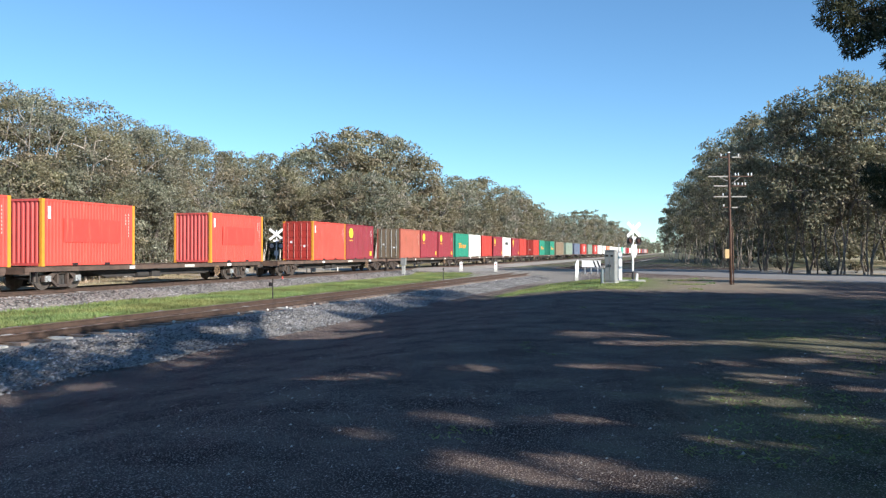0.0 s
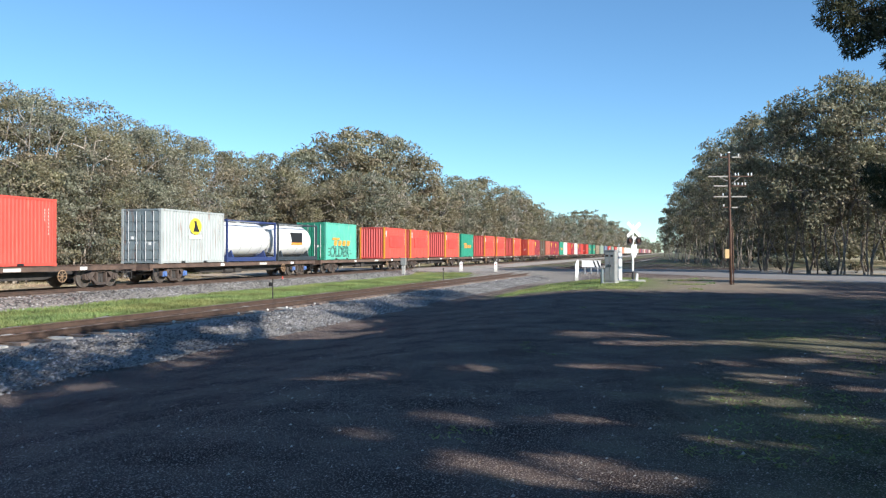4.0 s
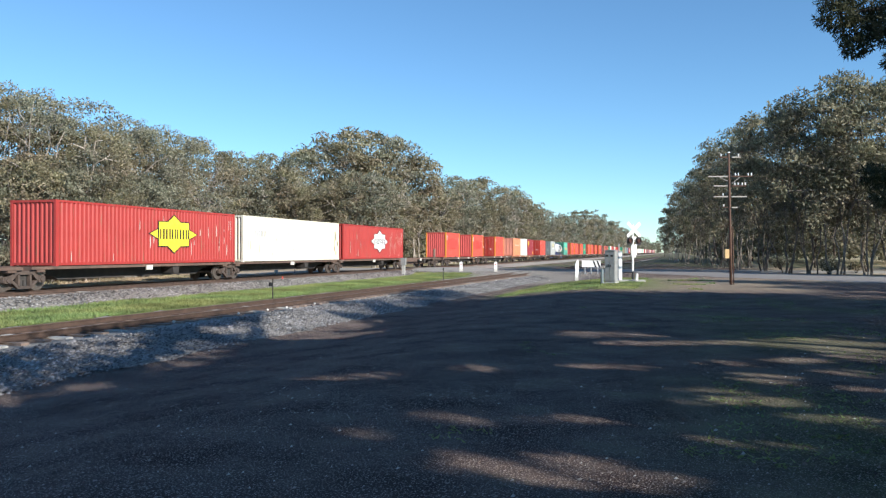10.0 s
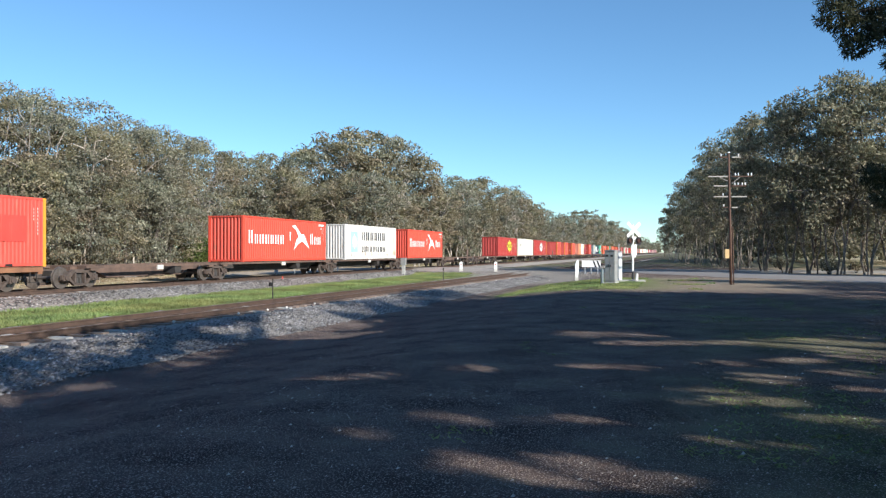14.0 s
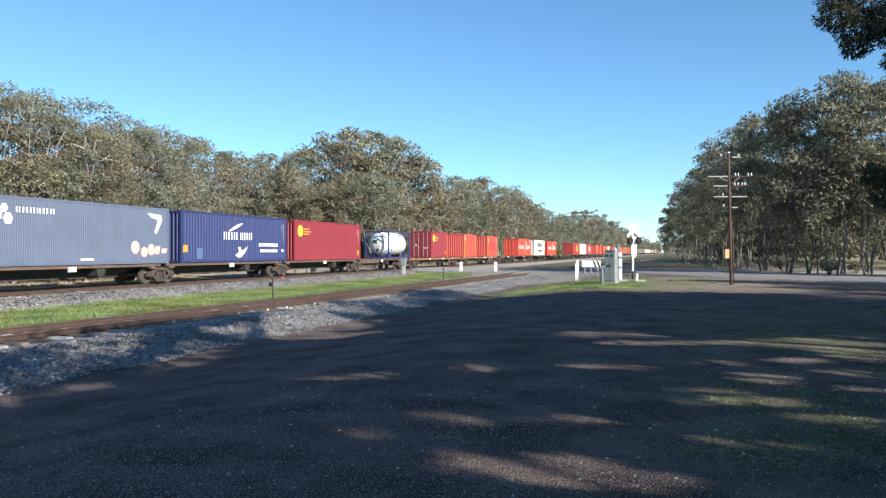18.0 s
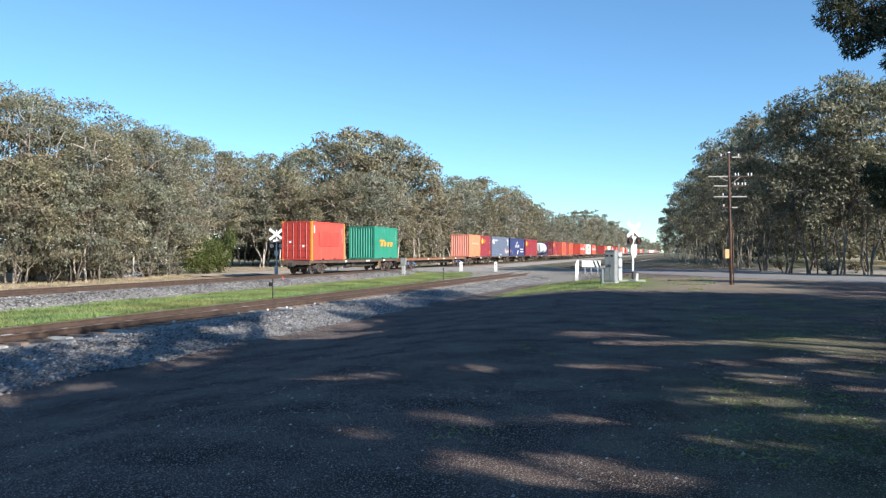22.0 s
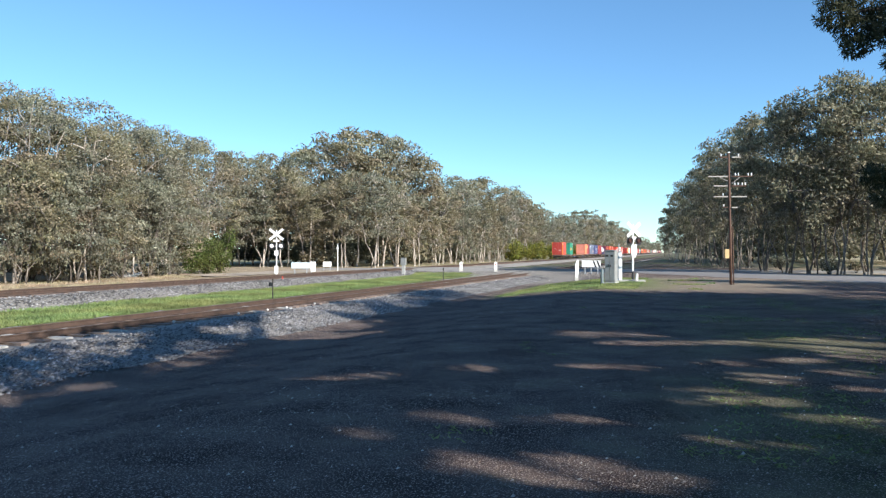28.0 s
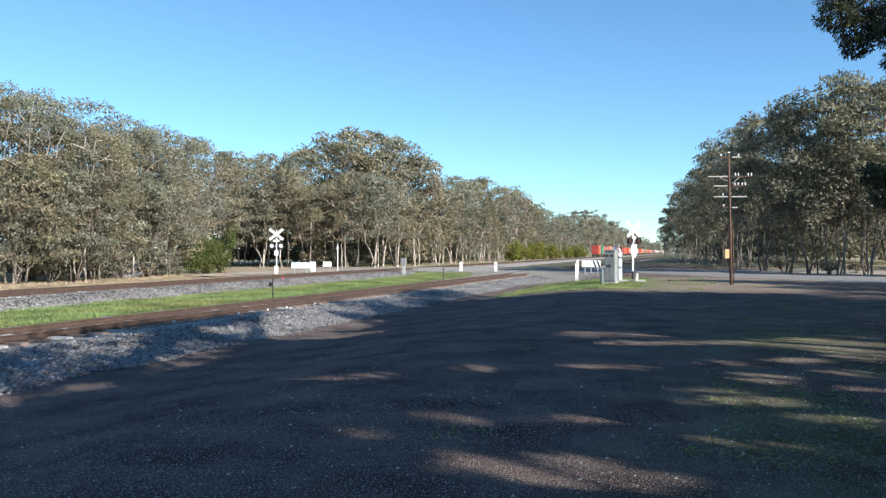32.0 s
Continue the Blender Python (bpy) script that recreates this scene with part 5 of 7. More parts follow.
def bogie(wagon, y, hub=None):
    bol = part("bogie", cached("bolster", lambda: Build().box(-0.95, -0.20, 0.48, 0.95, 0.20, 0.78).tube([(0, 0, 0.70), (0, 0, 0.92)], [0.2, 0.2], 10).mesh("bogie", M_STEEL_DARK)), wagon, Matrix.Translation((0, y, 0)), "rusty four-wheel bogie")
    for s in (1, -1):
        part("side_frame", cached(("sf", s), lambda: sideframe(s)), bol)
        part("spring", cached(("spring", s), lambda: Build().tube([(s * 0.99, -0.16, 0.22), (s * 0.99, -0.16, 0.48)], [0.08, 0.08], 8).tube([(s * 0.99, 0.05, 0.22), (s * 0.99, 0.05, 0.48)], [0.08, 0.08], 8).mesh("spring", M_STEEL_DARK)), bol)
    for t in (1, -1):
        w = part("wheelset", cached("wheelset", wheelset), bol, Matrix.Translation((0, t * 0.90, WR)))
        WHEELS[t].append(w)
        for s in (1, -1):
            part("axle_box", cached(("box", s, hub and hub.name), lambda: Build().box(min(s * 0.90, s * 1.11), -0.16, 0.36, max(s * 0.90, s * 1.11), 0.16, 0.62).tube([(s * 1.10, 0, WR), (s * 1.16, 0, WR)], [0.12, 0.11], 12).mesh("axle_box", hub or M_BOGIE)), bol, Matrix.Translation((0, t * 0.90, 0)))
    return bol


def coupler(wagon, y, s):
    part("coupler", cached(("coupler", s), lambda: Build().box(-0.10, min(0, s * 0.75), 0.62, 0.10, max(0, s * 0.75), 0.82).box(-0.16, min(s * 0.45, s * 0.72), 0.58, 0.16, max(s * 0.45, s * 0.72), 0.88).mesh("coupler", M_STEEL_DARK)), wagon, Matrix.Translation((0, y, 0)))


def flat_wagon(c, length, half, hub=None, colour=None, label="rusty brown flat container wagon on two bogies"):
    steel = colour or M_STEEL_BROWN
    e = length / 2
    ob = thing("flat_wagon", pose(FAR_X, c, FAR_RAIL), label, "railway wagon", "wagons of the train")
    k = ("flat", length, steel.name)
    for s in (1, -1):
        part("side_sill", cached((k, "sill", s), lambda: Build().box(s * 1.22 - 0.09 * (s > 0), -e, TOP - 0.225, s * 1.22 + 0.09 * (s < 0), e, TOP - 0.025).box(s * 1.24 - 0.16 * (s > 0), -e, TOP - 0.025, s * 1.24 + 0.16 * (s < 0), e, TOP - 0.004).mesh("side_sill", steel)), ob)
        part("headstock", cached((k, "head", s), lambda: Build().box(-1.2, min(s * (e - 0.02), s * (e - 0.25)), TOP - 0.32, 1.2, max(s * (e - 0.02), s * (e - 0.25)), TOP - 0.01).mesh("headstock", steel)), ob)
        coupler(ob, s * e, s)
        bogie(ob, s * half, hub)
        part("step", cached(("step", s), lambda: Build().box(1.16, -0.2, 0.35, 1.20, -0.17, 0.8).box(1.16, 0.17, 0.35, 1.20, 0.2, 0.8).box(1.10, -0.2, 0.35, 1.24, 0.2, 0.38).mesh("step", M_STEEL_DARK)), ob, Matrix.Translation((0, s * (e - 0.5), 0)))
        for t, wdt, mm in ((0.62, 0.45, M_WHITE), (0.20, 0.9, M_GREY_PLATE), (-0.3, 0.4, M_WHITE)):
            part("number_plate", cached(("plate", s, wdt, mm.name), lambda: Build().box(min(s * 1.222, s * 1.228), -wdt / 2, TOP - 0.20, max(s * 1.222, s * 1.228), wdt / 2, TOP - 0.06).mesh("number_plate", mm)), ob, Matrix.Translation((0, s * t * e, 0)))
    part("centre_sill", cached((k, "mid"), lambda: Build().box(-0.35, -e + 0.2, TOP - 0.42, 0.35, e - 0.2, TOP - 0.06).profile([(-0.3, 0), (0.3, 0), (0.3, 0.01), (-0.3, 0.01)], -0.1, 0.1).mesh("centre_sill", M_STEEL_DARK)), ob)

    def belly():
        b = Build()
        for s in (1, -1):
            b.plate([(-half + 1.9, TOP - 0.27), (half - 1.9, TOP - 0.27), (half - 3.2, TOP - 0.58), (-half + 3.2, TOP - 0.58)], s * 0.72 - 0.03, 0.06)
        for q in range(-4, 5):
            b.box(-1.15, q * e / 4.6 - 0.08, TOP - 0.22, 1.15, q * e / 4.6 + 0.08, TOP - 0.03)
        return b.mesh("underframe", M_STEEL_DARK)
    part("underframe", cached((k, "belly", half), belly), ob)
    part("brake_cylinder", cached("cylinder", lambda: Build().tube([(0.75, -0.6, 0.52), (0.75, 0.3, 0.52)], [0.17, 0.17], 12).box(0.6, 0.5, 0.38, 0.95, 1.2, 0.72).mesh("brake_cylinder", M_STEEL_DARK)), ob, Matrix.Translation((0, -1.5, 0)))

    def wheel():
        b = Build()
        n = 18
        b.tube([(1.22, 0.26 * math.cos(6.2832 * q / n), 0.58 + 0.26 * math.sin(6.2832 * q / n)) for q in range(n + 1)], [0.02] * (n + 1), 5)
        for q in range(4):
            a = 0.785 * q
            b.tube([(1.22, 0.25 * math.cos(a), 0.58 + 0.25 * math.sin(a)), (1.22, -0.25 * math.cos(a), 0.58 - 0.25 * math.sin(a))], [0.013, 0.013], 4)
        b.tube([(1.0, 0, 0.58), (1.24, 0, 0.58)], [0.03, 0.03], 6)
        return b.mesh("brake_wheel", M_RUST_PALE)
    part("brake_wheel", cached("brakewheel", wheel), ob, Matrix.Translation((0, half - 2.7, 0)), "spoked handbrake wheel")
    TRAIN.append((ob, c, FAR_RAIL))
    return ob


def skeletal_wagon(c, length, rear=True, front=True, empty=False, label="rusty skeletal container platform on shared bogies"):
    """One platform of an articulated set, from bogie to bogie; the shared bogie belongs to the platform behind it."""
    e = length / 2
    ob = thing("skeletal_wagon", pose(FAR_X, c, FAR_RAIL), label, "railway wagon", "wagons of the train")
    k = ("skel", round(length, 1))
    part("centre_sill", cached((k, "sill"), lambda: Build().plate([(-e + 0.1, TOP - 0.05), (-e + 0.1, TOP - 0.34), (-e + 1.9, TOP - 0.34), (-e + 2.6, TOP - 0.62), (e - 2.6, TOP - 0.62), (e - 1.9, TOP - 0.34), (e - 0.1, TOP - 0.34), (e - 0.1, TOP - 0.05)], -0.40, 0.80).mesh("centre_sill", M_STEEL_BROWN if empty else M_STEEL_DARK)), ob)
    for s in (1, -1):
        part("side_rail", cached((k, "rail", s), lambda: Build().box(s * 1.22 - 0.10 * (s > 0), -e + 0.2, TOP - 0.13, s * 1.22 + 0.10 * (s < 0), e - 0.2, TOP - 0.004).mesh("side_rail", M_STEEL_BROWN)), ob)
        part("bolster_beam", cached((k, "beam", s), lambda: Build().box(-1.2, s * (e - 0.75) - 0.22, TOP - 0.24, 1.2, s * (e - 0.75) + 0.22, TOP - 0.01).mesh("bolster_beam", M_STEEL_BROWN)), ob)
        part("pin_bracket", cached(("bracket", s), lambda: Build().box(min(s * 1.20, s * 1.27), -0.24, TOP - 0.28, max(s * 1.20, s * 1.27), 0.24, TOP - 0.05).mesh("pin_bracket", M_GREY_PLATE)), ob)
        part("cross_arm", cached((k, "arm", s), lambda: Build().plate([(0, 0)] * 0 + [(-0.35, TOP - 0.02), (0.35, TOP - 0.02), (0.22, TOP - 0.5), (-0.22, TOP - 0.5)], min(s * 0.4, s * 1.15), 0.75).mesh("cross_arm", M_STEEL_DARK)), ob, Matrix.Translation((0, s * (e * 0.30), 0)))
    if empty and front:
        part("deck_grate", cached((k, "grate"), lambda: Build().box(-0.9, e - 2.3, TOP - 0.03, 0.9, e - 1.2, TOP - 0.004).mesh("deck_grate", M_STEEL_BROWN)), ob)
        part("stop_plate", cached("stop", lambda: Build().plate([(-0.34, 0), (0.34, 0), (0.34, 0.85), (0.22, 1.0), (-0.22, 1.0), (-0.34, 0.85)], -0.04, 0.08).mesh("stop_plate", M_STEEL_BROWN)), ob, Matrix.Translation((0.65, e + 1.25, TOP - 0.01)), "upright brown end plate")
        part("end_platform", cached((k, "endp"), lambda: Build().box(-1.2, e - 0.5, TOP - 0.20, 1.2, e + 1.75, TOP - 0.03).box(-0.3, e + 1.2, TOP - 0.42, 0.3, e + 1.7, TOP - 0.20).mesh("end_platform", M_STEEL_BROWN)), ob)
        coupler(ob, e + 1.6, 1)
        part("hose_bracket", cached("hose", lambda: Build().tube([(1.12, 0, TOP), (1.12, 0, 0.45), (1.12, 0.3, 0.40), (1.12, 0.55, 0.55), (1.12, 0.55, TOP)], [0.03] * 5, 6).mesh("hose_bracket", M_STEEL_DARK)), ob, Matrix.Translation((0, e + 1.0, 0)))
    if rear:
        bogie(ob, -e)
    if front:
        bogie(ob, e)
    TRAIN.append((ob, c, FAR_RAIL))
    return ob


M_GREY_PLATE = plain("pale_plate", (0.60, 0.58, 0.52))
M_RUST_PALE = plain("pale_rust", (0.34, 0.22, 0.13))
M_STEEL_ORANGE = material("orange_brown_wagon_steel", (0.30, 0.14, 0.07), (0.17, 0.08, 0.045), rough=0.75, scale=2.0, fine=30, bump=0.15)


def consist():
    """The whole train, front (largest y) to rear; y is the place of each rear end at the start."""
    C, F, S = container, flat_wagon, skeletal_wagon
    T20, T40, T48 = 6.058, 12.192, 14.63
    HI = LO = 2.896
    fine = dict(pitch=0.20, depth=0.018)
    o = dict(post=P_YPOST, end_mat=P_ORANGE_END, **fine)
    ORANGE = "orange-red corrugated container with yellow corner posts"
    MAROON = "maroon corrugated container with a round yellow emblem"
    # far ahead: forty-foot boxes on skeletal platforms
    tints = [P_KHAKI, P_OLIVE, P_SLATE, P_RED, P_OLIVE, P_RED, P_WHITE, P_WHITE, P_SALMON, P_WHITE, P_CREAM, P_WHITE, P_CREAM, P_GREEN_PALE, P_WHITE, P_MAROON]
    for k in range(34):
        mt = tints[k] if k < len(tints) else (P_MAROON, P_GREY, P_RED, P_WHITE, P_KHAKI, P_RED, P_SLATE)[k % 7]
        y = 176.9 + 16.3 * k
        C(y, T40, HI, mt, mt.name.replace("_", " ") + " standing far ahead on the train", decals=(star_logo(M_WHITE, "white star emblem"),) if k in (3, 5) else (), near=False)
        S(y + T40 / 2, 16.2, True, k == 33)
    # loaded flats
    F(165.0, 20.0, 7.4)
    C(155.2, T20, LO, P_GREEN, "green corrugated container with an orange emblem", decals=(slanted_logo,), **fine)
    C(168.4, T20, LO, P_GREEN, "green corrugated container with an orange emblem", decals=(slanted_logo,), **fine)
    F(144.5, 20.0, 7.4)
    C(134.6, T20, LO, P_RED, "plain red corrugated steel container")
    C(148.2, T20, LO, P_RED, "red corrugated container with closed end doors", doors=True)
    F(124.3, 20.0, 7.4)
    C(114.5, T20, LO, P_MAROON, MAROON, decals=(tall_round,))
    C(121.0, T20, LO, P_WHITE, "white corrugated container with dark bars", decals=(lambda ob, e, h: shape("marking", P_CHARCOAL, bars(-1.2, h * 0.6, (0.5, 0.5, 0.5, 0.5), 0.4), ob),))
    C(128.1, T20, LO, P_MAROON, MAROON, decals=(tall_round,))
    F(104.0, 19.8, 7.4)
    C(93.9, T20, LO, P_GREEN, "green corrugated container with an orange emblem", decals=(slanted_logo,), **fine)
    C(100.5, T20, LO, P_WHITE, "plain white corrugated container")
    C(107.4, T20, LO, P_RED, "plain red corrugated steel container")
    F(81.9, 23.6, 9.8)
    C(73.7, T20, LO, P_BROWN, "brown-red container with closed rusty doors", doors=True, end_mat=P_KHAKI, decals=(ids,))
    C(80.1, T20, LO, P_MAROON, MAROON, decals=(tall_round,))
    C(86.6, T20, LO, P_MAROON, MAROON, decals=(tall_round, ids))
    F(59.2, 20.8, 8.4)
    C(54.2, T20, LO, P_ORANGE, "orange-red container with closed red doors", doors=True, end_mat=P_RED, post=P_YPOST, decals=(tag, ids), **fine)
    C(60.4, T20, LO, P_MAROON, MAROON, decals=(tall_round, ids))
    F(36.7, 19.4, 7.4, M_GALV)
    C(27.9, T20, LO, P_ORANGE, ORANGE, decals=(tag, ids, old_patch), **o)
    C(40.7, T20, LO, P_ORANGE, ORANGE, decals=(tag, ids, old_patch), **o)
    F(16.3, 19.4, 7.4)
    C(7.6, T20, LO, P_GREEN, "green corrugated container with an orange slanted emblem", decals=(slanted_logo, ids), **fine)
    C(20.2, T20, LO, P_ORANGE, ORANGE, decals=(tag, ids, old_patch), **o)
    F(-3.3, 19.4, 7.4)
    C(-12.1, T20, LO, P_ORANGE, ORANGE, decals=(tag, ids, old_patch), **o)
    C(0.5, T20, LO, P_ORANGE, ORANGE, decals=(tag, ids, old_patch), **o)
    F(-23.6, 19.4, 7.4)
    C(-32.4, T20, LO, P_GREEN_PALE, "faded green container with an orange emblem and sprayed letters", doors=True, end_mat=P_GREEN, decals=(slanted_logo, scrawl), **fine)
    C(-19.6, T20, LO, P_ORANGE, ORANGE, decals=(tag, ids, old_patch), **o)
    F(-44.0, 19.4, 7.4, M_BLUE_HUB)
    tank_container(-40.0, M_FRAME_DARK, "white tank in a dark steel frame with a dark sign", ([(-0.85, 1.28, 0.79, 1.98)], M_BLACK, (-0.85, 1.14, 0.79, 1.28)), False)
    tank_container(-46.4, M_FRAME_BLUE, "white tank in a blue steel frame", None, False)
    C(-52.8, T20, LO, P_GREY, "pale grey container with a yellow oval emblem", doors=True, end_mat=P_GREY_END, decals=(shield_logo, ids))
    F(-64.5, 19.4, 7.4)
    C(-66.2, T20, LO, P_ORANGE, "orange-red container with closed red doors", doors=True, end_mat=P_RED, decals=(tag, ids), **fine)
    F(-84.2, 19.4, 7.4, None, M_STEEL_ORANGE, "orange-brown flat container wagon on two bogies")
    C(-80.2, T20, LO, P_MAROON, MAROON, decals=(tall_round, ids))
    C(-86.6, T20, LO, P_WHITE, "bright white container with a small orange emblem", depth=0.012, pitch=0.15, decals=(orange_square,))
    C(-93.0, T20, LO, P_SALMON, "salmon-orange open-top container with deep upright ribs", pitch=0.40, depth=0.05, end_mat=P_SALMON_END, decals=(dim_bars, scuffs(10, -2.8, 2.9, 14, P_SALMON_RUN, 0.15, 1.9, 0.05, 0.9, "rust run"), scuffs(11, -2.8, 2.9, 9, P_SALMON_RUN, 0.12, 0.25, 0.14, 0.3, "rusty foot")))
    F(-104.2, 19.4, 7.4)
    C(-106.5, T20, LO, P_ORANGE, "orange-red container with closed red doors and a yellow post", doors=True, end_mat=P_RED, post=P_YPOST, decals=(tag, ids), **fine)
    F(-124.1, 19.4, 7.4)
    C(-120.1, T20, LO, P_ORANGE, ORANGE, decals=(tag, ids, old_patch), **o)
    C(-132.6, T20, LO, P_ORANGE, ORANGE, decals=(tag, ids, old_patch), **o)
    # first articulated five-pack
    S(-142.2, 11.2, True, True, True, "empty rusty skeletal platform on shared bogies")
    S(-155.6, 15.6, True, False)
    C(-162.4, T48, HI, P_DEEP, "long deep red container with a white star emblem", decals=(star_logo(M_WHITE, "white star emblem", 0.9), ids, scuffs(1, 3.4, 6.9, 22), scuffs(3, -6.8, -3.0, 6)))
    S(-171.3, 15.8, True, False)
    C(-177.9, T48, HI, P_CREAM, "long cream-white insulated container", depth=0.01, pitch=0.2, decals=(grey_bars, scuffs(8, 6.3, 7.1, 12, P_STAIN, 0.2, 2.1, 0.15, 0.8, "yellow stain"), scuffs(9, -6.8, 6.8, 12, P_STAIN, 0.15, 1.6, 0.06, 0.7, "yellow stain")))
    S(-187.1, 15.9, True, False)
    C(-193.5, T48, HI, P_DEEP, "long deep red container with a yellow star emblem", decals=(star_logo(P_SUN_YELLOW, "yellow star emblem", 1.2), ids, scuffs(2, -6.8, 6.8, 18)))
    S(-200.5, 10.8, True, False, True, "empty rusty skeletal platform on shared bogies")
    # second five-pack
    S(-216.4, 11.4, True, True, True, "empty rusty skeletal platform on shared bogies")
    S(-229.9, 15.6, True, False)
    HS = "bright red forty-foot container with white bars and bird emblem"
    C(-235.2, T40, HI, P_HS, HS, decals=(bird_logo, ids))
    S(-245.6, 15.8, True, False)
    C(-250.9, T40, HI, P_RUSTY_WHITE, "rust-streaked white container with a pale blue square emblem", decals=(square_logo, scuffs(5, -5.8, 5.9, 46, P_RUST_RUN, 0.12, 0.35, 0.055, 0.5, "rust run along the foot"), scuffs(6, -5.9, -4.9, 10, P_BROWN_RUN, 0.2, 2.0, 0.03, 0.8, "rust run by the corner post"), scuffs(7, 5.2, 5.95, 9, P_STAIN, 0.2, 2.1, 0.16, 0.7, "yellow stain")))
    S(-261.5, 16.0, True, False)
    C(-266.8, T40, HI, P_HS, HS, decals=(bird_logo, ids))
    S(-275.1, 11.2, True, False, True, "empty rusty skeletal platform on shared bogies")
    # flats
    F(-292.9, 19.6, 7.4, None, M_STEEL_ORANGE, "orange-brown flat container wagon on two bogies")
    C(-289.0, T20, LO, P_ORANGE, ORANGE, decals=(tag, ids, old_patch), **o)
    C(-301.9, T20, LO, P_ORANGE, ORANGE, decals=(tag, ids), **o)
    F(-313.6, 19.6, 7.4, None, M_STEEL_ORANGE, "orange-brown flat container wagon on two bogies")
    C(-316.1, T20, LO, P_MAROON, "maroon container with closed rodded doors and yellow emblem", doors=True, decals=(round_logo, ids))
    # third articulated set
    S(-331.4, 11.2, True, True, True, "rusty skeletal platform under a tank")
    tank_container(-329.5, M_FRAME_BLUE, "white tank in an open blue braced frame", None, True)
    S(-343.7, 13.4, True, False)
    C(-348.7, T40, HI, P_MAROON, "smooth maroon forty-foot container with a yellow emblem", depth=0.012, pitch=0.12, decals=(round_logo, ids))
    S(-357.0, 13.3, True, False)
    C(-362.1, T40, HI, P_NAVY, "navy blue forty-foot container with white emblem", decals=(arc_logo, ids))
    S(-370.3, 13.2, True, False)
    C(-375.4, T40, HI, P_SLATE, "slate blue-grey container with white emblem and sprayed scrawl", depth=0.012, pitch=0.12, decals=(cube_logo,))
    S(-382.2, 10.8, True, False)
    C(-382.2, T20, LO, P_MAROON, MAROON, decals=(round_logo, ids))
    C(-388.4, T20, LO, P_SALMON, "salmon-orange open-top container with deep upright ribs", pitch=0.40, depth=0.05, end_mat=P_SALMON_END, decals=(dim_bars, scuffs(10, -2.8, 2.9, 14, P_SALMON_RUN, 0.15, 1.9, 0.05, 0.9, "rust run"), scuffs(11, -2.8, 2.9, 9, P_SALMON_RUN, 0.12, 0.25, 0.14, 0.3, "rusty foot")))
    F(-402.5, 24.0, 9.1, M_BLUE_HUB, M_STEEL_ORANGE, "empty orange-brown flat wagon with blue axle hubs")
    F(-425.6, 19.2, 7.4, None, M_STEEL_BROWN, "last flat wagon with a bare deck between two containers")
    C(-422.1, T20, LO, P_GREEN, "green corrugated container with an orange slanted emblem", decals=(slanted_logo, ids), **fine)
    C(-434.8, T20, LO, P_ORANGE, "orange-red container with closed red doors at the train's tail", doors=True, end_mat=P_RED, post=P_YPOST, decals=(tag, ids, old_patch), **fine)


consist()


# ---- crossing gear, signs and posts ----
def turned(x, y, z, deg=0.0):
    return Matrix.Translation((x, y, z)) @ Matrix.Rotation(radians(deg), 4, 'Z')


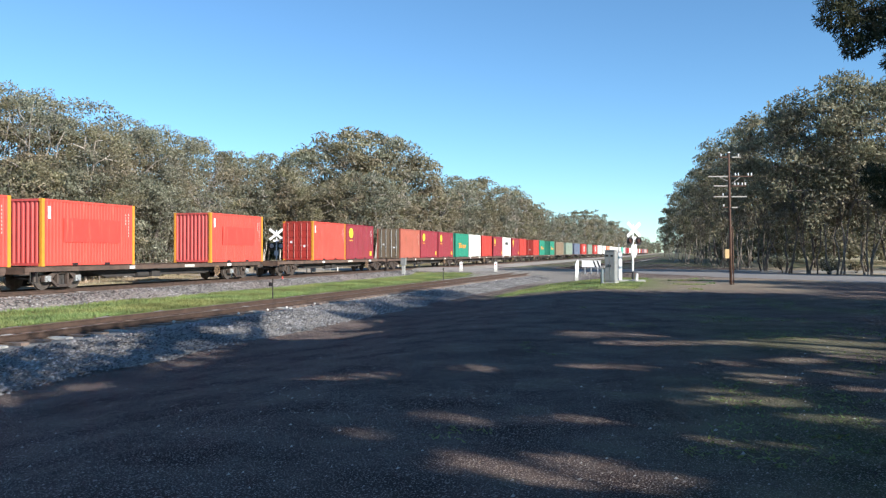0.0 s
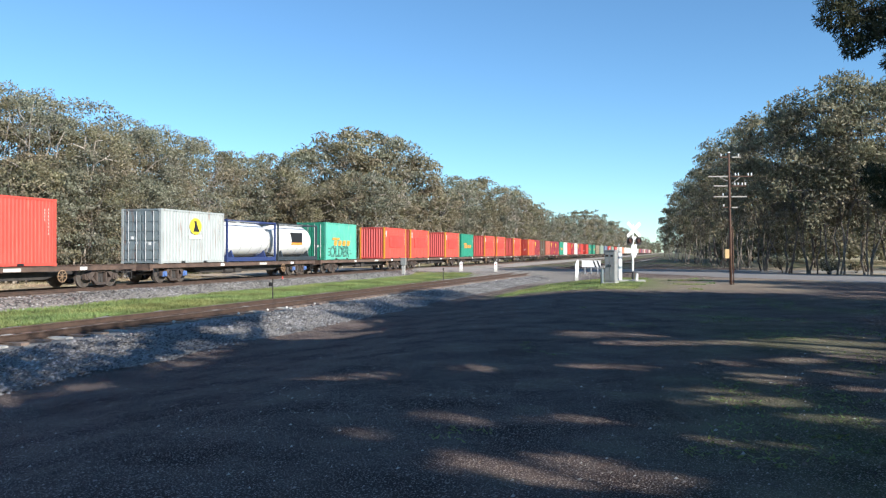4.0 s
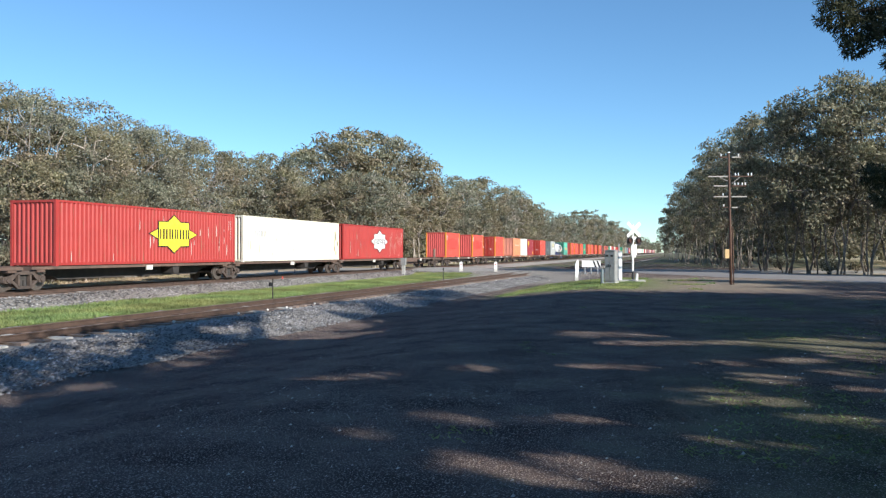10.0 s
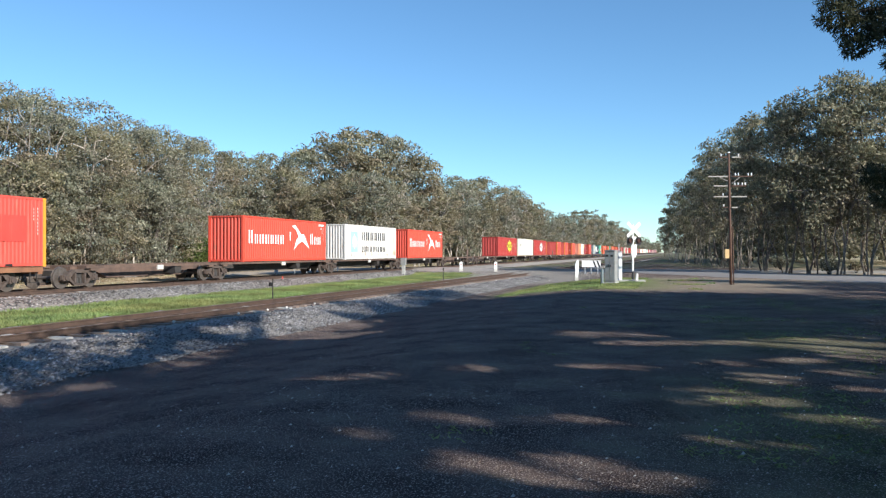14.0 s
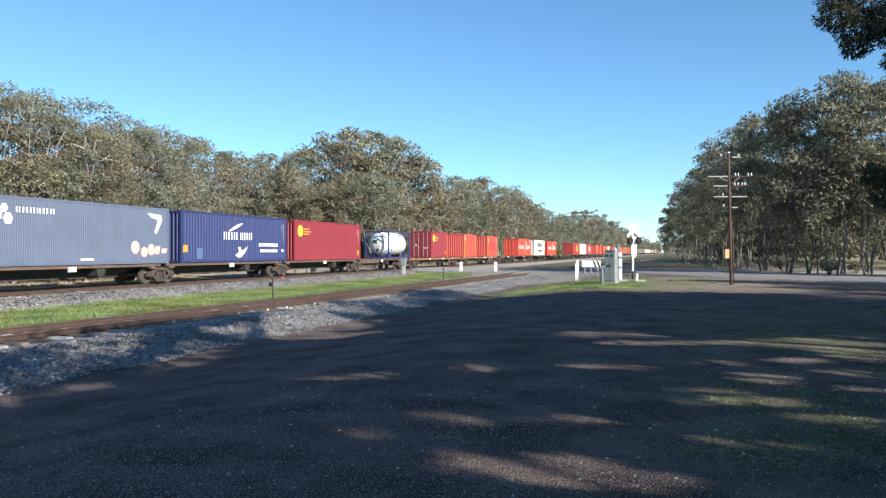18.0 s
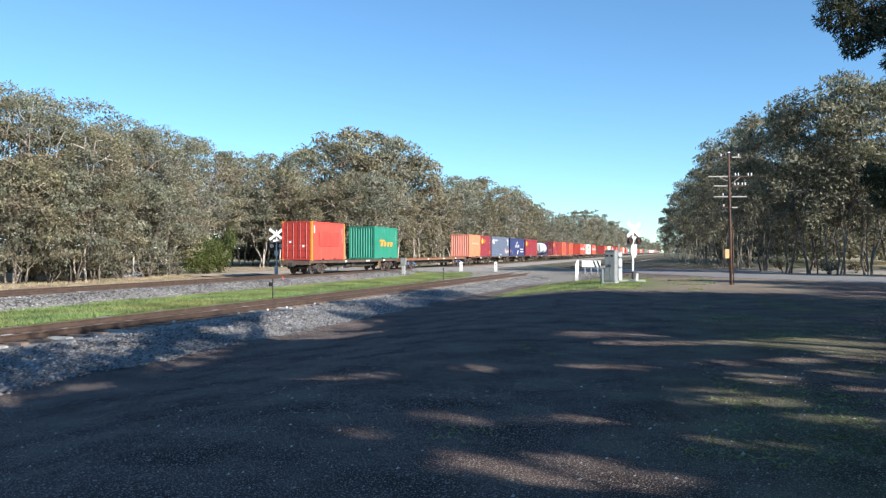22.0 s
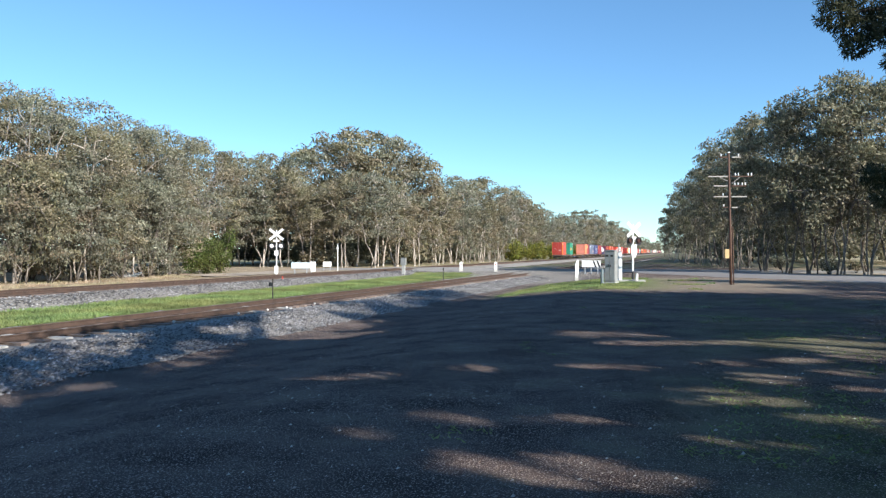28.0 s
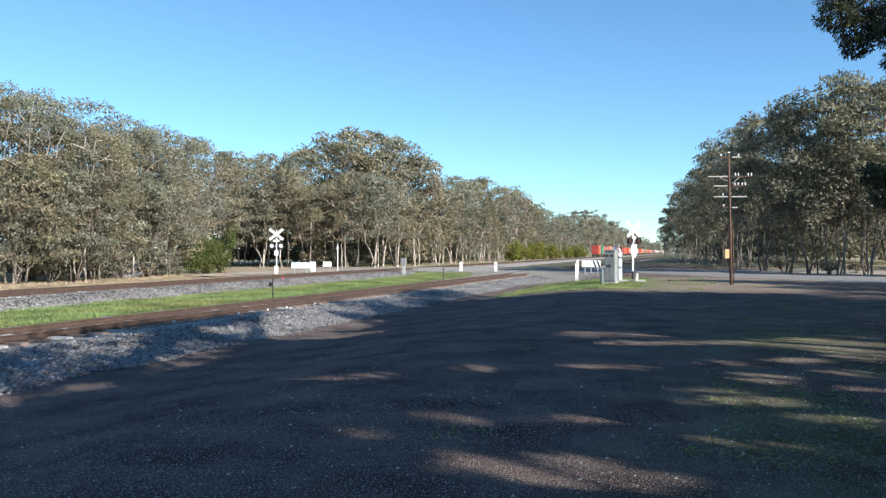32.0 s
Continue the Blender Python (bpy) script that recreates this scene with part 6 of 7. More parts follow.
def crossbuck(x, y, z, deg, height, label, front):
    """White cross boards, two hooded lamps and small plates on a white post; local -y is the front."""
    ob = thing("crossing_signal", turned(x, y, z, deg), label, "railway crossing sign", "crossing signals")
    lamp = height - (1.38 if front else 1.16)
    part("post", Build().tube([(0, 0, 0.62 if not front else -0.2), (0, 0, height - 0.1)], [0.06, 0.05], 12).mesh("post", M_WHITE), ob, None, "white steel post")
    if not front:
        part("post_foot", Build().tube([(0, 0, -0.2), (0, 0, 0.62)], [0.075, 0.075], 12).mesh("post_foot", M_BLACK), ob, None, "black foot of the post")
        part("notice", Build().box(-0.22, -0.12, 1.62, 0.22, -0.07, 2.25).mesh("notice", M_WHITE), ob, None, "white notice plate")
    part("base", Build().box(-0.2, -0.2, -0.1, 0.2, 0.2, 0.06).mesh("base", M_CONCRETE), ob)
    for a in (38, -38):
        b = Build().box(-0.68, -0.02, -0.10, 0.68, 0.0, 0.10)
        part("cross_board", b.mesh("cross_board", M_WHITE), ob, Matrix.Translation((0, -0.07 - (0.025 if a > 0 else 0), height - 0.45)) @ Matrix.Rotation(radians(a), 4, 'Y'), "white cross board")
        k = Build().box(-0.5, -0.002, -0.035, 0.5, 0.0, 0.035)
        part("board_marking", k.mesh("board_marking", M_GREY_PLATE), ob, Matrix.Translation((0, -0.094 - (0.025 if a > 0 else 0), height - 0.45)) @ Matrix.Rotation(radians(a), 4, 'Y'))
    part("tracks_plate", Build().box(-0.24, -0.09, height - 1.05, 0.24, -0.07, height - 0.88).mesh("tracks_plate", M_WHITE), ob)
    part("lamp_arm", Build().tube([(-0.42, -0.05, lamp), (0.42, -0.05, lamp)], [0.025, 0.025], 8).mesh("lamp_arm", M_WHITE), ob)
    for s in (1, -1):
        back = part("lamp_backing", Build().tube([(s * 0.36, -0.10, lamp), (s * 0.36, -0.12, lamp)], [0.27, 0.27], 20).mesh("lamp_backing", M_BLACK), ob, None, "round black lamp backing")
        part("lens", Build().tube([(s * 0.36, -0.12, lamp), (s * 0.36, -0.15, lamp)], [0.17, 0.15], 16).mesh("lens", M_WHITE_LENS if front else M_DARK_GLASS), back)
        part("hood", Build().tube([(s * 0.36, -0.12, lamp + 0.08), (s * 0.36, -0.20, lamp + 0.08)], [0.19, 0.18], 14, False).mesh("hood", M_BLACK), back)
    part("sign_plate", Build().box(-0.16, -0.10, height - 2.15, 0.16, -0.07, height - 1.75).mesh("sign_plate", M_WHITE), ob)
    if front:
        part("junction_box", Build().box(-0.14, -0.16, 0.25, 0.14, 0.10, 0.85).mesh("junction_box", M_WHITE), ob, None, "white terminal box")
    return ob


M_WHITE_LENS = plain("pale_lens", (0.75, 0.72, 0.70), rough=0.2)
crossbuck(-31.0, 58.25, ground_z(-31, 58.25), 22, 3.85, "white railway cross with two lamps on a white post", True)
crossbuck(-2.7, 50.84, ground_z(-2.7, 50.84), 48, 3.62, "white railway cross with dark lamps on a white post", False)


def cabinet():
    ob = thing("signal_cabinet", turned(-3.78, 47.9, ground_z(-3.7, 47.9), -14), "grey steel signalling cabinet on a concrete plinth", "cabinet")
    part("plinth", Build().box(-0.36, -0.33, -0.15, 0.36, 0.33, 0.08).mesh("plinth", M_CONCRETE), ob)
    bm = bmesh.new()
    bmesh.ops.create_cube(bm, size=1, matrix=Matrix.Translation((0, 0, 0.98)) @ Matrix.Diagonal((0.62, 0.55, 1.80, 1)))
    bmesh.ops.bevel(bm, geom=bm.edges[:], offset=0.02, segments=2, affect='EDGES')
    me = bpy.data.meshes.new("body")
    bm.to_mesh(me)
    bm.free()
    me.materials.append(M_CABINET)
    part("body", me, ob)
    part("roof_cap", Build().profile([(-0.34, 1.88), (0.34, 1.88), (0.34, 1.91), (0.0, 1.95), (-0.34, 1.91)], -0.31, 0.31).mesh("roof_cap", M_CABINET), ob)
    for s in (-1, 1):
        d = part("door", Build().box(min(s * 0.008, s * 0.29), -0.295, 0.14, max(s * 0.008, s * 0.29), -0.272, 1.82).mesh("door", M_CABINET), ob)
        part("handle", Build().box(s * 0.06 - 0.012, -0.32, 0.95, s * 0.06 + 0.012, -0.295, 1.10).mesh("handle", M_STEEL_DARK), d)
        part("vent", Build().box(s * 0.15 - 0.08, -0.303, 1.55, s * 0.15 + 0.08, -0.295, 1.65).mesh("vent", M_STEEL_DARK), d)
    ob = thing("equipment_cabinet", turned(-3.45, 50.2, ground_z(-3.4, 50.2), 12), "white equipment box with a thin mast on a slab", "cabinet")
    part("body", Build().box(-0.11, -0.25, 0.0, 0.11, 0.25, 1.78).mesh("body", M_WHITE), ob)
    part("lid", Build().box(-0.14, -0.28, 1.78, 0.14, 0.28, 1.83).mesh("lid", M_GALV), ob)
    part("mast", Build().tube([(-0.05, 0, 1.8), (-0.05, 0, 2.3)], [0.035, 0.03], 8).mesh("mast", M_GALV), ob)
    part("door", Build().box(-0.08, -0.262, 0.1, 0.08, -0.251, 1.65).mesh("door", M_WHITE), ob)
    ob = thing("bollard", turned(-4.25, 47.3, ground_z(-4.2, 47.3)), "short dark grey-green steel post by the cabinet", "post")
    part("tube", Build().tube([(0, 0, -0.2), (0, 0, 0.80), (0, 0, 0.86)], [0.09, 0.09, 0.05], 12).mesh("tube", M_POST_GREEN), ob)
    ob = thing("slab", turned(-2.9, 50.0, ground_z(-2.9, 50.0), 8), "pale concrete slab by the cabinet", "concrete slab")
    part("block", Build().box(-0.75, -0.5, -0.1, 0.95, 0.5, 0.10).mesh("block", M_CONCRETE), ob)
    ob = thing("marker_stub", turned(-2.45, 49.8, ground_z(-2.4, 49.8)), "short leaning white marker stub", "post")
    part("stub", Build().tube([(0, 0, -0.1), (0.05, 0, 0.5)], [0.10, 0.08], 10).mesh("stub", M_WHITE), ob)


M_POST_GREEN = plain("grey_green_post", (0.16, 0.20, 0.21))
cabinet()


def telegraph_pole():
    x, y = 2.78, 46.9
    ob = thing("telegraph_pole", turned(x, y, ground_z(x, y), 14), "brown timber telegraph pole with old crossarms and insulators", "utility pole")
    part("pole", Build().tube([(0, 0, -0.5), (-0.06, 0, 3.5), (-0.13, 0, 7.25)], [0.080, 0.068, 0.055], 12).mesh("pole", M_POLE, True), ob)
    part("brace_post", Build().tube([(0.15, 0.02, -0.2), (0.09, 0.02, 3.2)], [0.032, 0.026], 8).mesh("brace_post", M_POLE, True), ob)
    ins = cached("insulator", lambda: Build().tube([(0, 0, 0), (0, 0, 0.05), (0, 0, 0.10), (0, 0, 0.16)], [0.015, 0.042, 0.038, 0.025], 8).mesh("insulator", M_WHITE))
    # shaded lengths of the crossarms are coloured dark, sunlit lengths pale
    for z, a, b, mat, at in ((7.0, 0.02, 0.50, M_ARM, (0.38,)), (7.0, -0.66, -0.22, M_POLE, (-0.57,)), (5.94, -1.28, -0.20, M_ARM, ()), (5.94, 0.0, 1.12, M_POLE, (0.21, 0.38, 0.90, 1.08)),
                             (5.42, -0.97, -0.22, M_ARM, ()), (5.42, 0.0, 0.80, M_POLE, (0.18, 0.36, 0.58, 0.74)), (4.83, -0.97, -0.2, M_ARM, (-0.46,)), (4.83, 0.0, 0.83, M_ARM, ()), (4.24, 0.0, 0.33, M_ARM, ()), (4.24, -0.44, -0.2, M_POLE, (-0.42,))):
        arm = part("crossarm", Build().box(a, -0.11, z - 0.03, b, -0.03, z + 0.03).mesh("crossarm", mat), ob, None, "grey weathered crossarm" if mat is M_ARM else "crossarm length coloured dark for shade")
        for k in at:
            part("insulator", ins, arm, Matrix.Translation((k, -0.07, z + 0.03)))
    for s in (-1, 1):
        part("arm_brace", Build().tube([(-0.1 + s * 0.12, -0.09, 5.55 if s > 0 else 5.68), (-0.1 + s * 0.55, -0.09, 5.90)], [0.02, 0.02], 5).mesh("arm_brace", M_ARM), ob)
    part("yellow_box", Build().box(-0.36, -0.14, 1.45, -0.14, 0.06, 1.95).mesh("yellow_box", M_BOX), ob, None, "faded yellow box")
    part("cap", Build().tube([(-0.13, 0, 7.25), (-0.13, 0, 7.30)], [0.11, 0.06], 10).mesh("cap", M_WHITE), ob)


M_ARM = plain("weathered_arm", (0.40, 0.37, 0.33))
M_BOX = plain("faded_yellow", (0.62, 0.42, 0.20))
telegraph_pole()


def small_posts():
    x, y = -24.14, 69.6
    ob = thing("cabinet_post", turned(x, y, ground_z(x, y)), "weathered concrete post with a grey box on top", "post")
    part("post", Build().box(-0.14, -0.12, -0.2, 0.14, 0.12, 1.0).mesh("post", M_CONCRETE), ob)
    part("box", Build().box(-0.22, -0.18, 1.0, 0.22, 0.18, 1.62).box(-0.25, -0.2, 1.62, 0.25, 0.2, 1.66).mesh("box", M_CABINET), ob)
    for x, y in ((-20.84, 77.6), (-17.15, 76.9)):
        ob = thing("guide_post", turned(x, y, ground_z(x, y), 10), "flat white timber guide post by the road", "guide post", "guide posts at the crossing")
        part("board", Build().profile([(-0.15, -0.2), (0.15, -0.2), (0.15, 0.88), (0.0, 0.99), (-0.15, 0.88)], -0.05, 0.05).mesh("board", M_WHITE), ob)
        part("foot", Build().box(-0.17, -0.07, -0.1, 0.17, 0.07, 0.22).mesh("foot", M_GREY_PLATE), ob)
        part("reflector", Build().box(-0.05, -0.058, 0.62, 0.05, -0.05, 0.74).mesh("reflector", M_RED), ob)
    for x, y in ((-6.9, 57.2), (-8.8, 73.6)):
        ob = thing("guide_post", turned(x, y, ground_z(x, y), 10), "white timber guide post with a grey foot by the road", "guide post", "guide posts at the crossing")
        part("board", Build().profile([(-0.11, -0.2), (0.11, -0.2), (0.11, 1.26), (0.0, 1.36), (-0.11, 1.26)], -0.04, 0.04).mesh("board", M_WHITE), ob)
        part("band", Build().box(-0.115, -0.045, 0.0, 0.115, 0.045, 0.28).mesh("band", M_GREY_PLATE), ob)
    ob = thing("barrier", turned(-7.65, 74.3, ground_z(-7.65, 74.3), 8), "white barrier board with black chevrons on steel posts", "road barrier")
    part("board", Build().box(-0.85, -0.03, 0.62, 0.85, 0.03, 1.22).mesh("board", M_WHITE), ob)
    for k in range(2):
        part("chevron", Build().plate([(0, 0)] * 0 + [(-0.82 + k * 0.34, 0.64), (-0.68 + k * 0.34, 0.64), (-0.46 + k * 0.34, 1.20), (-0.60 + k * 0.34, 1.20)], 0, 0.004).mesh("chevron", M_BLACK), ob, Matrix.Translation((0, -0.035, 0)) @ Matrix.Rotation(radians(-90), 4, 'Z') @ Matrix.Diagonal((1, -1, 1, 1)))
    for s in (-0.55, 0.0, 0.6):
        part("post", Build().box(s - 0.04, 0.03, -0.3, s + 0.04, 0.10, 1.2).mesh("post", M_GALV), ob)
    ob = thing("notice_board", turned(-29.75, 60.6, ground_z(-30, 60.6), 16), "low pale blue-white board on thin posts", "sign")
    part("board", Build().box(-1.02, -0.03, 0.72, 0.55, 0.03, 1.22).mesh("board", M_PALE_BOARD), ob)
    part("end_board", Build().box(0.57, -0.035, 0.45, 1.0, 0.03, 1.28).mesh("end_board", M_WHITE), ob)
    for s in (-0.75, 0.25, 0.62):
        part("post", Build().box(s - 0.03, 0.03, -0.3, s + 0.03, 0.08, 1.2).mesh("post", M_GALV), ob)
    ob = thing("small_sign", turned(-34.4, 81.4 - 6, ground_z(-34.4, 75.4), 20), "small white sign board on two thin posts", "sign")
    part("board", Build().box(-0.42, -0.02, 0.42, 0.45, 0.02, 0.92).mesh("board", M_WHITE), ob)
    for s in (-0.32, 0.32):
        part("post", Build().box(s - 0.025, 0.02, -0.2, s + 0.025, 0.06, 0.95).mesh("post", M_GALV), ob)
    ob = thing("marker_pole", turned(-33.4, 78.8 - 3, ground_z(-33.4, 75.8)), "slender white marker pole", "post")
    part("pole", Build().tube([(0, 0, -0.2), (0, 0, 2.75)], [0.06, 0.05], 8).mesh("pole", M_WHITE), ob)
    part("disc", Build().tube([(0, -0.06, 2.3), (0, -0.09, 2.3)], [0.13, 0.13], 12).mesh("disc", M_WHITE), ob)
    for x, y, h, box in ((-18.34, 34.1, 0.95, True), (-16.9, 57.8, 1.1, False)):
        ob = thing("track_marker", turned(x, y, ground_z(x, y)), "thin dark steel peg beside the loop line", "post", "pegs beside the track")
        part("peg", Build().box(-0.02, -0.02, -0.2, 0.02, 0.02, h).mesh("peg", M_STEEL_DARK), ob)
        if box:
            part("plate", Build().box(-0.20, -0.03, h - 0.36, -0.02, 0.03, h - 0.18).mesh("plate", M_BLACK), ob)
        else:
            part("plate", Build().box(-0.05, -0.03, h - 0.15, 0.05, 0.03, h).mesh("plate", M_STEEL_DARK), ob)
    x, y = -25.2, 48.2
    ob = thing("traffic_cone", turned(x, y, -0.28), "small orange and white cone on the ballast", "traffic cone")
    part("base", Build().box(-0.14, -0.14, 0, 0.14, 0.14, 0.03).mesh("base", M_ORANGE_MARK), ob)
    part("cone", Build().tube([(0, 0, 0.03), (0, 0, 0.30)], [0.115, 0.065], 14).mesh("cone", M_WHITE), ob)
    part("tip", Build().tube([(0, 0, 0.30), (0, 0, 0.50)], [0.065, 0.02], 14).mesh("tip", M_RED), ob)
    rnd = random.Random(9)
    rock = []
    for k in range(3):
        bm = bmesh.new()
        bmesh.ops.create_icosphere(bm, subdivisions=1, radius=0.055)
        for v in bm.verts:
            v.co *= rnd.uniform(0.7, 1.2)
        me = bpy.data.meshes.new("rock")
        bm.to_mesh(me)
        bm.free()
        me.materials.append(M_PALE_ROCK)
        rock.append(me)
    for x, y, z in ((-25.3, 46.4, -0.30), (-25.0, 51.0, -0.30), (-24.8, 33.2, -0.28), (-14.3, 24.2, -0.28), (-14.2, 26.0, -0.28), (-14.1, 27.3, -0.28), (-14.6, 21.0, -0.30), (-14.0, 29.5, -0.27), (-12.9, 58.0, -0.30), (-9.6, 62, -0.40), (-24.3, 73.0, -0.2)):
        tagged(new("rock", rock[rnd.randrange(3)]), "pale whitish lump of rock on the ballast", "rock", "pale rocks along the track").matrix_basis = turned(x, y, z, rnd.uniform(0, 360))
    ob = thing("log", turned(-38.6, 50.6, ground_z(-38.6, 50.6), 20), "weathered pale log lying under the trees", "log")
    part("stem", Build().tube([(-0.9, 0, 0.15), (0, 0.1, 0.22), (0.5, 0.0, 0.45)], [0.17, 0.15, 0.08], 9).mesh("stem", M_PALE_ROCK, True), ob)
    part("branch", Build().tube([(0.0, 0.1, 0.22), (-0.2, 0.3, 0.75)], [0.08, 0.03], 7).mesh("branch", M_PALE_ROCK, True), ob)


M_PALE_BOARD = plain("pale_board", (0.62, 0.70, 0.74))
M_PALE_ROCK = material("pale_rock", (0.75, 0.73, 0.70), (0.55, 0.53, 0.50), rough=0.9, scale=8, fine=40, bump=0.3)
small_posts()


# ---- loose stones and grass ----
def scatter_stones(name, label, mat, places, lo, hi, seed):
    """Small angular stones half sunk at the given places, one mesh."""
    rng = np.random.default_rng(seed)
    n = len(places)
    octa = np.array([(1, 0, 0), (-1, 0, 0), (0, 1, 0), (0, -1, 0), (0, 0, 1), (0, 0, -1)], float)
    tri = np.array([(0, 2, 4), (2, 1, 4), (1, 3, 4), (3, 0, 4)])
    s = rng.uniform(lo, hi, (n, 1, 1)) * rng.uniform(0.55, 1.25, (n, 6, 3))
    a = rng.uniform(0, 6.28, n)
    v = octa[None] * s
    x = v[:, :, 0] * np.cos(a)[:, None] - v[:, :, 1] * np.sin(a)[:, None]
    y = v[:, :, 0] * np.sin(a)[:, None] + v[:, :, 1] * np.cos(a)[:, None]
    v = np.stack([x, y + 0.25 * v[:, :, 2], v[:, :, 2] * 0.8 + 0.2 * x], 2) + np.asarray(places)[:, None, :]
    f = (tri[None] + (np.arange(n) * 6)[:, None, None]).reshape(-1, 3)
    me = bpy.data.meshes.new(name)
    me.vertices.add(n * 6)
    me.vertices.foreach_set("co", v.ravel().astype(np.float32))
    me.loops.add(len(f) * 3)
    me.loops.foreach_set("vertex_index", f.ravel().astype(np.int32))
    me.polygons.add(len(f))
    me.polygons.foreach_set("loop_start", np.arange(0, len(f) * 3, 3, dtype=np.int32))
    me.update(calc_edges=True)
    me.materials.append(mat)
    return tagged(new(name, me), label, "stones", kind="stuff")


def stone_material(name, c1, c2, c3):
    m = leaf_material(name, c1, c2, c3)
    n = m.node_tree.nodes
    n["Mix Shader"].inputs[0].default_value = 0.0
    n["Principled BSDF"].inputs["Roughness"].default_value = 0.9
    return m


M_STONES = stone_material("crushed_rock", (0.095, 0.088, 0.084), (0.20, 0.19, 0.18), (0.44, 0.42, 0.40))
M_PEBBLES = stone_material("gravel_pebbles", (0.060, 0.040, 0.036), (0.175, 0.127, 0.108), (0.48, 0.40, 0.35))
M_LITTER = stone_material("pale_litter", (0.18, 0.13, 0.10), (0.32, 0.27, 0.22), (0.58, 0.54, 0.48))
rs = np.random.default_rng(77)


def shoulder(n, y0, y1):
    out = []
    for k in range(n):
        y = y0 + (y1 - y0) * rs.uniform() ** 1.6
        u = rs.uniform()
        c = near_x(y) + 1.95
        x = -10.8 + (c + 10.8) * u
        f = np.interp(u, (0, 0.33, 0.66, 1), (0, 0.40, 0.78, 1))
        out.append((x, y, -0.60 + (NEAR_RAIL - 0.20 + 0.60) * f + 0.012 + 0.09 * rs.uniform(-0.3, 0.5)))
    return out


scatter_stones("ballast_stones", "loose grey crushed rock on the bank", M_STONES, shoulder(20000, 9, 76), 0.025, 0.06, 1)


def main_shoulder(n, y0, y1):
    out = []
    top = FAR_RAIL - 0.20
    for k in range(n):
        y = y0 + (y1 - y0) * rs.uniform()
        u = rs.uniform(0, 1.25)
        f = np.interp(u, (0, 0.33, 0.66, 1), (0, 0.40, 0.78, 1))
        out.append((-23.6 + (FAR_X + 1.95 + 23.6) * u, y, -0.43 + (top + 0.43) * f + 0.012 + 0.05 * rs.uniform(-0.3, 0.5)))
    return out


scatter_stones("main_ballast_stones", "loose grey crushed rock by the main line", M_STONES, main_shoulder(9000, 18, 77), 0.035, 0.085, 2)


def on_ground(n, x0, x1, y0, y1, up):
    out = []
    for k in range(n):
        y = y0 + (y1 - y0) * rs.uniform() ** 2.0
        x = rs.uniform(x0, x1)
        out.append((x, y, ground_z(x, y) + up))
    return out


scatter_stones("ground_litter", "pale chips and dry leaves lying on the earth", M_LITTER, on_ground(1900, -10, 8, 4.5, 34, 0.004), 0.009, 0.026, 8)
scatter_stones("gravel", "loose pebbles and litter on the earth", M_PEBBLES, on_ground(20000, -10.5, 7, 4, 30, 0.003), 0.004, 0.015, 3)


def grass(name, label, places, h, mat, seed):
    """Upright blades, three to a tuft, as one mesh."""
    rng = np.random.default_rng(seed)
    p = np.repeat(np.asarray(places), 4, 0)
    n = len(p)
    p = p + np.c_[rng.normal(0, 0.05, (n, 2)), np.zeros(n)]
    a = rng.uniform(0, 6.28, n)
    w = np.c_[np.cos(a), np.sin(a), np.zeros(n)] * rng.uniform(0.010, 0.022, n)[:, None]
    top = p + np.c_[rng.normal(0, 0.05, (n, 2)), rng.uniform(0.5, 1.2, n) * h]
    v = np.stack([p - w, p + w, top], 1).reshape(-1, 3)
    me = bpy.data.meshes.new(name)
    me.vertices.add(n * 3)
    me.vertices.foreach_set("co", v.ravel().astype(np.float32))
    me.loops.add(n * 3)
    me.loops.foreach_set("vertex_index", np.arange(n * 3, dtype=np.int32))
    me.polygons.add(n)
    me.polygons.foreach_set("loop_start", np.arange(0, n * 3, 3, dtype=np.int32))
    me.update(calc_edges=True)
    me.materials.append(mat)
    return tagged(new(name, me), label, "grass", kind="stuff")


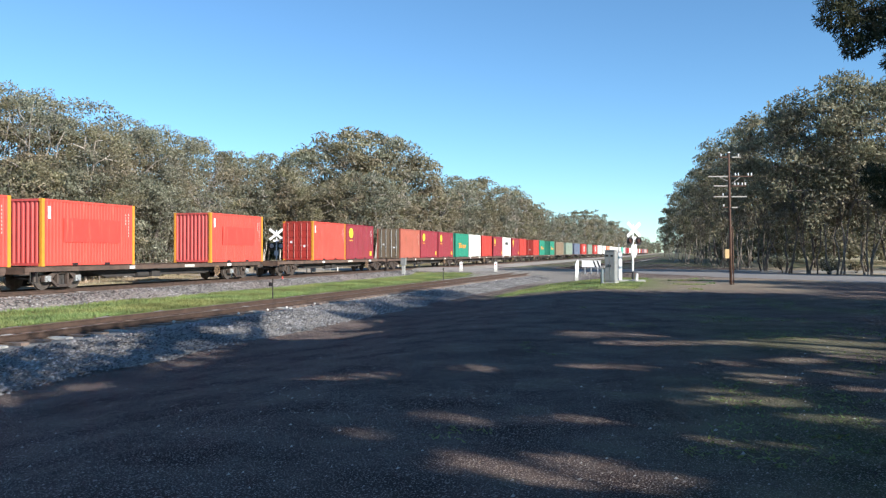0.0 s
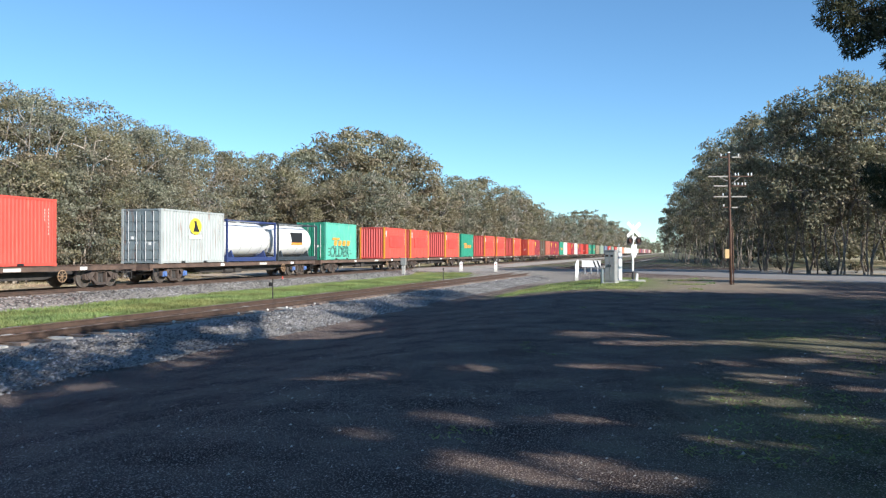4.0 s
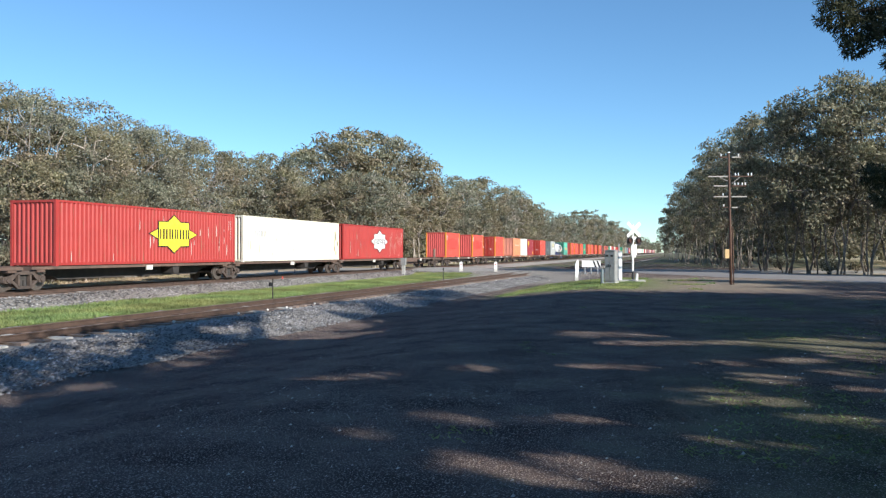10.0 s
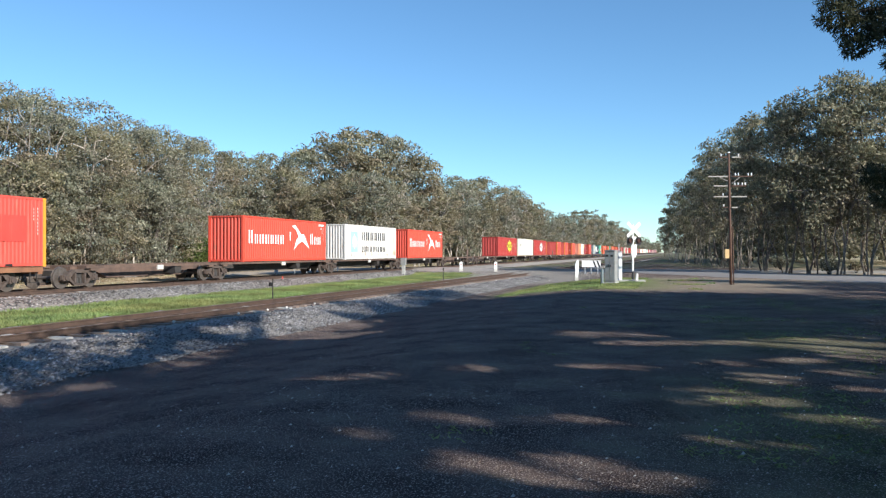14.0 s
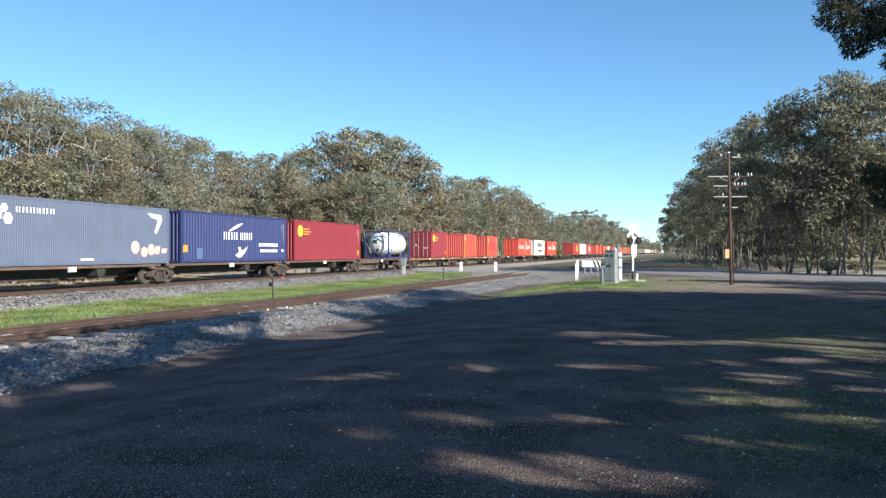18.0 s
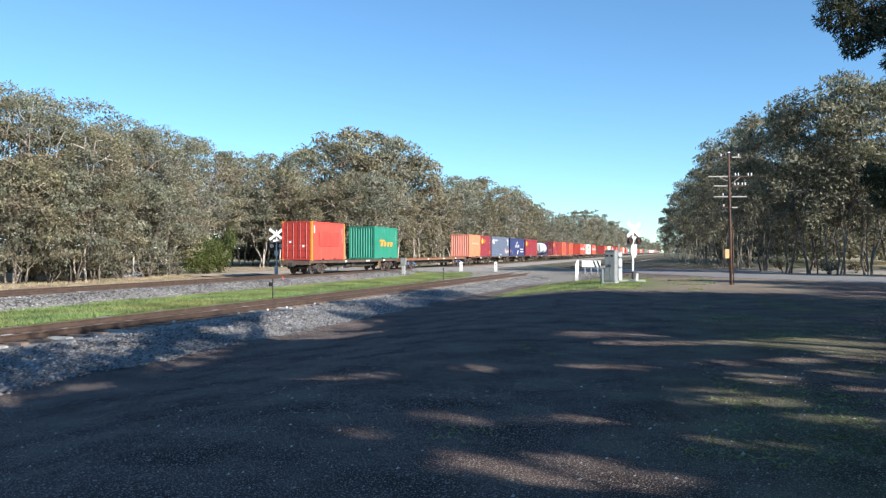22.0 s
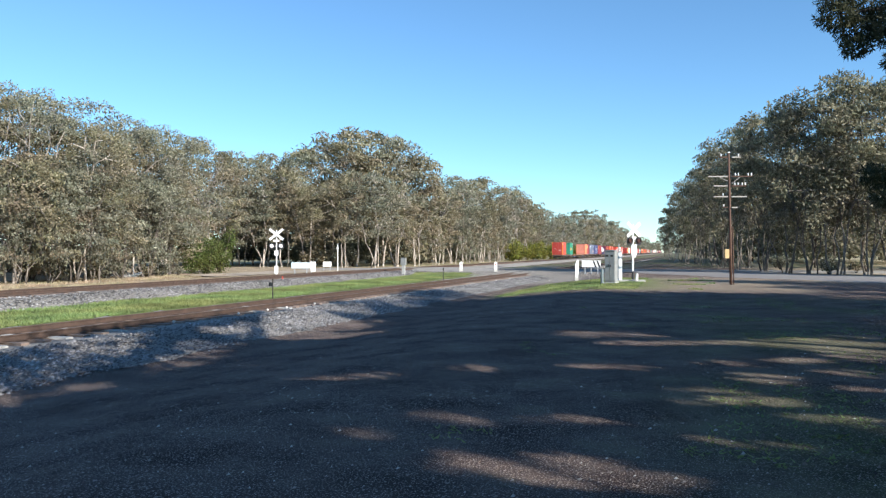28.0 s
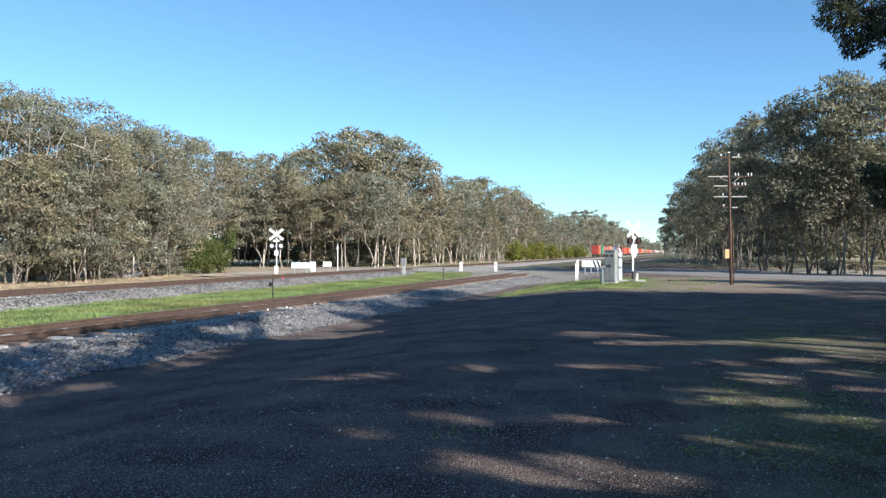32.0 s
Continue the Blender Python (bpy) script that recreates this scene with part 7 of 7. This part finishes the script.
M_GRASS = leaf_material("green_grass", (0.185, 0.240, 0.082), (0.240, 0.300, 0.108), (0.310, 0.345, 0.142))
M_DRY_GRASS = leaf_material("dry_grass", (0.32, 0.25, 0.16), (0.45, 0.37, 0.25), (0.58, 0.50, 0.36))
spots = [(x, y) for x, y in zip(rs.uniform(-24.6, -18.6, 22000), 16 + 58 * rs.uniform(0, 1, 22000)) if x < near_x(y) - 2.2]
grass("grass_strip", "short bright green grass between the tracks", [(x, y, ground_z(x, y)) for x, y in spots], 0.10, M_GRASS, 4)
spots = [(x, y) for x, y in zip(rs.uniform(-9, 2.0, 7000), rs.uniform(40, 57, 7000)) if noise.noise(Vector((x * 0.5, y * 0.5, 9))) > -0.15 + 0.5 * (x > -2.0)]
grass("grass_island", "short green grass round the signal cabinet", [(x, y, ground_z(x, y)) for x, y in spots], 0.09, M_GRASS, 5)
spots = [(x, y) for x, y in zip(rs.uniform(-3, 9, 7000), 4.5 + 30 * rs.uniform(0, 1, 7000) ** 1.4) if noise.noise(Vector((x * 0.45, y * 0.45, 4))) > 0.30 + 0.10 * (x < 0) - 0.22 * (x > 0.5 and 9 < y < 24)]
grass("grass_patches", "sparse short green grass in the shade", [(x, y, ground_z(x, y)) for x, y in spots], 0.03, M_GRASS, 6)
spots = [(x, y) for x, y in zip(rs.uniform(-42, -32.5, 16000), rs.uniform(24, 60, 16000)) if noise.noise(Vector((x * 0.5, y * 0.4, 2))) > 0.12 - 0.05 * (-33.5 - x) and x < -32.6 - 0.25 * max(0, y - 46)]
grass("dry_grass", "dry straw-coloured grass under the trees", [(x, y, ground_z(x, y)) for x, y in spots], 0.17, M_DRY_GRASS, 7)


# ---- what moves ----
def motions():
    """The train rolls along the main line at a steady pace; its wheels turn with it."""
    for ob, y, z in TRAIN:
        walk(ob, [(0.0, pose(FAR_X, y, z)), (32.0, pose(FAR_X, y + SPEED * 32.0, z))])
    step = SPEED / FPS / WR
    for t, sets in WHEELS.items():
        first = sets[0]
        walk(first, [(k / FPS, Matrix.Translation((0, t * 0.90, WR)) @ Matrix.Rotation(-step * k, 4, 'X')) for k in range(32 * FPS + 1)])
        for w in sets[1:]:
            w.rotation_mode = "QUATERNION"
            keys = w.animation_data_create()
            keys.action = first.animation_data.action
            keys.action_slot = first.animation_data.action_slot


motions()
